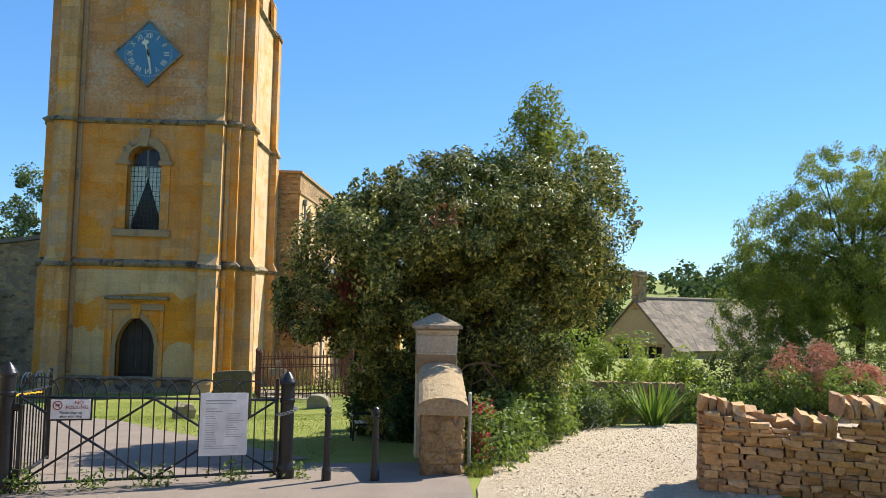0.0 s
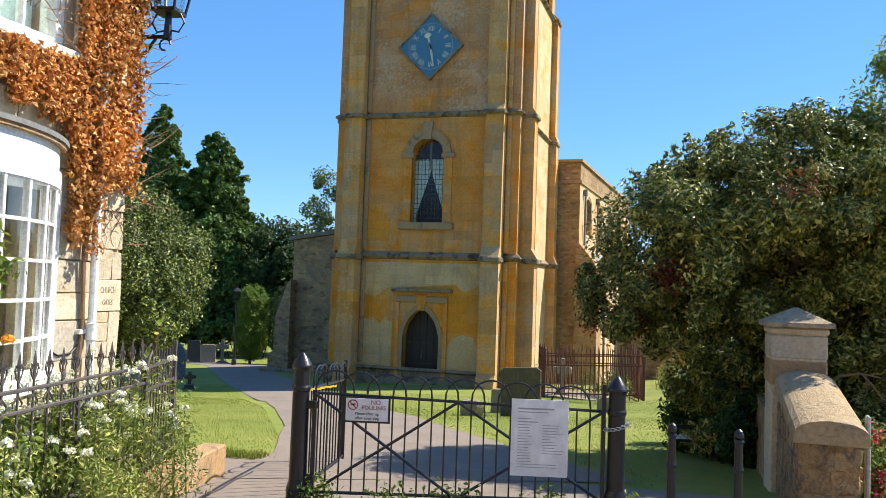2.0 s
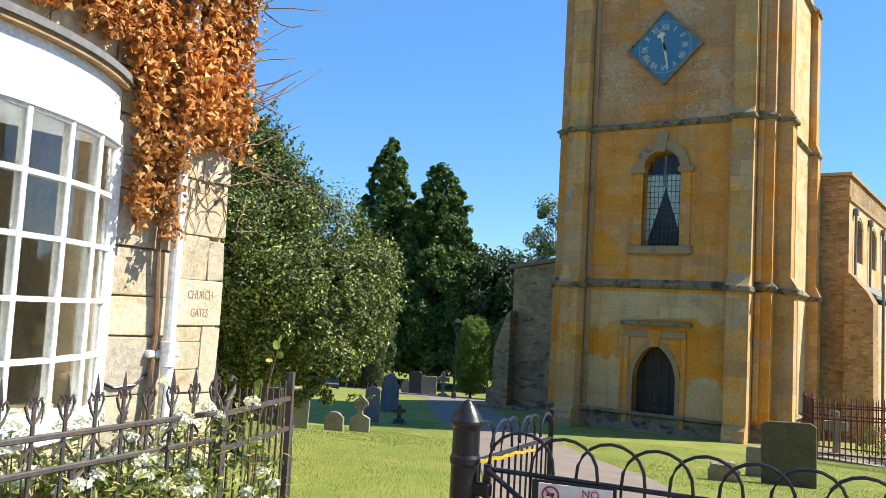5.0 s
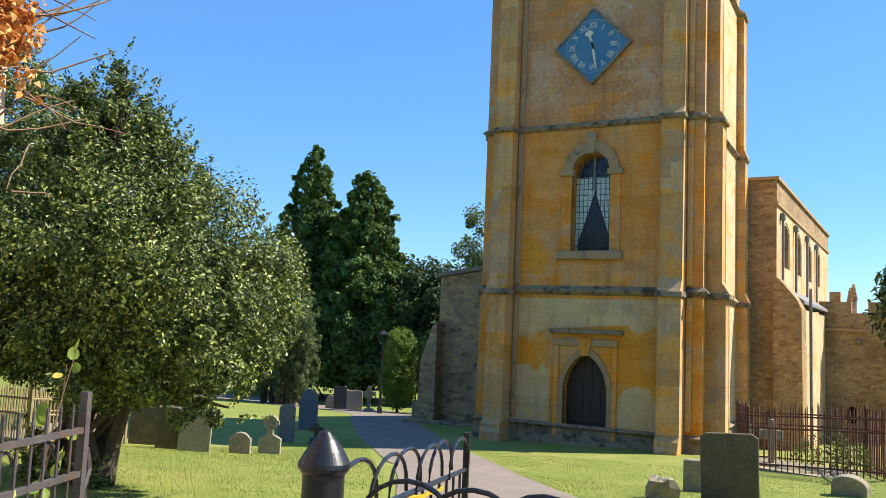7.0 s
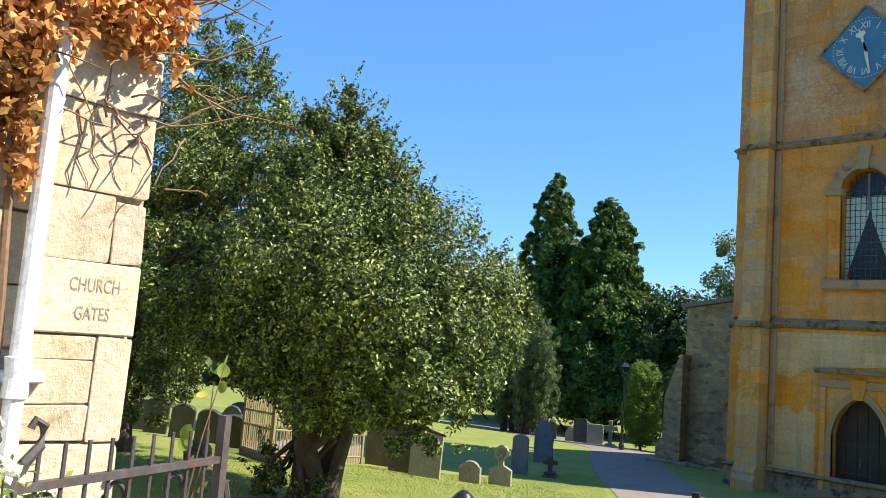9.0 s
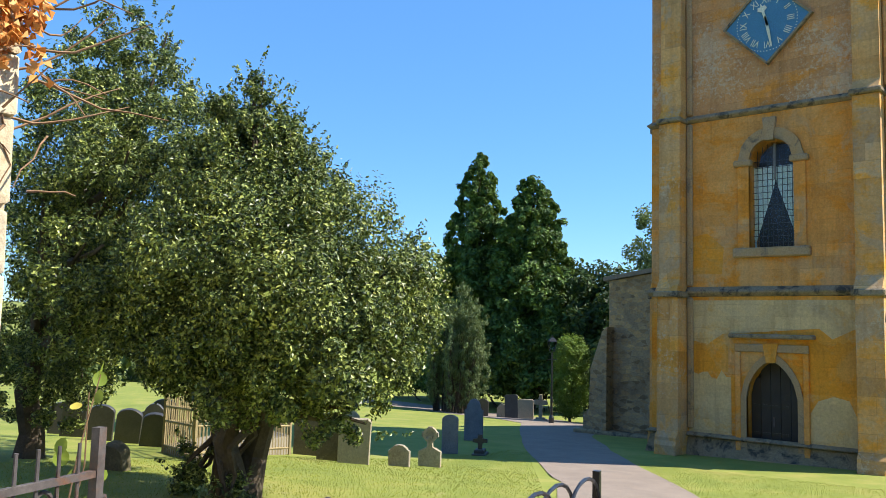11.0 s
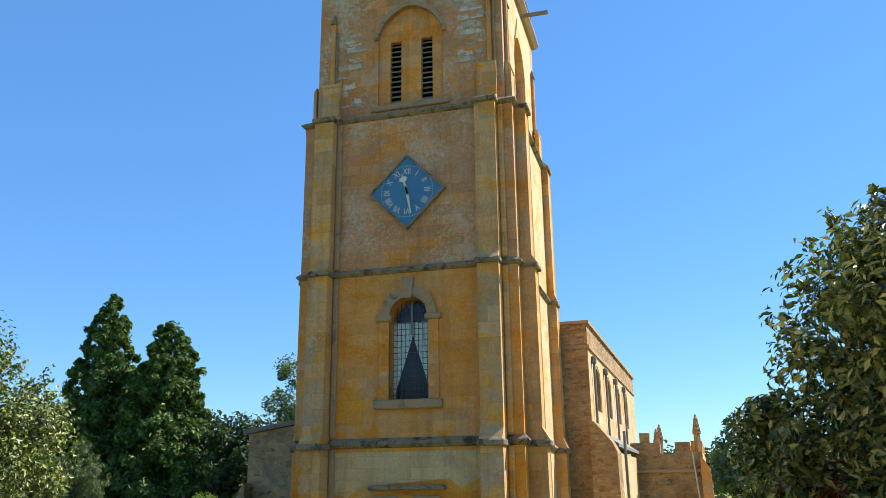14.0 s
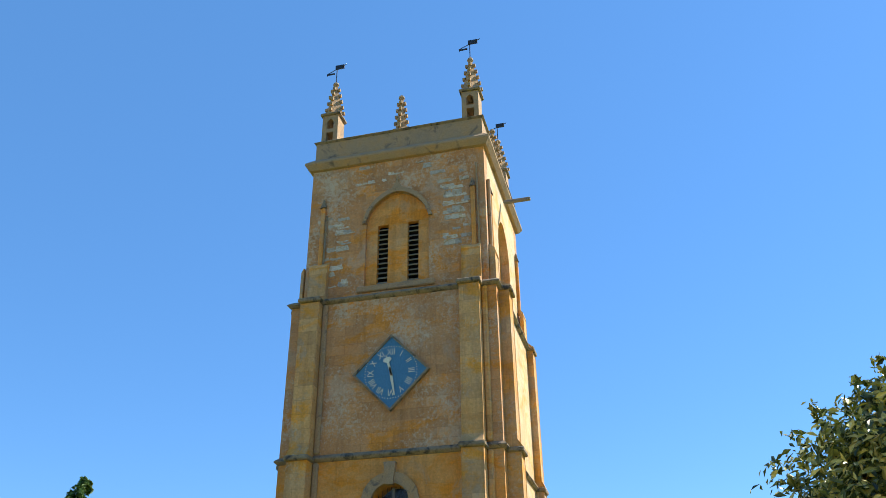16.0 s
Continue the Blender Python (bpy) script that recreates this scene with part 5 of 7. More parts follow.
lamp = thing("wall_lantern", "black iron lantern on a scrolled corner bracket", "lantern", (-5.40, 7.42, 0), 8)
bm = tube(bmesh.new(), [(0, 0, 3.52), (0.34, 0, 3.52)], 0.018, 8)
tube(bm, [(0, 0, 3.28), (0.14, 0, 3.40), (0.22, 0, 3.52)], 0.014, 6)
tube(bm, [(0.3 + 0.05 * math.cos(a), 0, 3.45 + 0.05 * math.sin(a)) for a in [0.6 * k for k in range(9)]], 0.009, 5)
part("bracket", bm, BLACK_IRON, lamp)
bm = tube(bmesh.new(), [(0.32, 0, 3.5), (0.32, 0, 3.72)], [0.04, 0.025], 8)
for s in (-1, 1):
    tube(bm, [(0.32, 0, 3.58), (0.32 + s * 0.1, 0, 3.56), (0.32 + s * 0.15, 0, 3.64), (0.32 + s * 0.11, 0, 3.72)], 0.009, 5)
part("stem", bm, BLACK_IRON, lamp)
LH = [(-0.1, 3.74), (0.1, 3.74), (0.17, 4.18), (-0.17, 4.18)]
bm = bmesh.new()
for sx in (-1, 1):
    for sy in (-1, 1):
        tube(bm, [(0.32 + 0.1 * sx, 0.1 * sy, 3.74), (0.32 + 0.17 * sx, 0.17 * sy, 4.18)], 0.012, 5)
box(bm, 0.21, 0.43, -0.11, 0.11, 3.72, 3.75)
box(bm, 0.14, 0.50, -0.18, 0.18, 4.17, 4.20)
part("frame", bm, BLACK_IRON, lamp)
part("glazing", tube(bmesh.new(), [(0.32, 0, 3.75), (0.32, 0, 4.17)], [0.13, 0.22], 4), glass, lamp).visible_shadow = False
part("hood", turned([(0.25, 4.2), (0.12, 4.34), (0.06, 4.36), (0.05, 4.42), (0.01, 4.5)], 4, 0.32, 0), BLACK_IRON, lamp)


# ---- front-garden railing ----
RA, RB, RC = Vector((-3.80, 2.55)), Vector((-4.51, 6.64)), Vector((-4.80, 7.39))
rdir = (RB - RA).normalized()
rlen = (RB - RA).length
rail_ang = math.degrees(math.atan2(rdir.y, rdir.x))
railing = thing("garden_railing", "weathered wrought-iron railing with heart-shaped spear heads", "railing", (RA.x, RA.y, 0), rail_ang)
gb = lambda s: gz(RA.x + rdir.x * s, RA.y + rdir.y * s) + 0.12
for z0 in (0.775, 0.655, 0.06):
    part("rail", boxed(0, rlen, -0.012, 0.012, z0, z0 + 0.022, bevel=0.004), GREY_IRON, railing)


def spear():
    bm = tube(bmesh.new(), [(0, 0, 0.02), (0, 0, 0.9)], 0.008, 6)
    tube(bm, [(0, 0, 0.9), (0, 0, 0.93), (0, 0, 1.0)], [0.008, 0.014, 0.002], 4)
    for s in (-1, 1):
        tube(bm, [(0, 0, 0.83), (s * 0.022, 0, 0.86), (s * 0.036, 0, 0.90), (s * 0.026, 0, 0.925), (s * 0.012, 0, 0.91), (s * 0.016, 0, 0.895)], 0.006, 5)
        tube(bm, [(0, 0, 0.76), (s * 0.022, 0, 0.735), (s * 0.042, 0, 0.715), (s * 0.04, 0, 0.695), (s * 0.025, 0, 0.70)], 0.006, 5)
    return finish(bm, "picket")


pm = spear()
pm.materials.append(GREY_IRON)
n = int(rlen / 0.135)
for i in range(n):
    p = part("picket", pm, GREY_IRON, railing)
    p.location = ((i + 0.5) * rlen / n, 0, 0)
bm = bmesh.new()
for s in (-1, 1):
    tube(bm, [(0, 0, 0.60), (s * 0.05, 0, 0.64), (s * 0.08, 0, 0.58), (s * 0.05, 0, 0.52), (s * 0.02, 0, 0.42), (s * 0.03, 0, 0.34), (s * 0.09, 0, 0.30), (s * 0.10, 0, 0.24), (s * 0.06, 0, 0.22)], 0.009, 6)
    tube(bm, [(s * 0.06, 0, 0.50), (s * 0.12, 0, 0.48), (s * 0.13, 0, 0.41), (s * 0.09, 0, 0.39)], 0.008, 6)
tube(bm, [(0, 0, 0.1), (0, 0, 0.65)], 0.014, 6)
sp = finish(bm, "scroll_panel")
sp.materials.append(GREY_IRON)
for s in (0.9, 2.1, 3.3):
    q = part("scroll_panel", sp, GREY_IRON, railing)
    q.location = (s, 0, 0)


def scroll_post(name, parent, x):
    bm = bmesh.new()
    box(bm, x - 0.018, x + 0.018, -0.018, 0.018, -0.05, 0.80)
    for s in (-1, 1):
        tube(bm, [(x, 0, 0.76), (x + s * 0.035, 0, 0.84), (x + s * 0.07, 0, 0.88), (x + s * 0.075, 0, 0.93), (x + s * 0.05, 0, 0.945), (x + s * 0.04, 0, 0.925)], [0.016, 0.015, 0.014, 0.013, 0.012, 0.01], 6)
    return part(name, bm, GREY_IRON, parent)


for x in (0.0, 2.0, rlen):
    scroll_post("scroll_post", railing, x)
end_len = (RC - RB).length
side = thing("end_railing", "plain iron railing panel with looped tops", "railing", (RB.x, RB.y, 0), math.degrees(math.atan2(RC.y - RB.y, RC.x - RB.x)))
for z0 in (0.765, 0.60, 0.03):
    part("rail", boxed(0, end_len, -0.012, 0.012, z0, z0 + 0.022), GREY_IRON, side)
for i in range(1, 10):
    x = end_len * i / 10
    part("bar", tube(bmesh.new(), [(x, 0, -0.05), (x, 0, 0.88)], [0.008, 0.006], 6), GREY_IRON, side)
for i in range(3):
    x = end_len * (0.15 + 0.3 * i)
    part("loop", tube(bmesh.new(), [(x + 0.04 * math.cos(a), 0.012, 0.70 + 0.05 * math.sin(a)) for a in [0.35 * k for k in range(10)]], 0.007, 5), GREY_IRON, side)
part("end_post", boxed(end_len - 0.016, end_len + 0.016, -0.016, 0.016, -0.15, 0.92), GREY_IRON, side)
part("scroll", tube(bmesh.new(), [(end_len + 0.03, 0, 0.7), (end_len + 0.06, 0, 0.62), (end_len + 0.03, 0, 0.55), (end_len + 0.05, 0, 0.45), (end_len + 0.06, 0, 0.2), (end_len + 0.03, 0, 0.0)], 0.014, 6), GREY_IRON, side)

kerb = thing("garden_kerb", "low pale stone kerb under the garden railing", "kerb", (RA.x, RA.y, 0), rail_ang)
x = 0.0
while x < rlen + 0.8:
    w = srnd.uniform(0.45, 0.8)
    z1 = gz(RA.x + rdir.x * x, RA.y + rdir.y * x)
    bm = boxed(x, x + w - 0.008, -0.11, 0.11, z1 - 0.25, -0.02 + 0.01 * srnd.random(), bevel=0.015)
    part("kerb_stone", bm, TRIM_STONE, kerb)
    x += w
bed = [[(HC.x + (RC.x - HC.x) * k / 4 + 0.0175 * s + (0.26 * s * k / 4), HC.y + (RC.y - HC.y) * k / 4 - 0.985 * s) for k in range(5)] for s in [0.4 * j for j in range(14)]]
sheet("garden_bed", bed, SOIL, 0.05, "dry soil bed between the cottage and its railing", "flower bed")


# ---- churchyard gate ----
GLP, GRP, GEP = Vector((-3.56, 7.26)), Vector((-1.23, 7.88)), Vector((-4.12, 9.36))


def gate_post(p, top):
    e = thing("gate_post", "round black cast-iron gate post with conical cap", "gate post", (p.x, p.y, 0), 0, "posts of the churchyard gate")
    b = gz(p.x, p.y) - 0.1
    part("shaft", turned([(0.085, b), (0.085, b + 0.2), (0.068, b + 0.26), (0.064, top - 0.30), (0.071, top - 0.29), (0.071, top - 0.265), (0.064, top - 0.25), (0.063, top - 0.14), (0.066, top - 0.128), (0.074, top - 0.118)], 44), BLACK_IRON, e)
    part("cap", turned([(0.074, top - 0.118), (0.079, top - 0.108), (0.077, top - 0.096), (0.058, top - 0.062), (0.034, top - 0.028), (0.014, top - 0.006), (0.004, top)], 44), BLACK_IRON, e)
    return e


lp, rp = gate_post(GLP, 0.905), gate_post(GRP, 0.815)
for z in (0.48, -0.08):
    part("hinge", boxed(0.04, 0.14, -0.02, 0.02, z, z + 0.06, bevel=0.006), BLACK_IRON, lp)


def bow_gate(name, a, b, z0, z1, count, label, brace):
    """A bow-top iron gate leaf from a to b; z0, z1: the top rail's height at both ends."""
    d = b - a
    L = d.length
    e = thing(name, label, "gate", (a.x, a.y, 0), math.degrees(math.atan2(d.y, d.x)))
    lo = gz(a.x, a.y) + 0.07
    lo1 = gz(b.x, b.y) + 0.07
    f = lambda x, u, v: u + (v - u) * x / L
    part("top_rail", tube(bmesh.new(), [(0, 0, z0), (L, 0, z1)], 0.012, 6), BLACK_IRON, e)
    part("bottom_rail", tube(bmesh.new(), [(0, 0, lo), (L, 0, lo1)], 0.013, 6), BLACK_IRON, e)
    for x in (0.0, L):
        part("stile", boxed(x - 0.016, x + 0.016, -0.016, 0.016, f(x, lo, lo1) - 0.03, f(x, z0, z1) + (0.2 if x else 0.02)), BLACK_IRON, e)
    s = L / count
    for i in range(1, count):
        x = i * s
        part("picket", tube(bmesh.new(), [(x, 0, f(x, lo, lo1)), (x, 0, f(x, z0, z1))], 0.007, 6), BLACK_IRON, e)
    for i in range(0, count - 2, 2):
        x = i * s
        w = min(3, count - i) * s
        zz = f(x + s, z0, z1)
        pts = [(x + w / 2 - w / 2 * math.cos(k * math.pi / 10), 0.012 * (-1) ** (i // 2), zz + 0.175 * math.sin(k * math.pi / 10) ** 0.8) for k in range(11)]
        part("bow", tube(bmesh.new(), pts, 0.008, 6), BLACK_IRON, e)
    if brace:
        m = L * 0.5
        for p, q in (((0, z0), (m, lo)), ((0, lo), (m, f(m, z0, z1))), ((m, f(m, z0, z1)), (L, lo1)), ((m, lo), (L, z1))):
            part("brace", tube(bmesh.new(), [(p[0], -0.02, p[1]), (q[0], -0.02, q[1])], 0.012, 6), BLACK_IRON, e)
    return e


gate = bow_gate("churchyard_gate", GLP + (GRP - GLP).normalized() * 0.11, GRP - (GRP - GLP).normalized() * 0.10, 0.60, 0.545, 22, "closed black iron bow-top gate with crossed braces", True)
wing = bow_gate("side_gate", GLP + (GEP - GLP).normalized() * 0.1, GEP, 0.60, 0.45, 13, "black iron bow-top gate leaf standing open", False)
gm = gate.matrix_basis.copy()
ga = math.degrees(math.atan2((GRP - GLP).y, (GRP - GLP).x))

tape = thing("warning_tape", "strip of yellow tape tied along the gate leaf", "tape", wing.matrix_basis.translation, math.degrees(math.atan2((GEP - GLP).y, (GEP - GLP).x)))
bm = bmesh.new()
rows = [(x, 0.008 * math.sin(x * 9), 0.60 - 0.095 * x + 0.004 * math.sin(x * 23)) for x in [0.06 * i for i in range(25)]]
va = [(bm.verts.new((x, y - 0.022, z + 0.010)), bm.verts.new((x, y - 0.026, z - 0.008))) for x, y, z in rows]
for p, q in zip(va, va[1:]):
    bm.faces.new((p[0], q[0], q[1], p[1]))
bmesh.ops.solidify(bm, geom=bm.faces[:], thickness=0.003)
part("tape_strip", bm, TAPE, tape)

# signs on the gate
def gate_thing(name, label, cat, x, z):
    e = thing(name, label, cat)
    e.matrix_basis = gm @ pose(x, -0.035, z)
    return e


sg = gate_thing("dog_sign", "small white no-fouling sign on a dark backing board", "sign", 0.40, 0.49)
part("backing", boxed(-0.185, 0.185, 0.0, 0.012, -0.10, 0.095), BLACK_IRON, sg)
part("sign_plate", boxed(-0.155, 0.17, -0.006, -0.001, -0.085, 0.085, bevel=0.002), SIGN_WHITE, sg)
letters("NO", 0.048, INK_RED, pose(0.075, -0.008, 0.055) @ UPRIGHT, "lettering", sg, "", 0.001)
letters("FOULING", 0.044, INK_RED, pose(0.06, -0.008, 0.015) @ UPRIGHT, "lettering", sg, "", 0.001)
letters("Please clear up", 0.031, INK_DARK, pose(0.01, -0.008, -0.03) @ UPRIGHT, "lettering", sg, "", 0.001)
letters("after your dog", 0.031, INK_DARK, pose(0.01, -0.008, -0.063) @ UPRIGHT, "lettering", sg, "", 0.001)
part("emblem", ring([(-0.10 + 0.032 * math.cos(a), 0.035 + 0.032 * math.sin(a)) for a in [0.3927 * k for k in range(17)]], [(-0.10 + 0.04 * math.cos(a), 0.035 + 0.04 * math.sin(a)) for a in [0.3927 * k for k in range(17)]], "y", -0.0085, -0.005), INK_RED, sg, "red ring emblem")
part("emblem_bar", prism([(-0.125, 0.055), (-0.12, 0.06), (-0.075, 0.015), (-0.08, 0.01)], "y", -0.0085, -0.005), INK_RED, sg)
part("emblem_mark", prism([(-0.118, 0.03), (-0.085, 0.03), (-0.082, 0.045), (-0.115, 0.042)], "y", -0.0078, -0.005), INK_DARK, sg)

nb = gate_thing("notice_sheet", "large white laminated notice tied to the gate", "notice", 1.72, 0.335)
part("sheet", boxed(-0.215, 0.215, -0.004, 0.0, -0.29, 0.285, bevel=0.0015), SIGN_WHITE, nb)
rnd = random.Random(2)
z = 0.22
widths = [(0.26, 0.012), (0.22, 0.007), (0.0, 0.01), (0.13, 0.008), (0.20, 0.008)] + [(0.1, 0.005)] * 14 + [(0.3, 0.005)] * 2
for i, (w, h) in enumerate(widths):
    if w:
        part("print_line", boxed(-0.165, -0.165 + w * rnd.uniform(0.75, 1.05), -0.0055, -0.0042, z - h, z), INK_GREY, nb)
        if 5 <= i < 16 and rnd.random() < 0.8:
            part("print_line", boxed(0.02, 0.02 + rnd.uniform(0.06, 0.16), -0.0055, -0.0042, z - h, z), INK_GREY, nb)
    z -= h + 0.016

chain = thing("gate_chain", "pale chain looped round the gate post", "chain", (GRP.x, GRP.y, 0.47))
bm = bmesh.new()
for k in range(14):
    a = 6.2832 * k / 14
    c = Vector((0.085 * math.cos(a), 0.085 * math.sin(a), -0.06 * math.sin(a * 0.5)))
    tube(bm, [c + Vector((0.018 * math.cos(b), 0.004 * math.cos(b), 0.012 * math.sin(b))) for b in [1.0472 * j for j in range(7)]], 0.0045, 5)
part("links", bm, STEEL, chain)

for x, y in ((-0.82, 7.70), (-0.37, 7.66)):
    e = thing("bollard", "slim black iron bollard with ball top", "bollard", (x, y, 0), 0, "bollards beside the gate")
    b = gz(x, y)
    part("shaft", turned([(0.045, b - 0.1), (0.045, b + 0.1), (0.032, b + 0.14), (0.03, b + 0.38), (0.038, b + 0.4), (0.03, b + 0.42), (0.027, 0.42), (0.036, 0.435), (0.03, 0.45)], 14), BLACK_IRON, e)
    part("ball", turned([(0.012, 0.45), (0.032, 0.465), (0.034, 0.485), (0.024, 0.51), (0.006, 0.525)], 14), BLACK_IRON, e)

# bench under the shrub
bn = thing("park_bench", "black iron park bench with pale timber slats", "bench", (-0.7, 11.75, gz(-0.7, 11.75)), 12, scale=0.6)
for i in range(5):
    part("seat_slat", boxed(-0.30 + 0.115 * i, -0.22 + 0.115 * i, -0.22, 0.25, 0.40, 0.43, bevel=0.006), WHITE_PAINT, bn)
for x in (-0.36, 0.36):
    part("leg", boxed(x - 0.02, x + 0.02, -0.2, -0.16, 0.0, 0.40), BLACK_IRON, bn)
    part("leg", boxed(x - 0.02, x + 0.02, 0.2, 0.24, 0.0, 0.40), BLACK_IRON, bn)
    part("arm", boxed(x - 0.025, x + 0.025, -0.24, 0.3, 0.55, 0.59, bevel=0.01), BLACK_IRON, bn)
    part("arm_post", boxed(x - 0.02, x + 0.02, -0.2, -0.17, 0.40, 0.55), BLACK_IRON, bn)
part("front_rail", boxed(-0.34, 0.34, -0.24, -0.22, 0.37, 0.42), BLACK_IRON, bn)
part("back_rail", boxed(-0.34, 0.34, 0.27, 0.3, 0.53, 0.62, bevel=0.01), BLACK_IRON, bn)


# ---- pier, drive wall ----
def block_wall(parent, x0, x1, y, z0, z1, axis_y=False, rows=(0.16, 0.2, 0.24), cols=(0.18, 0.34), meshes=None, t=0.06):
    z = z0
    while z < z1 - 0.02:
        h = srnd.choice(rows)
        if z1 - z - h < 0.08:
            h = z1 - z
        x = x0
        while x < x1 - 0.01:
            w = srnd.uniform(*cols)
            if x1 - x - w < 0.1:
                w = x1 - x
            ob = stone(parent, x, x + w, z, z + h, y, t, 0.004, "stone", meshes)
            if axis_y:
                ob.matrix_basis = Matrix.LocRotScale((y, (2 * x + w) / 2, z + h / 2), None, (t, w - 0.008, h - 0.008))
            x += w
        z += h


pier_meshes = []
for k in range(7):
    bm = boxed(-0.5, 0.5, -0.5, 0.5, -0.5, 0.5)
    bmesh.ops.subdivide_edges(bm, edges=bm.edges[:], cuts=1, use_grid_fill=True)
    for v in bm.verts:
        edge = (abs(v.co.x) > 0.4) + (abs(v.co.z) > 0.4)
        v.co = Vector((v.co.x * (1 - 0.05 * edge), v.co.y * (1.12 - 0.12 * edge), v.co.z * (1 - 0.06 * edge))) + Vector((srnd.uniform(-0.05, 0.05), srnd.uniform(-0.08, 0.08), srnd.uniform(-0.08, 0.08)))
    me = finish(bm, "pier_stone")
    me.materials.append(PIER_STONE)
    pier_meshes.append(me)
pier = thing("wall_pier", "weathered stone pier end with rounded mossy coping", "stone pier", (0, 0, 0))
bz = gz(0.2, 8.2) - 0.2
part("core", boxed(0.05, 0.44, 7.972, 9.6, bz, 0.5), PIER_STONE, pier)
block_wall(pier, 0.06, 0.46, 7.99, bz, 0.47, rows=(0.1, 0.13, 0.16), cols=(0.13, 0.27), meshes=pier_meshes)
block_wall(pier, 8.02, 9.6, 0.07, bz, 0.52, True, rows=(0.1, 0.13, 0.16), cols=(0.14, 0.3), meshes=pier_meshes)
block_wall(pier, 8.02, 9.6, 0.45, bz, 0.52, True, rows=(0.1, 0.13, 0.16), cols=(0.14, 0.3), meshes=pier_meshes)
cop = []
bm = bmesh.new()
for j in range(5):
    y = 7.93 + 1.5 * j / 4
    zo = 0.47 + 0.22 * j / 4
    prof = [(0.26 + 0.25 * math.cos(a), zo + 0.12 * math.sin(a) ** 0.8) for a in [math.pi * k / 10 for k in range(11)]]
    cop.append([bm.verts.new((p, y + 0.008 * math.sin(5 * k + j), q)) for k, (p, q) in enumerate(prof)] + [bm.verts.new((0.01, y, zo - 0.05)), bm.verts.new((0.51, y, zo - 0.05))][0:2])
for r, s in zip(cop, cop[1:]):
    for k in range(len(r)):
        bm.faces.new((r[k], r[(k + 1) % len(r)], s[(k + 1) % len(r)], s[k]))
bm.faces.new(cop[0])
bm.faces.new(cop[-1][::-1])
part("coping", bm, surface("golden_lichen_coping", ((0.34, 0.24, 0.13), (0.42, 0.32, 0.19)), 5, 26, 0.95, 0.9, 0.02, stain=(0.2, 0.15, 0.1), stain_scale=6), pier, "rounded lichen-covered coping")
pil = thing("gate_pillar", "square cream stone pillar with shallow pyramid cap", "stone pillar", (0.21, 9.75, 0), 2)
part("shaft", boxed(-0.23, 0.23, -0.23, 0.23, bz - 0.2, 1.12, bevel=0.012), CREAM_STONE, pil)
for z0, z1 in ((0.66, 0.9), (0.9, 1.12)):
    part("stone_block", boxed(-0.238, 0.238, -0.238, 0.238, z0 + 0.003, z1 - 0.003, bevel=0.014), TRIM_STONE if z0 < 0.8 else CREAM_STONE, pil)
part("neck", boxed(-0.25, 0.25, -0.25, 0.25, 1.12, 1.19, bevel=0.02), CREAM_STONE, pil)
bm = boxed(-0.29, 0.29, -0.29, 0.29, 1.19, 1.23)
tube(bm, [(0, 0, 1.232), (0, 0, 1.365)], [0.405, 0.03], 4)
for v in bm.verts:
    if v.co.z > 1.2315:
        v.co = Matrix.Rotation(radians(45), 4, "Z") @ v.co
part("cap", bm, surface("lichen_cap", ((0.36, 0.27, 0.17), (0.44, 0.35, 0.24)), 7, 26, 0.95, 0.9, 0.02, stain=(0.18, 0.13, 0.09), stain_scale=9), pil, "lichen-spotted pyramid cap")
bw = thing("boundary_wall", "rubble boundary wall half hidden by the shrub", "stone wall")
part("wall_core", boxed(0.0, 0.4, 9.98, 15.0, gz(0, 15) - 0.3, 0.35), PIER_STONE, bw)
tp = thing("timber_strip", "grey weathered timber strip fixed beside the pier", "post", (0.53, 8.15, 0))
part("board", boxed(-0.015, 0.015, -0.04, 0.04, bz, 0.62, bevel=0.008), surface("grey_timber", ((0.42, 0.41, 0.38), (0.5, 0.49, 0.46)), 4, 40, 0.9, 0.4), tp)

# dry-stone wall of the drive
dw = thing("drystone_wall", "sunlit golden dry-stone wall with upright cope stones", "stone wall", (2.47, 7.02, 0), -17)
wz = -0.25
rock_meshes = []
for k in range(8):
    bm = boxed(-0.5, 0.5, -0.5, 0.5, -0.5, 0.5)
    bmesh.ops.subdivide_edges(bm, edges=bm.edges[:], cuts=1)
    for v in bm.verts:
        f = 1.0 if max(abs(v.co.x), abs(v.co.z)) < 0.45 else 0.9
        v.co = Vector((v.co.x * f, v.co.y, v.co.z * f)) + Vector((srnd.uniform(-0.05, 0.05), srnd.uniform(-0.09, 0.09), srnd.uniform(-0.09, 0.09)))
    me = finish(bm, "wall_stone")
    me.materials.append(WALL_STONE)
    rock_meshes.append(me)
part("wall_core", boxed(0.03, 4.6, 0.03, 0.40, wz, 0.42), DARK_STONE, dw)
def top_at(x):
    return 0.63 - 0.17 * x if x < 1.05 else 0.66


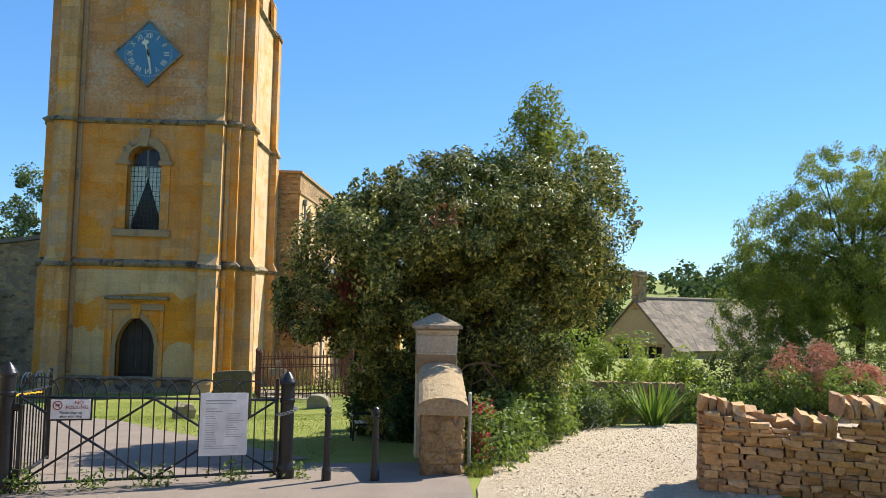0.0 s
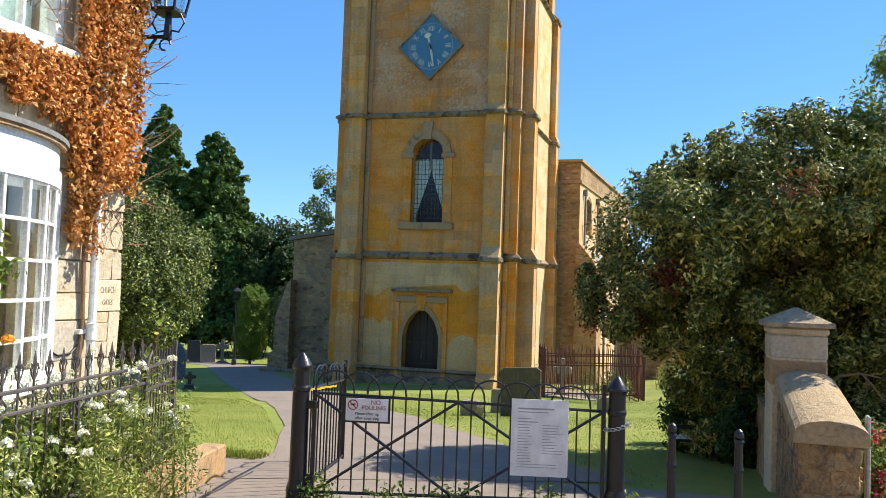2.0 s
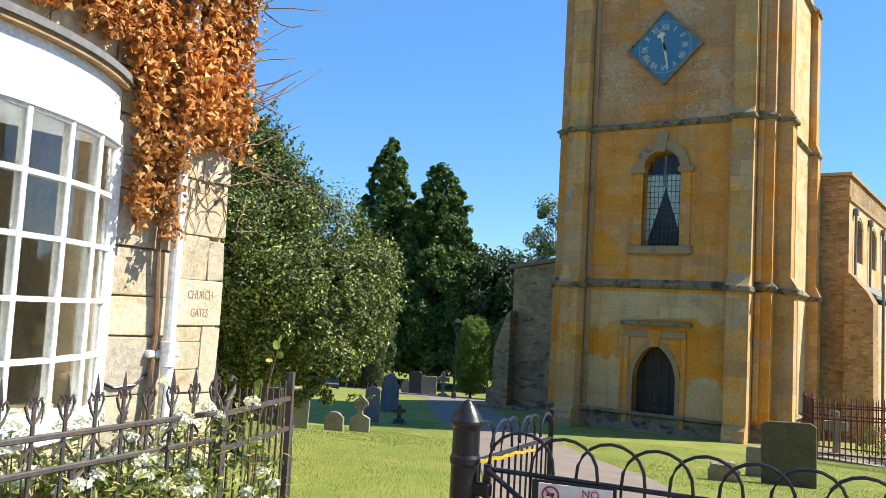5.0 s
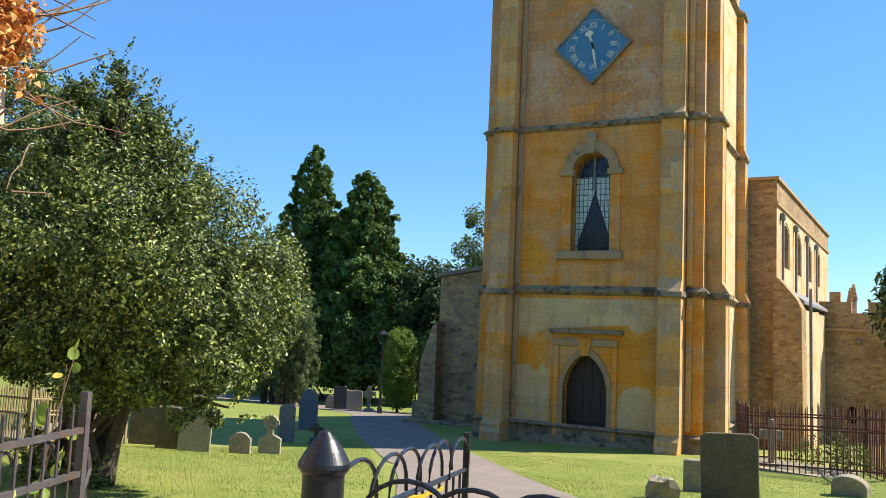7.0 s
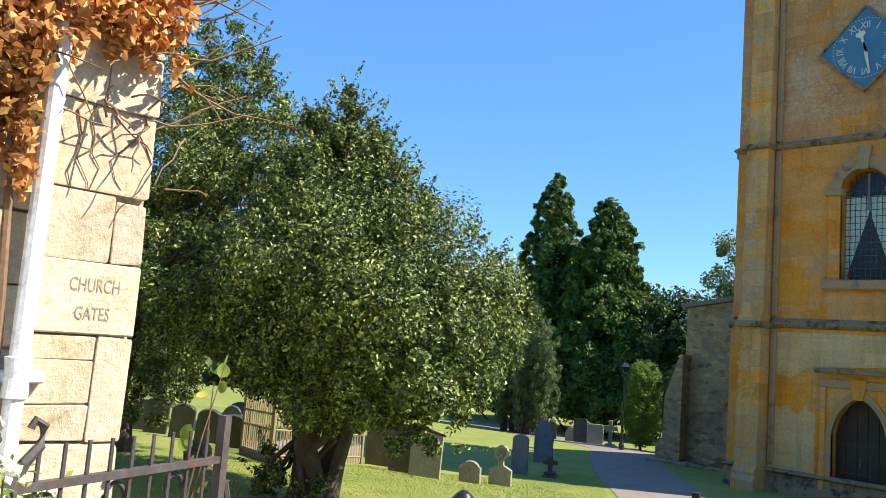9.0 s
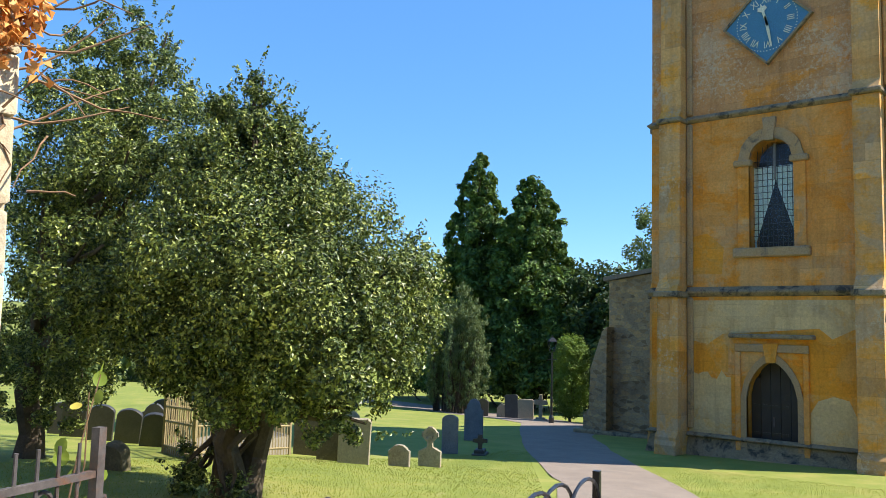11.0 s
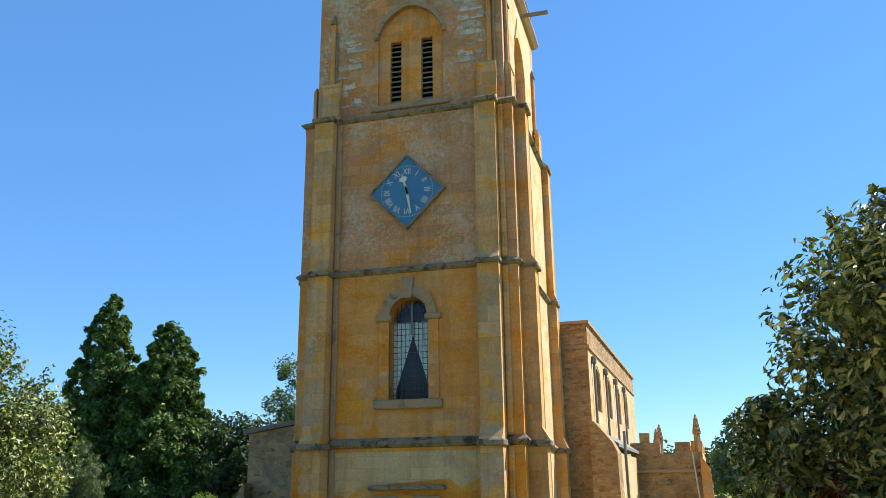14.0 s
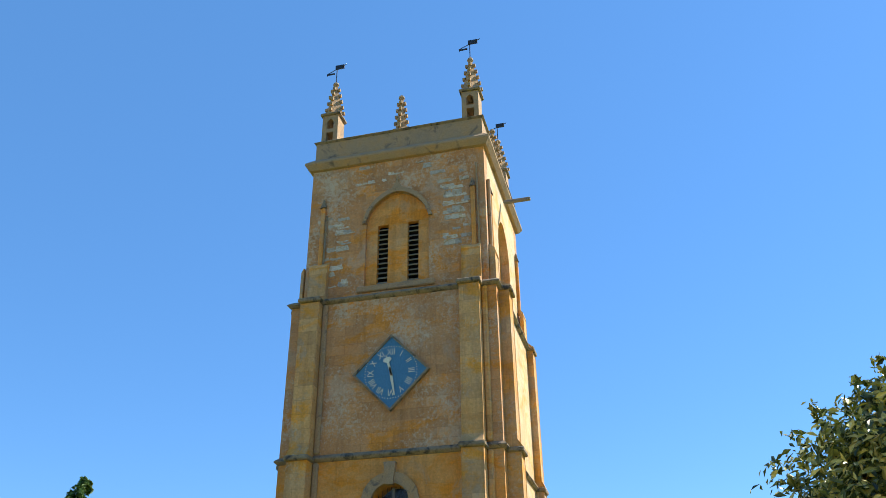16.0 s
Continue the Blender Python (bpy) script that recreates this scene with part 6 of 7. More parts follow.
z = wz
while z < 0.7:
    h = srnd.uniform(0.028, 0.07)
    x = -0.02 + srnd.uniform(0, 0.03)
    while x < 4.5:
        w = srnd.uniform(0.06, 0.24)
        if z + h < top_at(x) + 0.02:
            ob = stone(dw, x, x + w, z, z + h, 0.02 + srnd.uniform(-0.04, 0.025), 0.12, -0.002, "wall_stone", rock_meshes)
            ob.rotation_euler = Euler((srnd.uniform(-0.06, 0.06), srnd.uniform(-0.07, 0.07), srnd.uniform(-0.08, 0.08)))
        x += w
    y = 0.0
    while y < 0.42:
        w = srnd.uniform(0.1, 0.25)
        if z + h < 0.62:
            ob = new("wall_stone", srnd.choice(rock_meshes))
            ob.parent = dw
            ob.matrix_basis = Matrix.LocRotScale((0.01, y + w / 2, z + h / 2), None, (0.1, w - 0.006, h - 0.006))
        y += w
    z += h
x = -0.04
while x < 4.5:
    w = srnd.uniform(0.05, 0.12)
    hgt = srnd.uniform(0.13, 0.19)
    if not 0.30 < x < 0.75:
        ob = new("cope_stone", srnd.choice(rock_meshes))
        ob.parent = dw
        ob.matrix_basis = Matrix.LocRotScale((x + w / 2, 0.2, top_at(x) + hgt / 2 - 0.02), Euler((srnd.uniform(-0.08, 0.08), srnd.uniform(-0.15, 0.25), 0)), (w * 1.05, 0.40, hgt))
    else:
        ob = new("cope_stone", srnd.choice(rock_meshes))
        ob.parent = dw
        ob.matrix_basis = Matrix.LocRotScale((x + w / 2, 0.2 + srnd.uniform(-0.05, 0.1), top_at(x) + 0.03), Euler((srnd.uniform(-0.3, 0.3), srnd.uniform(-0.3, 0.3), srnd.uniform(-0.5, 0.5))), (0.16, 0.3, 0.07))
    x += w


# ---- trees ----
def tree(name, label, base, height, radius, blobs, count, leaf, material, seed, lean=(0, 0), aspect=0.5, clumps=45, fill=0.25, clump_r=0.22, drop=0.0, category="tree", spread=0.9, extra=(), shoots=0, shoot=0.4, stems=1):
    e = thing(name, label, category, base)
    b = Vector(base)
    rel = [(x - b.x, y - b.y, z - b.z, p, q, r) for x, y, z, p, q, r in blobs]
    rnd = random.Random(seed)
    tips = [(x + rnd.uniform(-0.6, 0.6) * p, y + rnd.uniform(-0.6, 0.6) * q, z + rnd.uniform(-0.2, 0.6) * r) for x, y, z, p, q, r in rel for _ in range(3)]
    for i in range(stems):
        a = 2.4 * i + 0.6
        off = radius * 0.8 * (stems > 1)
        limbs("trunk", (off * math.cos(a), off * math.sin(a), -0.25), height * (1 - 0.08 * i), radius, tips[i::stems], e, seed + 40 * i, (lean[0] + 1.8 * off * math.cos(a), lean[1] + 1.8 * off * math.sin(a)))
    foliage("crown", rel, count, leaf, material, e, seed + 1, aspect, clumps, spread, fill, clump_r, drop, "", shoots, shoot)
    for i, (nm, bl, n, mat_, lab) in enumerate(extra):
        foliage(nm, [(x - b.x, y - b.y, z - b.z, p, q, r) for x, y, z, p, q, r in bl], n, leaf, mat_, e, seed + 5 + i, aspect, 20, spread, 0.4, 0.35, drop, lab)["kind"] = "stuff"
    return e


tree("holly_tree", "broad glossy dark-green evergreen tree in the churchyard", (-10.55, 12.0, gz(-10.55, 12)), 2.6, 0.19,
     [(-10.1, 12.2, 1.75, 1.9, 1.8, 1.25), (-10.6, 12.2, 2.85, 1.1, 1.1, 0.85), (-9.05, 12.0, 1.45, 1.1, 1.3, 0.85), (-8.6, 11.9, 0.85, 0.72, 1.0, 0.52), (-9.7, 12.0, 2.35, 0.7, 0.8, 0.55), (-12.0, 12.5, 1.7, 1.5, 1.4, 1.2), (-11.3, 12.2, 0.8, 1.0, 1.1, 0.5), (-9.6, 11.6, 0.75, 1.0, 1.0, 0.5), (-10.6, 12.2, 3.75, 0.5, 0.5, 0.4), (-8.7, 12.1, 0.2, 0.4, 0.5, 0.35), (-10.7, 12.2, 4.15, 0.2, 0.2, 0.4), (-11.3, 12.3, 3.75, 0.5, 0.45, 0.45), (-11.5, 12.3, 4.1, 0.2, 0.2, 0.35), (-10.0, 12.1, 3.4, 0.22, 0.2, 0.35), (-9.7, 12.1, 2.9, 0.4, 0.45, 0.4), (-11.2, 12.3, 3.3, 0.7, 0.7, 0.5), (-10.1, 11.75, -0.75, 0.3, 0.25, 0.3), (-10.9, 11.7, -0.6, 0.25, 0.2, 0.4)],
     235000, 0.05, HOLLY, 21, (0.1, 0.1), 0.55, 55, 0.4, 0.19, spread=0.65, shoots=1100, shoot=0.34, stems=4)
tree("evergreen_tree", "tall leafy evergreen tree behind the cottage", (-15.6, 11.8, gz(-15.6, 11.8)), 4.4, 0.22,
     [(-13.1, 11.8, 2.9, 1.7, 1.5, 1.7), (-14.1, 12.2, 4.4, 1.2, 1.2, 1.3), (-14.2, 12.3, 3.5, 1.8, 1.6, 1.9), (-12.1, 11.3, 1.7, 1.2, 1.1, 1.1), (-15.2, 13.0, 2.2, 1.7, 1.5, 1.4), (-14.6, 12.4, 5.6, 0.9, 0.8, 0.8), (-12.2, 11.6, 3.3, 0.5, 0.5, 0.6), (-15.6, 12.2, 1.0, 1.5, 1.2, 1.1), (-17.5, 13.4, 2.0, 1.7, 1.4, 1.6), (-15.6, 12.0, 0.2, 1.3, 1.0, 0.7)],
     150000, 0.06, HOLLY, 31, (0.2, 0), 0.5, 80, 0.35, 0.15, spread=0.65, shoots=500, shoot=0.35)
tree("tall_shrub", "large round shrub with dense mixed green leaves beside the pier", (0.9, 12.1, gz(0.9, 12.1)), 2.6, 0.22,
     [(-0.3, 11.85, 2.05, 1.5, 1.6, 1.15), (0.05, 11.95, 2.9, 0.8, 1.2, 0.62), (-0.55, 11.8, 2.68, 0.78, 0.8, 0.62), (-0.4, 12.15, 0.3, 0.6, 0.7, 0.75), (1.5, 10.95, 2.3, 0.95, 0.9, 0.95), (0.55, 10.9, 2.2, 0.8, 0.8, 0.8), (2.0, 12.0, 2.6, 1.15, 1.5, 1.15), (1.0, 11.9, 2.8, 1.1, 1.3, 0.9), (-1.05, 11.75, 1.5, 0.92, 1.2, 0.68), (1.1, 11.7, 0.8, 0.95, 1.2, 1.1), (1.2, 11.5, -0.1, 0.7, 0.9, 0.6), (2.1, 12.0, 1.7, 0.9, 1.2, 0.65), (0.0, 12.3, 0.6, 0.8, 0.9, 0.9)],
     250000, 0.066, BUSH, 41, (0.1, 0), 0.42, 44, 0.45, 0.2, spread=0.65, shoots=900, shoot=0.24, stems=3,
     extra=[("dry_patch", [(0.3, 10.2, 2.5, 0.22, 0.15, 0.28)], 220, BUSH_DRY, "patch of dead brown leaves"),
            ("red_leaves", [(-1.55, 11.6, 1.1, 0.42, 0.5, 0.24), (-0.9, 10.6, 1.65, 0.22, 0.16, 0.14)], 1300, RED_LEAF, "sprays of dark red leaves")])
tree("young_conifer", "loose light-green tree top rising from the shrub", (1.85, 12.9, gz(1.85, 12.9)), 4.6, 0.09,
     [(1.85, 12.9, 3.9, 0.7, 0.7, 0.55), (1.85, 12.9, 4.45, 0.38, 0.4, 0.5), (2.8, 12.8, 3.4, 0.4, 0.5, 0.5), (1.1, 12.8, 3.5, 0.4, 0.5, 0.4)], 9000, 0.09, WILLOW, 47, (0, 0), 0.3, 40, 0.3, 0.28)
tree("silver_birch", "weeping pale-barked birch with small yellow-green leaves", (11.4, 20.6, gz(11.4, 20.6)), 4.6, 0.13,
     [(10.6, 20.5, 3.0, 2.5, 2.3, 1.8), (10.2, 20.3, 1.3, 2.7, 2.4, 1.6), (10.7, 20.4, 4.5, 1.5, 1.5, 1.1), (12.4, 20.6, 4.3, 1.3, 1.4, 1.1), (13.6, 20.8, 2.6, 2.5, 2.2, 2.3), (8.7, 20.0, 0.7, 1.3, 1.4, 1.2), (9.2, 20.2, 2.4, 1.4, 1.4, 1.4)], 170000, 0.07, WILLOW, 51, (-0.4, 0), 0.42, 240, 0.35, 0.1, 1.6, spread=0.8)


def conifer(name, label, x, y, top, base, r, count, seed, material=CONIFER, leaf=0.36, power=0.85):
    """A spire of drooping sprays in uneven tiers."""
    b = gz(x, y)
    e = thing(name, label, "conifer tree", (x, y, b))
    rnd = random.Random(seed)
    h = top - b
    part("trunk", tube(bmesh.new(), [(0, 0, -0.3), (0, 0, h * 0.5), (0, 0, h * 0.97)], [0.4, 0.25, 0.03], 8), BARK, e)
    blobs = []
    z0 = base - b
    for i in range(14):
        # dense heart of the spire
        f = i / 13
        rr = r * (1 - f) ** power * 0.5 + 0.08
        blobs.append((0, 0, z0 + (h - 0.4 - z0) * f, rr, rr, (h - z0) / 16))
    for i in range(int(80 * r + 110)):
        # rounded plumes that hang over one another, smaller towards the tip
        f = rnd.random() ** 1.05
        a = rnd.uniform(0, 6.283)
        rr = (r * (1 - f) ** power + 0.02) * rnd.uniform(0.75, 1.0)
        s = (0.17 + 0.15 * r * (1 - f)) * rnd.uniform(0.7, 1.2)
        blobs.append((rr * math.cos(a), rr * math.sin(a), z0 + (h - 0.25 - z0) * f, s, s, s * 1.15))
    foliage("crown", blobs, count, leaf, material, e, seed, 0.5, 5, 0.4, 0.15, 0.62, 0.3)
    return e


conifer("conifer", "tall dark-green conifer spire behind the graves", -38.05, 51.8, 14.0, -2.0, 4.0, 130000, 61, leaf=0.31, power=0.6)
conifer("conifer", "tall dark-green conifer beside its taller twin", -33.35, 51.8, 12.0, -2.0, 3.8, 120000, 62, leaf=0.31, power=0.48)


def bushy(name, label, blobs, count, leaf, material, seed, category="shrub", aspect=0.5, clumps=30, clump_r=0.3, drop=0.0, fill=0.3, stem=True, extra=()):
    x, y = blobs[0][:2]
    b = Vector((x, y, gz(x, y)))
    e = thing(name, label, category, b)
    rel = [(p - b.x, q - b.y, r - b.z, s, t, u) for p, q, r, s, t, u in blobs]
    if stem:
        rnd = random.Random(seed)
        bm = bmesh.new()
        for p, q, r, s, t, u in rel:
            for _ in range(3):
                g0 = Vector((p * 0.7 + rnd.uniform(-0.2, 0.2) * s, q * 0.7 + rnd.uniform(-0.2, 0.2) * t, -0.1))
                g0.z = gz(b.x + g0.x, b.y + g0.y) - b.z - 0.1
                tip = Vector((p + rnd.uniform(-0.6, 0.6) * s, q + rnd.uniform(-0.6, 0.6) * t, r + 0.4 * u))
                tube(bm, [g0, g0.lerp(tip, 0.5) + Vector((0, 0, 0.1 * u)), tip], [0.03 * min(1, u), 0.02 * min(1, u), 0.006], 5)
        part("stem_mass", bm, BARK, e)
    foliage("foliage", rel, count, leaf, material, e, seed, aspect, clumps, 0.9, fill, clump_r, drop)
    for i, (nm, bl, n, size, mat_, lab) in enumerate(extra):
        foliage(nm, [(p - b.x, q - b.y, r - b.z, s, t, u) for p, q, r, s, t, u in bl], n, size, mat_, e, seed + 3 + i, 0.9, 10, 0.9, 0.2, 0.3, 0.0, lab)["kind"] = "stuff"
    return e


bushy("yew_tree", "dark spreading yew closing the churchyard", [(-29.7, 53, 2.3, 3.4, 3, 3.7), (-27.4, 53, 0.6, 2.6, 3, 3.2), (-32.5, 54, 0.5, 3.5, 3, 3.4)], 40000, 0.36, YEW, 71, "tree")
bushy("yew_tree", "dark spreading yew behind the cypress", [(-45.5, 53, 1.8, 4.4, 3, 3.9), (-41.0, 54, 1.2, 4.0, 3, 3.8), (-52, 52, 1.8, 5, 3, 4.2)], 42000, 0.38, YEW, 72, "tree")
bushy("broadleaf_tree", "light-green deciduous tree rising behind the aisle roof", [(-27.0, 58, 6.6, 2.8, 2.4, 3.4), (-26.0, 58, 3.2, 2.4, 2.2, 3.0)], 9000, 0.26, CYPRESS, 73, "tree", clump_r=0.2)
bushy("clipped_yew", "rounded two-tier clipped yew bush", [(-25.05, 43.2, -1.7, 0.92, 0.9, 1.4), (-25.0, 43.2, -0.1, 0.85, 0.85, 1.15)], 45000, 0.085, TOPIARY, 74, clumps=500, clump_r=0.08, fill=0.1)
bushy("yew_hedge_and_shade_fill", "dark clipped yew dome by the aisle wall", [(-22.9, 44.5, -0.9, 1.7, 1.6, 2.3), (-20.6, 45.0, -1.2, 1.8, 1.6, 2.2)], 40000, 0.09, YEW, 75, "hedge", clumps=400, clump_r=0.08, fill=0.1)
rnd = random.Random(29)
plumes = []
for i in range(46):
    a, q = rnd.uniform(0, 6.283), rnd.random() ** 0.6
    top = 4.7 - 2.6 * q + rnd.uniform(-0.6, 0.4)
    plumes.append((-33.3 + 1.9 * q * math.cos(a), 44 + 1.3 * q * math.sin(a), (top - 3.3) / 2, 0.32, 0.32, (top + 3.3) / 2))
bushy("upright_cypress", "grey-green feathery upright cypress", plumes, 70000, 0.17, CYPRESS, 76, "conifer tree", 0.2, 40, 0.08, -2.5)
bushy("dark_shrub", "dark red-leaved shrub in deep shade under the conifers", [(-31.5, 50.5, -1.4, 1.2, 0.9, 1.0), (-29.4, 50.6, -1.8, 1.0, 0.9, 0.9)], 2500, 0.22, RED_LEAF, 77)
# dark foliage row added in place of the shade beneath the conifers
bushy("yew_hedge_and_shade_fill", "added dark foliage standing in for the shade at the foot of the conifers", [(-28.0 - 3.2 * i, 49.6 + 0.5 * (i % 2), -1.5, 2.2, 1.0, 1.5) for i in range(8)], 26000, 0.22, YEW, 177, "hedge")
bushy("yew_tree", "dark yew at the far end of the churchyard", [(2.5, 47, 0.4, 2.2, 2.2, 2.4), (5.5, 48, 0.7, 3.0, 2.4, 2.6), (9.0, 47, 1.0, 3.0, 2.4, 2.6), (0.9, 48, 0.0, 1.2, 1.6, 1.8)], 40000, 0.28, YEW, 78, "tree")
conifer("pine_tree", "distant feathery pine beyond the church", 1.2, 60.0, 5.6, 1.0, 1.7, 4000, 79, CYPRESS, 0.3, 0.4)
# low plants in yew colour: their darkness also stands for the deep shade here
bushy("shade_shrub", "low plants under the large shrub, coloured dark to deepen its shade", [(-0.15, 11.5, 0.0, 0.4, 0.4, 0.5), (-0.55, 12.5, -0.1, 0.45, 0.4, 0.45), (0.1, 12.9, 0.3, 0.6, 0.4, 0.7), (-0.3, 13.6, 0.1, 0.5, 0.5, 0.6)], 12000, 0.07, YEW, 81)

# garden beyond the drive
bushy("bright_shrub", "loose yellow-green garden shrub", [(2.6, 15.6, 0.55, 1.0, 0.8, 0.65), (3.9, 15.7, 0.35, 1.0, 0.8, 0.55), (4.9, 15.9, 0.1, 0.8, 0.7, 0.45)], 9000, 0.085, LIME, 81)
bushy("garden_hedge", "olive-green spreading hedge in the garden", [(5.9, 16.3, 0.0, 1.1, 0.9, 0.55), (7.2, 16.3, 0.1, 1.1, 0.9, 0.6), (8.6, 16.4, 0.05, 1.2, 0.9, 0.6)], 14000, 0.08, HEDGE, 82, "hedge")
bushy("pink_shrub", "pink-flowered shrub above the dry-stone wall", [(7.2, 15.1, 0.35, 0.65, 0.6, 0.5), (8.1, 15.2, 0.15, 0.6, 0.6, 0.45)], 6000, 0.06, PINK_LEAF, 83)
bushy("garden_perennials", "low mixed green perennials by the gravel", [(5.6, 14.6, -0.1, 0.5, 0.4, 0.35), (6.6, 14.6, 0.0, 0.6, 0.4, 0.4), (7.6, 14.4, 0.0, 0.5, 0.4, 0.4), (4.9, 14.5, -0.3, 0.5, 0.4, 0.3)], 7000, 0.075, HERB, 84, "plants")
bushy("drive_border", "tangled green border plants along the gravel", [(0.75, 8.35, 0.0, 0.18, 0.35, 0.22), (0.95, 9.1, 0.0, 0.25, 0.4, 0.3), (1.25, 10.0, 0.0, 0.35, 0.5, 0.4), (1.65, 11.2, -0.05, 0.4, 0.6, 0.42), (2.0, 12.4, -0.1, 0.5, 0.6, 0.42), (2.6, 13.5, -0.2, 0.5, 0.4, 0.35), (3.3, 13.9, -0.25, 0.4, 0.35, 0.3)], 15000, 0.07, HERB, 85, "plants")
bushy("grey_shrub", "small grey-leaved shrub at the gravel's edge", [(2.75, 13.2, -0.28, 0.38, 0.3, 0.26)], 2000, 0.05, CYPRESS, 86)
tw = thing("terrace_wall", "low brown rubble terrace wall behind the border", "stone wall", (0, 0, 0))
block_wall(tw, 1.6, 4.8, 14.75, -0.75, 0.12, rows=(0.1, 0.14, 0.17), cols=(0.15, 0.35), meshes=pier_meshes, t=0.2)
flax = thing("flax_plant", "clump of upright sword-shaped green leaves", "plant", (4.0, 13.75, gz(4.0, 13.75)))
rnd = random.Random(8)
for k in range(90):
    a, t = rnd.uniform(0, 6.28), rnd.uniform(0.05, 0.75) ** 0.8
    L = rnd.uniform(0.65, 1.02)
    d = Vector((math.cos(a) * math.sin(t), math.sin(a) * math.sin(t), math.cos(t)))
    s = d.cross(Vector((0, 0, 1))).normalized() * 0.022
    p0 = Vector((math.cos(a), math.sin(a), 0)) * rnd.uniform(0.02, 0.16)
    bm = bmesh.new()
    st = [p0 + d * L * f - Vector((0, 0, 0.25 * t * f * f * L)) for f in (0, 0.35, 0.7, 1.0)]
    v = [(bm.verts.new(q - s * w), bm.verts.new(q + s * w)) for q, w in zip(st, (0.8, 1.0, 0.8, 0.1))]
    for p, q in zip(v, v[1:]):
        bm.faces.new((p[0], q[0], q[1], p[1]))
    part("leaf", bm, BLADE, flax)
rb = bushy("rose_bush", "straggling crimson rose beside the pier", [(0.66, 8.7, 0.1, 0.14, 0.25, 0.35)], 900, 0.05, HERB, 88, extra=[("blossom", [(0.64, 8.5, 0.42, 0.05, 0.05, 0.05), (0.68, 8.55, 0.1, 0.05, 0.05, 0.05), (0.7, 8.5, -0.02, 0.06, 0.05, 0.05), (0.76, 8.8, 0.36, 0.04, 0.04, 0.04)], 260, 0.035, RED_PETAL, "crimson rose flowers")])
br = thing("bare_branch", "pale dead branch hanging from the shrub", "branch", (0.45, 9.9, 0))
part("twig", tube(bmesh.new(), [(0.02, 0.05, 0.35), (0.02, -0.1, 0.62), (0.12, -0.2, 0.76), (0.3, -0.25, 0.80), (0.52, -0.3, 0.76)], [0.02, 0.016, 0.013, 0.01, 0.006], 6), TWIG, br)
part("twig", tube(bmesh.new(), [(0.3, -0.25, 0.80), (0.42, -0.25, 0.66), (0.5, -0.28, 0.56)], [0.01, 0.008, 0.004], 5), TWIG, br)
part("twig", tube(bmesh.new(), [(0.34, -0.25, 0.76), (0.34, -0.26, 0.62), (0.2, -0.28, 0.55), (0.1, -0.2, 0.56)], [0.008, 0.008, 0.006, 0.004], 5), TWIG, br)

# weeds and flowers by the gate and the railing
wb = [(GLP.x + (GRP.x - GLP.x) * f, GLP.y + (GRP.y - GLP.y) * f - 0.05, gz(-2.4, 7.5) + 0.05, 0.16, 0.1, 0.08 + 0.05 * math.sin(f * 40)) for f in (0.0, 0.06, 0.16, 0.3, 0.43, 0.5, 0.66, 0.8, 0.95, 1.04)]
bushy("gate_weeds", "leafy weeds growing along the foot of the gate", wb[1::2], 900, 0.045, HERB, 90, "weeds", stem=False, clumps=14)


def flower_heads(parent, spots, r, material, seed, name="flower_head", petals=42, size=0.022):
    rng = np.random.default_rng(seed)
    for s in spots:
        g = rng.normal(size=(petals, 3))
        g /= np.linalg.norm(g, axis=1, keepdims=True)
        g[:, 2] = np.abs(g[:, 2])
        me = leaves(g * r * (0.6 + 0.5 * rng.random((petals, 1))), g, size, 0.8, rng, spread=0.5)
        me.materials.append(material)
        ob = new(name, me)
        ob.parent = parent
        ob.location = s


VALERIAN = leaf_mat("pale_herb_leaf", ((0.09, 0.14, 0.035), (0.20, 0.25, 0.065), (0.34, 0.35, 0.11), (0.46, 0.43, 0.16)), 0.55, 0.3)
val = thing("white_valerian", "bushy white-flowered valerian growing through the railing", "flowers", (-4.0, 6.2, gz(-4.0, 6.2)))
rnd = random.Random(13)
vb = Vector((-4.0, 6.2, gz(-4.0, 6.2)))
blobs, heads = [], []
for k in range(29):
    s = rnd.uniform(1.5, 4.5)
    off = rnd.uniform(-0.42, 0.22) + 0.08 * (s > 3.2)
    p = RA + rdir * s
    x, y = p.x + off * 0.94, p.y + off * 0.35
    h = rnd.uniform(0.36, 0.66)
    blobs.append((x - vb.x, y - vb.y, h * 0.6, 0.24, 0.24, h))
    for j in range(5):
        heads.append((x - vb.x + rnd.uniform(-0.25, 0.25), y - vb.y + rnd.uniform(-0.25, 0.25), h * 1.5 + rnd.uniform(-0.15, 0.16)))
foliage("foliage", blobs, 36000, 0.042, VALERIAN, val, 14, 0.34, 30, 0.9, 0.3, 0.35)
bm = bmesh.new()
for x, y, z in heads:
    tube(bm, [(x + rnd.uniform(-0.08, 0.08), y + rnd.uniform(-0.08, 0.08), 0.0), (x, y, z)], [0.005, 0.003], 4)
part("stem_mass", bm, HERB, val)
flower_heads(val, heads, 0.034, PETAL, 15)

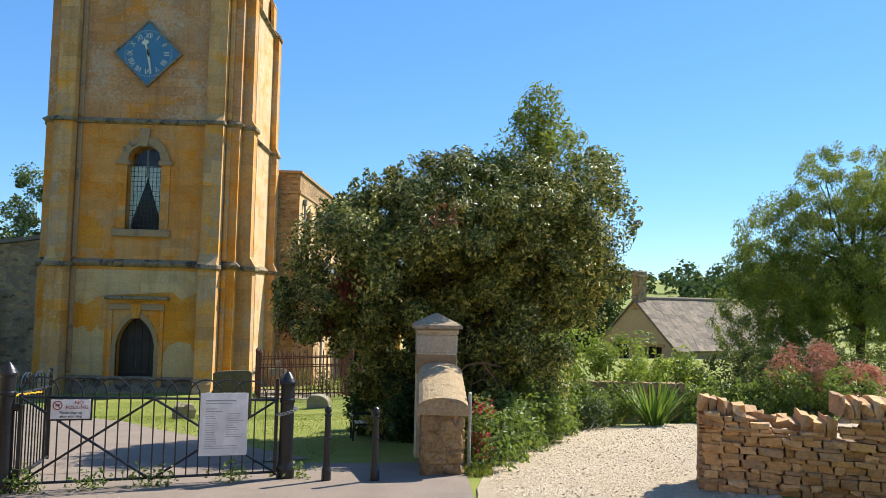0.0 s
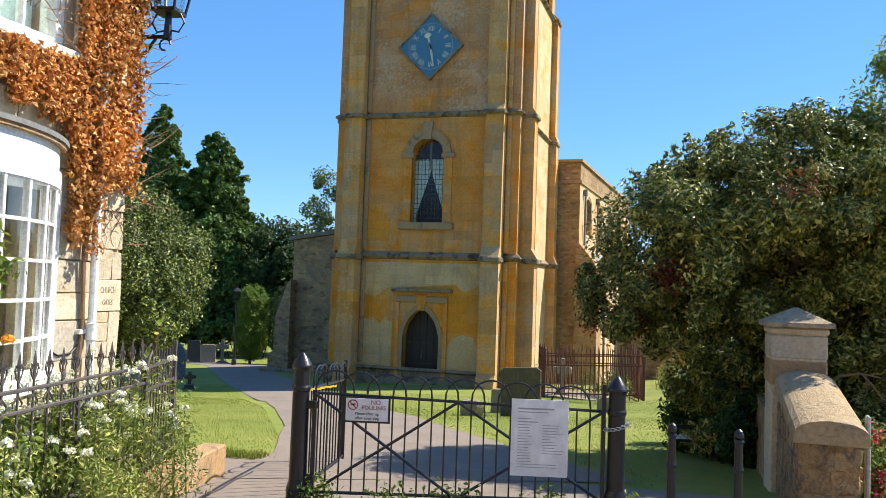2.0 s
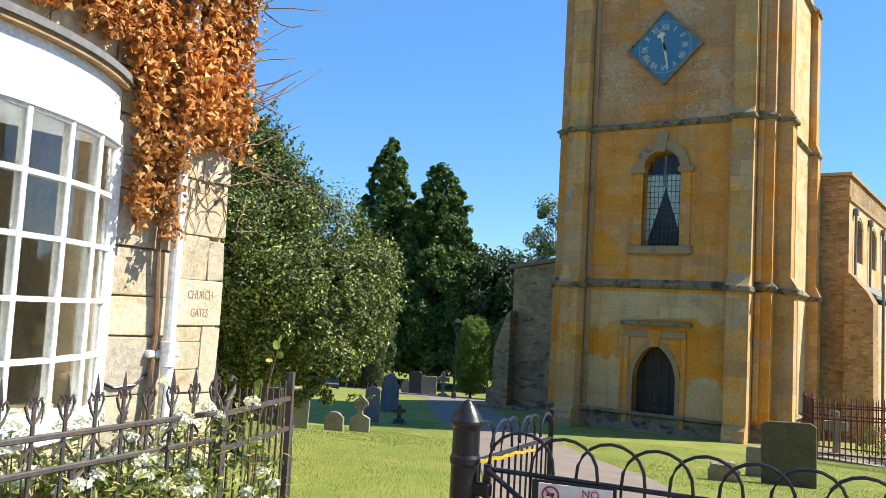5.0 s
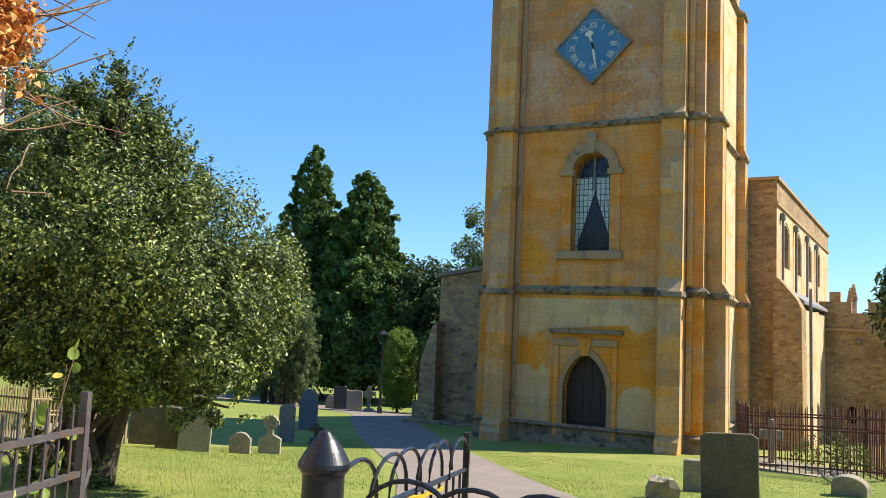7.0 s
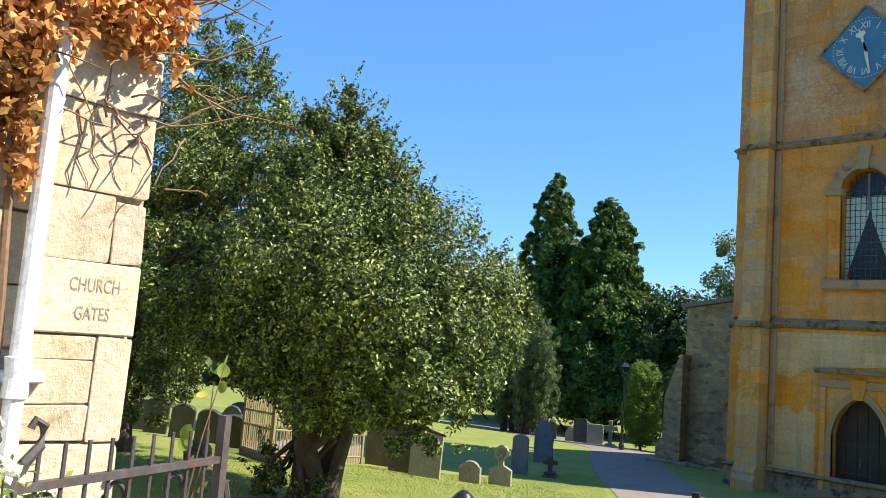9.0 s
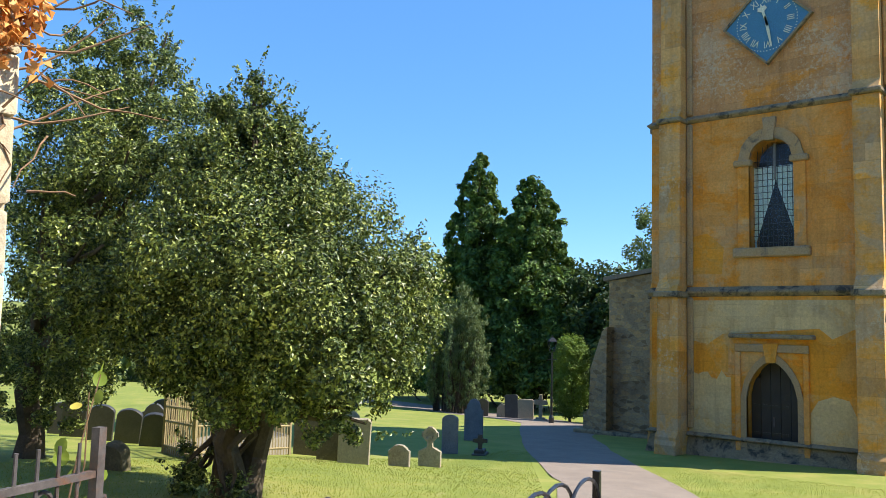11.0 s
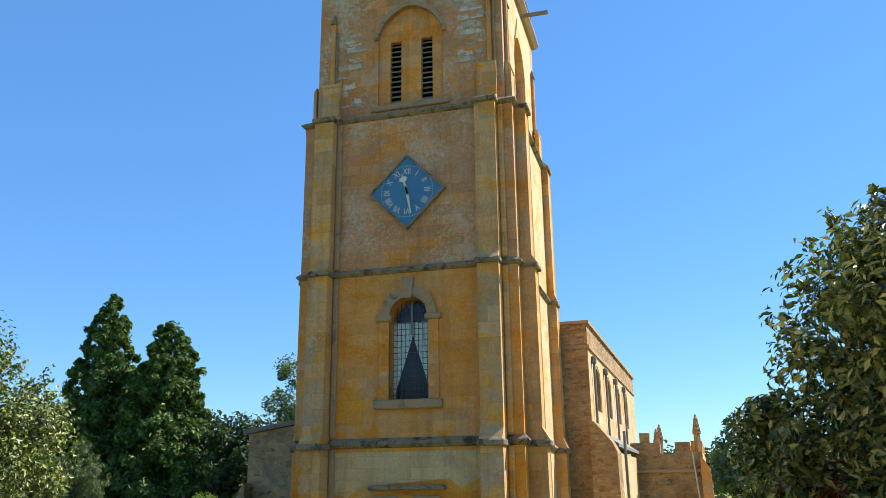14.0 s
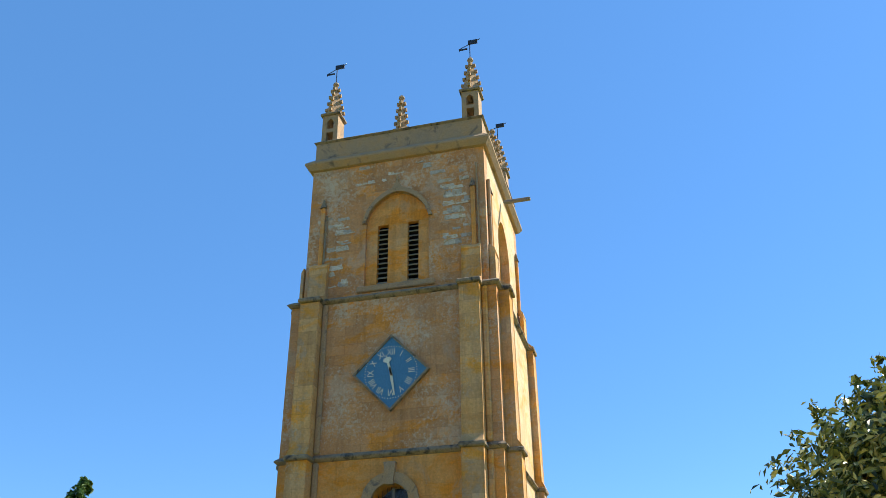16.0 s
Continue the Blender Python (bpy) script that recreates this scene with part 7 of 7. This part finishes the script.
rose = bushy("climbing_rose", "rose bush with white and apricot blooms before the bow window", [(-4.55, 4.6, 0.4, 0.3, 0.45, 0.35), (-4.5, 5.4, 0.3, 0.22, 0.45, 0.32), (-4.72, 6.2, 0.25, 0.2, 0.4, 0.3), (-4.5, 4.95, 1.45, 0.16, 0.3, 0.25)], 5200, 0.06, HERB, 92)
rz0 = gz(-4.55, 4.6)
rose_heads = [(-4.5 + 0.55, 5.2, 0.7), (-4.6, 5.5, 0.62), (-4.7, 5.8, 0.55), (-4.55, 5.05, 0.5), (-4.8, 6.1, 0.55), (-4.5, 4.7, 0.68)]
flower_heads(rose, [(x + 4.55, y - 4.6, z - rz0) for x, y, z in rose_heads[1:]], 0.05, PETAL, 16, "rose_bloom", 40, 0.045)
flower_heads(rose, [(-4.531 + 4.55, 5.387 - 4.6, 1.035 - rz0)], 0.035, ORANGE_PETAL, 17, "apricot_bloom", 46, 0.034)
cc = thing("corner_climber", "round-leaved climber with yellowing leaves at the cottage corner", "climbing plant", (-5.1, 7.42, gz(-5.1, 7.42)))
cz0 = gz(-5.1, 7.42)
ring_pts = [(0.0, -0.5), (0.28, -0.46), (0.46, -0.2), (0.46, 0.1), (0.3, 0.36), (0.0, 0.56), (-0.3, 0.36), (-0.46, 0.1), (-0.46, -0.2), (-0.28, -0.46)]
bm = bmesh.new()
rim = [bm.verts.new((x, y, 0.1 * abs(x) + 0.05 * y * y)) for x, y in ring_pts]
hub = bm.verts.new((0, 0, -0.08))
for a, b in zip(rim, rim[1:] + rim[:1]):
    bm.faces.new((hub, a, b))
round_leaf = finish(bm, "round_leaf")
round_leaf.materials.append(LIME)
for f in round_leaf.polygons:
    f.use_smooth = True
faded_leaf = round_leaf.copy()
faded_leaf.materials.clear()
faded_leaf.materials.append(leaf_mat("yellowing_leaf", ((0.55, 0.45, 0.08), (0.62, 0.52, 0.14)), 0.5, 0.3))
crnd = random.Random(31)
for k in range(7):
    base = Vector((crnd.uniform(-0.12, 0.05), crnd.uniform(-0.05, 0.06), 0))
    tip = base + Vector((crnd.uniform(0.0, 0.22), crnd.uniform(0.0, 0.1), crnd.uniform(0.6, 1.35)))
    pts = [base.lerp(tip, q / 5) + Vector((crnd.uniform(-0.04, 0.04), crnd.uniform(-0.03, 0.03), 0)) for q in range(6)]
    part("stem", tube(bmesh.new(), pts, [0.006, 0.005, 0.005, 0.004, 0.003, 0.002], 5), TWIG, cc)
    for q in range(1, 6):
        for w in range(2):
            lf = part("leaf", faded_leaf if crnd.random() < 0.18 else round_leaf, LIME, cc)
            sz = crnd.uniform(0.04, 0.062)
            lf.matrix_basis = Matrix.LocRotScale(pts[q] + Vector((crnd.uniform(-0.06, 0.08), crnd.uniform(-0.06, 0.04), crnd.uniform(-0.05, 0.05))), Euler((crnd.uniform(0.3, 1.5), crnd.uniform(-0.6, 0.6), crnd.uniform(-1.0, 1.4))), (sz, sz, sz))
fz = gz(0.0, 20.5)
bushy("yellow_flowers", "clump of yellow daisies by the tomb rails", [(0.0, 20.5, fz + 0.5, 0.35, 0.3, 0.35)], 900, 0.07, HERB, 94, "flowers", extra=[("flower", [(0.0, 20.4, fz + 0.8, 0.35, 0.3, 0.2), (-0.4, 20.5, fz + 0.35, 0.2, 0.2, 0.12)], 420, 0.06, YELLOW_PETAL, "bright yellow flowers")])


# ---- graves ----
def headstone(x, y, w, h, shape, material, label, lean=0.0, rz=0.0, t=0.12, group="headstones in the churchyard"):
    e = thing("headstone", label, "headstone", (x, y, gz(x, y)), rz, group)
    e.matrix_basis = e.matrix_basis @ pose(0, 0, 0, lean, lean * 0.5)
    a = w / 2
    if shape == "round":
        pts = [(-a, -0.2)] + [(-a * math.cos(math.pi * k / 12), h - a * 0.6 + a * 0.6 * math.sin(math.pi * k / 12)) for k in range(13)] + [(a, -0.2)]
    elif shape == "flat":
        pts = [(-a, -0.2), (-a * 1.02, h * 0.95), (-a * 0.8, h), (a * 0.8, h * 1.01), (a * 1.02, h * 0.95), (a, -0.2)]
    elif shape == "shoulder":
        pts = [(-a, -0.2), (-a, h * 0.72), (-a * 0.75, h * 0.74), (-a * 0.7, h * 0.85), (-a * 0.4, h * 0.96), (0, h), (a * 0.4, h * 0.96), (a * 0.7, h * 0.85), (a * 0.75, h * 0.74), (a, h * 0.72), (a, -0.2)]
    elif shape == "cross":
        pts = [(-a * 0.28, 0.1), (-a * 0.24, h * 0.6), (-a, h * 0.6), (-a, h * 0.78), (-a * 0.24, h * 0.78), (-a * 0.24, h), (a * 0.24, h), (a * 0.24, h * 0.78), (a, h * 0.78), (a, h * 0.6), (a * 0.24, h * 0.6), (a * 0.28, 0.1)]
    else:
        pts = [(-a, -0.2), (-a, h * 0.5), (-a * 0.5, h * 0.6), (-a * 0.2, h * 0.62), (-a * 0.22, h), (a * 0.22, h), (a * 0.2, h * 0.62), (a * 0.5, h * 0.6), (a, h * 0.5), (a, -0.2)]
    bm = prism(pts, "y", -t / 2, t / 2)
    bmesh.ops.bevel(bm, geom=[ed for ed in bm.edges if abs(ed.verts[0].co.y - ed.verts[1].co.y) < 1e-6], offset=0.012, segments=1, affect="EDGES")
    part("slab", bm, material, e)
    if shape == "cross":
        part("plinth", boxed(-a * 0.7, a * 0.7, -0.22, 0.22, -0.2, 0.14, bevel=0.02), material, e)
        part("plinth_step", boxed(-a * 1.0, a * 1.0, -0.3, 0.3, -0.25, 0.05, bevel=0.02), material, e)
    if shape == "celtic":
        rr = w * 0.32
        circ = lambda q: [(q * math.cos(6.2832 * k / 16), h + 0.02 + q * math.sin(6.2832 * k / 16)) for k in range(17)]
        part("wheel", ring(circ(rr * 0.62), circ(rr), "y", -t / 2, t / 2), material, e)
        part("cross_arm", boxed(-rr * 1.15, rr * 1.15, -t * 0.4, t * 0.4, h - 0.025, h + 0.065), material, e)
        part("cross_stem", boxed(-0.045, 0.045, -t * 0.38, t * 0.38, h - 0.1, h + rr * 1.2), material, e)
    return e


headstone(-4.15, 18.6, 0.84, 1.03, "flat", GRAVE_DARK, "broad dark mossy headstone with a flat top", -3, 8, 0.14)
headstone(-5.0, 20.4, 0.46, 0.55, "flat", GRAVE_STONE, "small grey square headstone beside the broad one", 2, 12)
headstone(-2.6, 21.7, 0.6, 0.36, "round", GRAVE_STONE, "low rounded footstone near the tomb railing", 8, -15, 0.2)
headstone(-13.75, 17.05, 0.6, 0.85, "flat", GRAVE_STONE, "pale-edged old headstone on the lawn", 4, 40, 0.16)
headstone(-13.3, 17.85, 0.42, 0.42, "shoulder", GRAVE_STONE, "small pointed grey headstone on the lawn", 0, 30)
headstone(-13.3, 18.75, 0.46, 0.62, "celtic", GRAVE_STONE, "headstone carrying a small wheel cross", 0, 30)
headstone(-15.4, 21.9, 0.4, 0.95, "round", GRAVE_BLUE, "narrow dark headstone in the tower's shade", 0, 30)
headstone(-17.25, 25.2, 0.55, 1.22, "shoulder", GRAVE_BLUE, "tall blue-grey slate headstone in shade", 0, 30)
headstone(-14.8, 22.35, 0.36, 0.5, "cross", GRAVE_BLACK, "small dark cross on the grass", 0, 30)
headstone(-17.6, 25.6, 0.5, 0.75, "round", GRAVE_BLUE, "short headstone beside the slate one", 0, 30)
headstone(-28.6, 43.0, 0.72, 1.25, "flat", GRAVE_BLACK, "leaning black headstone by the far path", -5, 30)
headstone(-27.8, 43.2, 0.85, 1.05, "flat", GRAVE_STONE, "broad grey headstone by the far path", 0, 30)
headstone(-26.85, 43.2, 0.7, 1.35, "cross", GRAVE_STONE, "stone cross on a stepped plinth", 0, 30)
headstone(-30.2, 42.5, 0.6, 0.95, "round", GRAVE_BLACK, "dark headstone under the cypress", 4, 30)
headstone(-29.2, 42.9, 0.55, 0.75, "shoulder", GRAVE_STONE, "small grey headstone under the cypress", 4, 30)
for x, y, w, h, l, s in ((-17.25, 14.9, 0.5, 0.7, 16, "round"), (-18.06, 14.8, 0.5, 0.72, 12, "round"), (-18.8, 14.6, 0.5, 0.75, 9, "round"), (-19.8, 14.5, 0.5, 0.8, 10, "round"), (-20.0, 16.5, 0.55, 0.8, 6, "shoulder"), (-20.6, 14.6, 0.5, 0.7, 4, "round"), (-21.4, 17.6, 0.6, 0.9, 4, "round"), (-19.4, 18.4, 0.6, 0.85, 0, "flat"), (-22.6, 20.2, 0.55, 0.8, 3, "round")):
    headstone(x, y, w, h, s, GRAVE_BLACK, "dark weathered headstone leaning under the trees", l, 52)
headstone(-13.6, 12.2, 0.4, 0.42, "round", GRAVE_DARK, "small mossy footstone in the grass", 18, 20, 0.2)
# these two slates take the dark mossy colour in place of tree shade
headstone(-15.6, 17.5, 0.6, 1.0, "round", GRAVE_DARK, "slate headstone half hidden by the tree, darkened for shade", 0, 35)
headstone(-14.4, 17.0, 0.45, 0.8, "flat", GRAVE_DARK, "slate headstone behind the low branches, darkened for shade", 0, 35)
headstone(-18.6, 21.5, 0.7, 0.9, "shoulder", GRAVE_STONE, "pale headstone beyond the low branches", 0, 35)
headstone(-20.4, 22.4, 0.7, 0.7, "round", GRAVE_STONE, "pale low headstone on the far lawn", 0, 35)
headstone(0.2, 33.5, 0.82, 0.85, "round", GRAVE_STONE, "rounded grey headstone on the sunny bank", 0, 0)
headstone(1.35, 30.6, 0.8, 0.8, "round", GRAVE_STONE, "rounded grey headstone near the bank's edge", 0, 0)
headstone(2.3, 33.6, 0.6, 0.8, "shoulder", GRAVE_STONE, "pale headstone in front of the yews", 0, 0)
headstone(-0.9, 35.0, 0.55, 0.35, "flat", GRAVE_STONE, "low square grave marker", 0, 0, 0.4)
cv = thing("carved_stone", "broken lump of carved pale stone on the lawn", "carved stone", (-4.95, 17.6, gz(-4.95, 17.6)), 20)
bm = boxed(-0.22, 0.22, -0.15, 0.15, -0.1, 0.30)
bmesh.ops.subdivide_edges(bm, edges=bm.edges[:], cuts=3, use_grid_fill=True)
for v in bm.verts:
    v.co += noise.noise_vector(v.co * 6) * 0.07
    if v.co.z > 0.2:
        v.co.x *= 0.75
part("lump", bm, GRAVE_STONE, cv)


def tomb_rail(name, label, a, b, c, h, material, gap=0.13, seed=1):
    """Iron railing round a grave: corner a, front corner b, back corner c; fourth corner closes it."""
    a, b, c = Vector(a), Vector(b), Vector(c)
    d = b + c - a
    e = thing(name, label, "railing", (a.x, a.y, gz(a.x, a.y)))
    rnd = random.Random(seed)
    z0 = gz(a.x, a.y)
    for p, q in ((a, b), (b, d), (d, c), (c, a)):
        n = max(3, int((q - p).length / gap))
        ends = [(p.x - a.x, p.y - a.y, gz(p.x, p.y) - z0), (q.x - a.x, q.y - a.y, gz(q.x, q.y) - z0)]
        for zr in (h - 0.16, h - 0.42, 0.14):
            part("rail", tube(bmesh.new(), [(x, y, z + zr) for x, y, z in ends], 0.02, 6), material, e)
        for i in range(1, n):
            f = i / n
            x, y, z = [ends[0][j] + (ends[1][j] - ends[0][j]) * f for j in range(3)]
            k = 0.12 if i % 6 == 0 else 0.0
            part("bar", tube(bmesh.new(), [(x, y, z), (x + rnd.uniform(-0.008, 0.008), y, z + h - 0.03 + k), (x, y, z + h + 0.06 + k)], [0.015, 0.015, 0.002], 5), material, e)
        x, y, z = ends[0]
        part("corner_post", tube(bmesh.new(), [(x, y, z - 0.1), (x, y, z + h), (x, y, z + h + 0.03), (x, y, z + h + 0.14)], [0.045, 0.045, 0.06, 0.01], 6), material, e)
    part("kerb", prism([(0, 0), (b.x - a.x, b.y - a.y), (d.x - a.x, d.y - a.y), (c.x - a.x, c.y - a.y)], "z", -0.3, 0.07), GRAVE_STONE, e, "pale stone kerb under the rails")
    return e


tomb_rail("tomb_railing", "rust-brown iron railing round a grave plot", (-4.74, 24.7), (-1.95, 24.0), (-5.2, 26.5), 1.34, RUST_IRON, 0.125, 3)
tomb_rail("tomb_railing", "dark iron railing round a grave by the shrub", (0.25, 20.2), (2.5, 19.8), (0.55, 22.2), 1.05, GREY_IRON, 0.14, 4)
# sunlight on these bars is put into their pale iron colour
tomb_rail("tomb_railing", "iron railing round a grave, coloured pale as lit by the sun", (-14.4, 14.0), (-15.6, 17.0), (-16.0, 14.4), 1.0, surface("sunlit_iron", ((0.22, 0.17, 0.08), (0.32, 0.25, 0.13)), 5, 40, 0.85, 0.3), 0.11, 5)
headstone(-4.3, 25.2, 0.5, 1.1, "cross", GRAVE_STONE, "stone cross inside the tomb railing", 0, 5)
bushy("tomb_brambles", "dry brown and green brambles inside the tomb railing", [(-3.2, 25.4, -1.1, 0.7, 0.5, 0.35), (-2.6, 25.0, -1.2, 0.5, 0.5, 0.3)], 1300, 0.07, HEDGE, 95, "weeds")
bushy("rank_grass", "long dry grass on the bank beside the chapel", [(-1.2, 28.5, -1.3, 0.5, 2.5, 0.15), (-1.4, 33.5, -1.5, 0.4, 2.5, 0.25)], 2500, 0.16, STRAW, 96, "grass", 0.15, stem=False)

# path lamp
pl = thing("street_lamp", "slim black lamp post with a glazed lantern", "lamp post", (-24.3, 40.3, gz(-24.3, 40.3)))
H = 1.0 - gz(-24.3, 40.3)
part("post", turned([(0.13, -0.2), (0.13, 0.25), (0.07, 0.4), (0.06, 1.2), (0.045, 1.25), (0.04, H - 0.75), (0.06, H - 0.72)], 10), BLACK_IRON, pl)
part("ladder_bar", tube(bmesh.new(), [(-0.28, 0, H - 1.1), (0.28, 0, H - 1.1)], 0.018, 6), BLACK_IRON, pl)
part("lantern", tube(bmesh.new(), [(0, 0, H - 0.7), (0, 0, H - 0.22)], [0.13, 0.27], 4), glass, pl)
bm = turned([(0.3, H - 0.22), (0.14, H - 0.06), (0.05, H - 0.02), (0.02, H + 0.1)], 4)
for sx in (0, 1, 2, 3):
    a = 1.5708 * sx
    tube(bm, [(0.13 * math.cos(a), 0.13 * math.sin(a), H - 0.72), (0.28 * math.cos(a), 0.28 * math.sin(a), H - 0.2)], 0.015, 5)
part("lantern_frame", bm, BLACK_IRON, pl)

# leaning pole by the chapel
pole = thing("leaning_pole", "thin grey pole leaning by the chapel", "pole", (-1.55, 41.5, gz(-1.55, 41.5)))
part("shaft", tube(bmesh.new(), [(0, 0, 0), (-0.35, 0.1, 5.0)], [0.04, 0.03], 8), STEEL, pole)

# ---- cottage beyond the garden, and the wooded hill ----
ct = thing("garden_cottage", "low stone cottage with stone-slate roof and chimney", "house", (9.0, 34.0, 0), 30)
cg = gz(10, 35) - 0.8
part("gable_wall", pierced([(-2.15, cg), (2.15, cg), (2.15, -0.25), (0, 1.62), (-2.15, -0.25)], [[(-1.5, -0.9), (-0.6, -0.9), (-0.6, -0.25), (-1.5, -0.25)], [(0.35, -0.95), (1.3, -0.95), (1.3, -0.25), (0.35, -0.25)]], "x", 0, 0.4), CABIN_WALL, ct)
for q in ((-1.5, -0.6), (0.35, 1.3)):
    part("window_dark", boxed(0.2, 0.25, q[0], q[1], -0.95, -0.25), DARK_ROOM, ct)
    part("lintel", boxed(-0.06, 0.1, q[0] - 0.15, q[1] + 0.15, -0.25, -0.12, bevel=0.01), TRIM_STONE, ct)
    part("window_frame", boxed(0.1, 0.16, (q[0] + q[1]) / 2 - 0.03, (q[0] + q[1]) / 2 + 0.03, -0.95, -0.25), TRIM_STONE, ct)
part("front_wall", boxed(0.4, 9, -2.15, -1.75, cg, -0.25), CABIN_WALL, ct)
part("back_wall", boxed(0.4, 9, 1.75, 2.15, cg, -0.25), CABIN_WALL, ct)
part("far_gable", prism([(-2.15, cg), (2.15, cg), (2.15, -0.25), (0, 1.62), (-2.15, -0.25)], "x", 9, 9.4), CABIN_WALL, ct)
part("chimney", boxed(-0.02, 0.46, -0.22, 0.22, 1.2, 2.85, bevel=0.03), PIER_STONE, ct)
part("chimney_cap", boxed(-0.07, 0.51, -0.27, 0.27, 2.55, 2.66, bevel=0.02), PIER_STONE, ct)
part("ridge", boxed(-0.1, 9.5, -0.12, 0.12, 1.66, 1.8, bevel=0.04), SLATE_ROOF, ct)
for s in (-1, 1):
    roof = part("roof_slope", prism([(s * 0.0, 1.6), (s * 2.35, -0.42), (s * 2.35, -0.36), (0, 1.68)], "x", -0.12, 9.5), SLATE_ROOF, ct)
    if s < 0:
        rnd = random.Random(6)
        for r in range(13):
            f0 = r / 13
            w0 = 0.42 - 0.018 * r if r < 10 else 0.25
            x = -0.14
            k = 0
            while x < 7.2 and k < 22:
                w = rnd.uniform(0.24, 0.46)
                bm = bmesh.new()
                yy, zz = -2.42 + 2.35 * f0, -0.40 + 2.02 * f0
                box(bm, x, x + w - 0.01, 0, 0.30, 0, 0.025 + rnd.uniform(0, 0.012), pose(0, yy, zz + 0.03, 40.7))
                part("slate", bm, SLATE_ROOF, roof)
                x += w
                k += 1

hw = thing("hill_wood", "distant wooded hillside in summer leaf", "wood", (0, 0, 0), 0, "", "stuff")
rnd = random.Random(77)
blobs = []
for k in range(170):
    a, d = rnd.uniform(-12, 62), rnd.uniform(170, 520)
    x, y = d * math.sin(radians(a)), d * math.cos(radians(a))
    r = rnd.uniform(5, 10)
    blobs.append((x, y, gz(x, y) + r * 0.5, r, r, r * 0.85))
foliage("canopy", blobs, 42000, 2.2, FAR_LEAF, hw, 78, 0.7, 14, 0.8, 0.15, 0.4)
tagged(hw, "", "", "", "stuff")
fw = thing("field_trees", "far belt of trees behind the churchyard", "wood", (0, 0, 0), 0, "", "stuff")
blobs = []
for k in range(60):
    a, d = rnd.uniform(-80, -12), rnd.uniform(80, 120)
    x, y = d * math.sin(radians(a)), d * math.cos(radians(a))
    r = rnd.uniform(3, 5)
    blobs.append((x, y, gz(x, y) + r * 0.7, r, r, r))
foliage("canopy", blobs, 16000, 1.0, FAR_LEAF, fw, 79, 0.7, 14, 0.8, 0.15, 0.4)


# plain unseen cottages, added to close the street behind and block bright sky
for x0, x1, hh, dd in ((-26, -9, 5.6, 0.0), (-8.6, 5, 6.4, -0.8), (5.4, 24, 5.4, 0.3)):
    ch = thing("unseen_cottage", "unseen plain cottage added to keep bright sky off the tower window", "house", (0, -15 + dd, gz(0, -15)), 0, "cottages across the street")
    part("wall", boxed(x0, x1, -6, 0, -2.0, hh), RUBBLE, ch)
    part("roof", prism([(0.3, hh - 0.05), (0.3, hh + 0.1), (-3.0, hh + 2.9), (-6.3, hh + 0.1), (-6.3, hh - 0.05), (-3.0, hh + 2.7)], "x", x0 - 0.1, x1 + 0.1), SLATE_ROOF, ch)

# ---- small stuff: grass blades, loose gravel ----
def scatter(name, label, category, rows, count, seed, size, aspect, material, up=True, dz=0.02):
    """Blades or chips over stretches of the plan given as (x0, x1, y0, y1)."""
    rng = np.random.default_rng(seed)
    R = np.array(rows, float)
    w = (R[:, 1] - R[:, 0]) * (R[:, 3] - R[:, 2])
    k = rng.choice(len(R), count, p=w / w.sum())
    x = R[k, 0] + (R[k, 1] - R[k, 0]) * rng.random(count)
    y = R[k, 2] + (R[k, 3] - R[k, 2]) * rng.random(count)
    if up:
        off = np.interp(y, [8.6, 10.4, 13.2, 16.6, 19.9, 23.0, 27.2], [-2.9, -3.8, -5.5, -7.6, -9.9, -12.2, -15.5])
        keep = np.abs(x - off) > 1.55
        x, y = x[keep], y[keep]
        count = len(x)
    z = np.array([gz(a, b) for a, b in zip(x, y)]) + dz
    n = rng.normal(size=(count, 3)) * (1, 1, 0.15) if up else np.tile((0, 0, 1.0), (count, 1))
    me = leaves(np.stack([x, y, z], 1), n, size, aspect, rng, spread=0.25, drop=-2.5 if up else 0.0, fold=0.1 if up else 0.12)
    me.materials.append(material)
    return tagged(new(name, me), label, category, "", "stuff")


TURF = leaf_mat("grass_blade", ((0.13, 0.17, 0.02), (0.18, 0.215, 0.028), (0.24, 0.24, 0.045), (0.32, 0.29, 0.09)), 0.7, 0.3)
scatter("grass_blades", "short mown grass blades on the near lawn", "grass", [(-15, -1.0, 9.2, 24)], 100000, 201, 0.03, 0.22, TURF, True, 0.006)
scatter("grass_tufts", "longer grass along the path edge and kerb", "grass", [(-7.0, -4.9, 9.0, 9.25), (0.5, 0.75, 7.8, 9.5)], 2500, 202, 0.1, 0.12, TURF, True, 0.04)
CHIP = surface("gravel_chip", ((0.58, 0.47, 0.33), (0.68, 0.57, 0.43)), 2.0, 70, 0.95, 0.4, 0.01, island=0.25)
scatter("gravel_chips", "loose pale gravel chips on the drive", "gravel", [(0.7, 2.7, 6.4, 8.5), (1.2, 5.5, 8.5, 12), (2.6, 6.5, 12, 14)], 9000, 203, 0.028, 0.8, CHIP, False, 0.019)
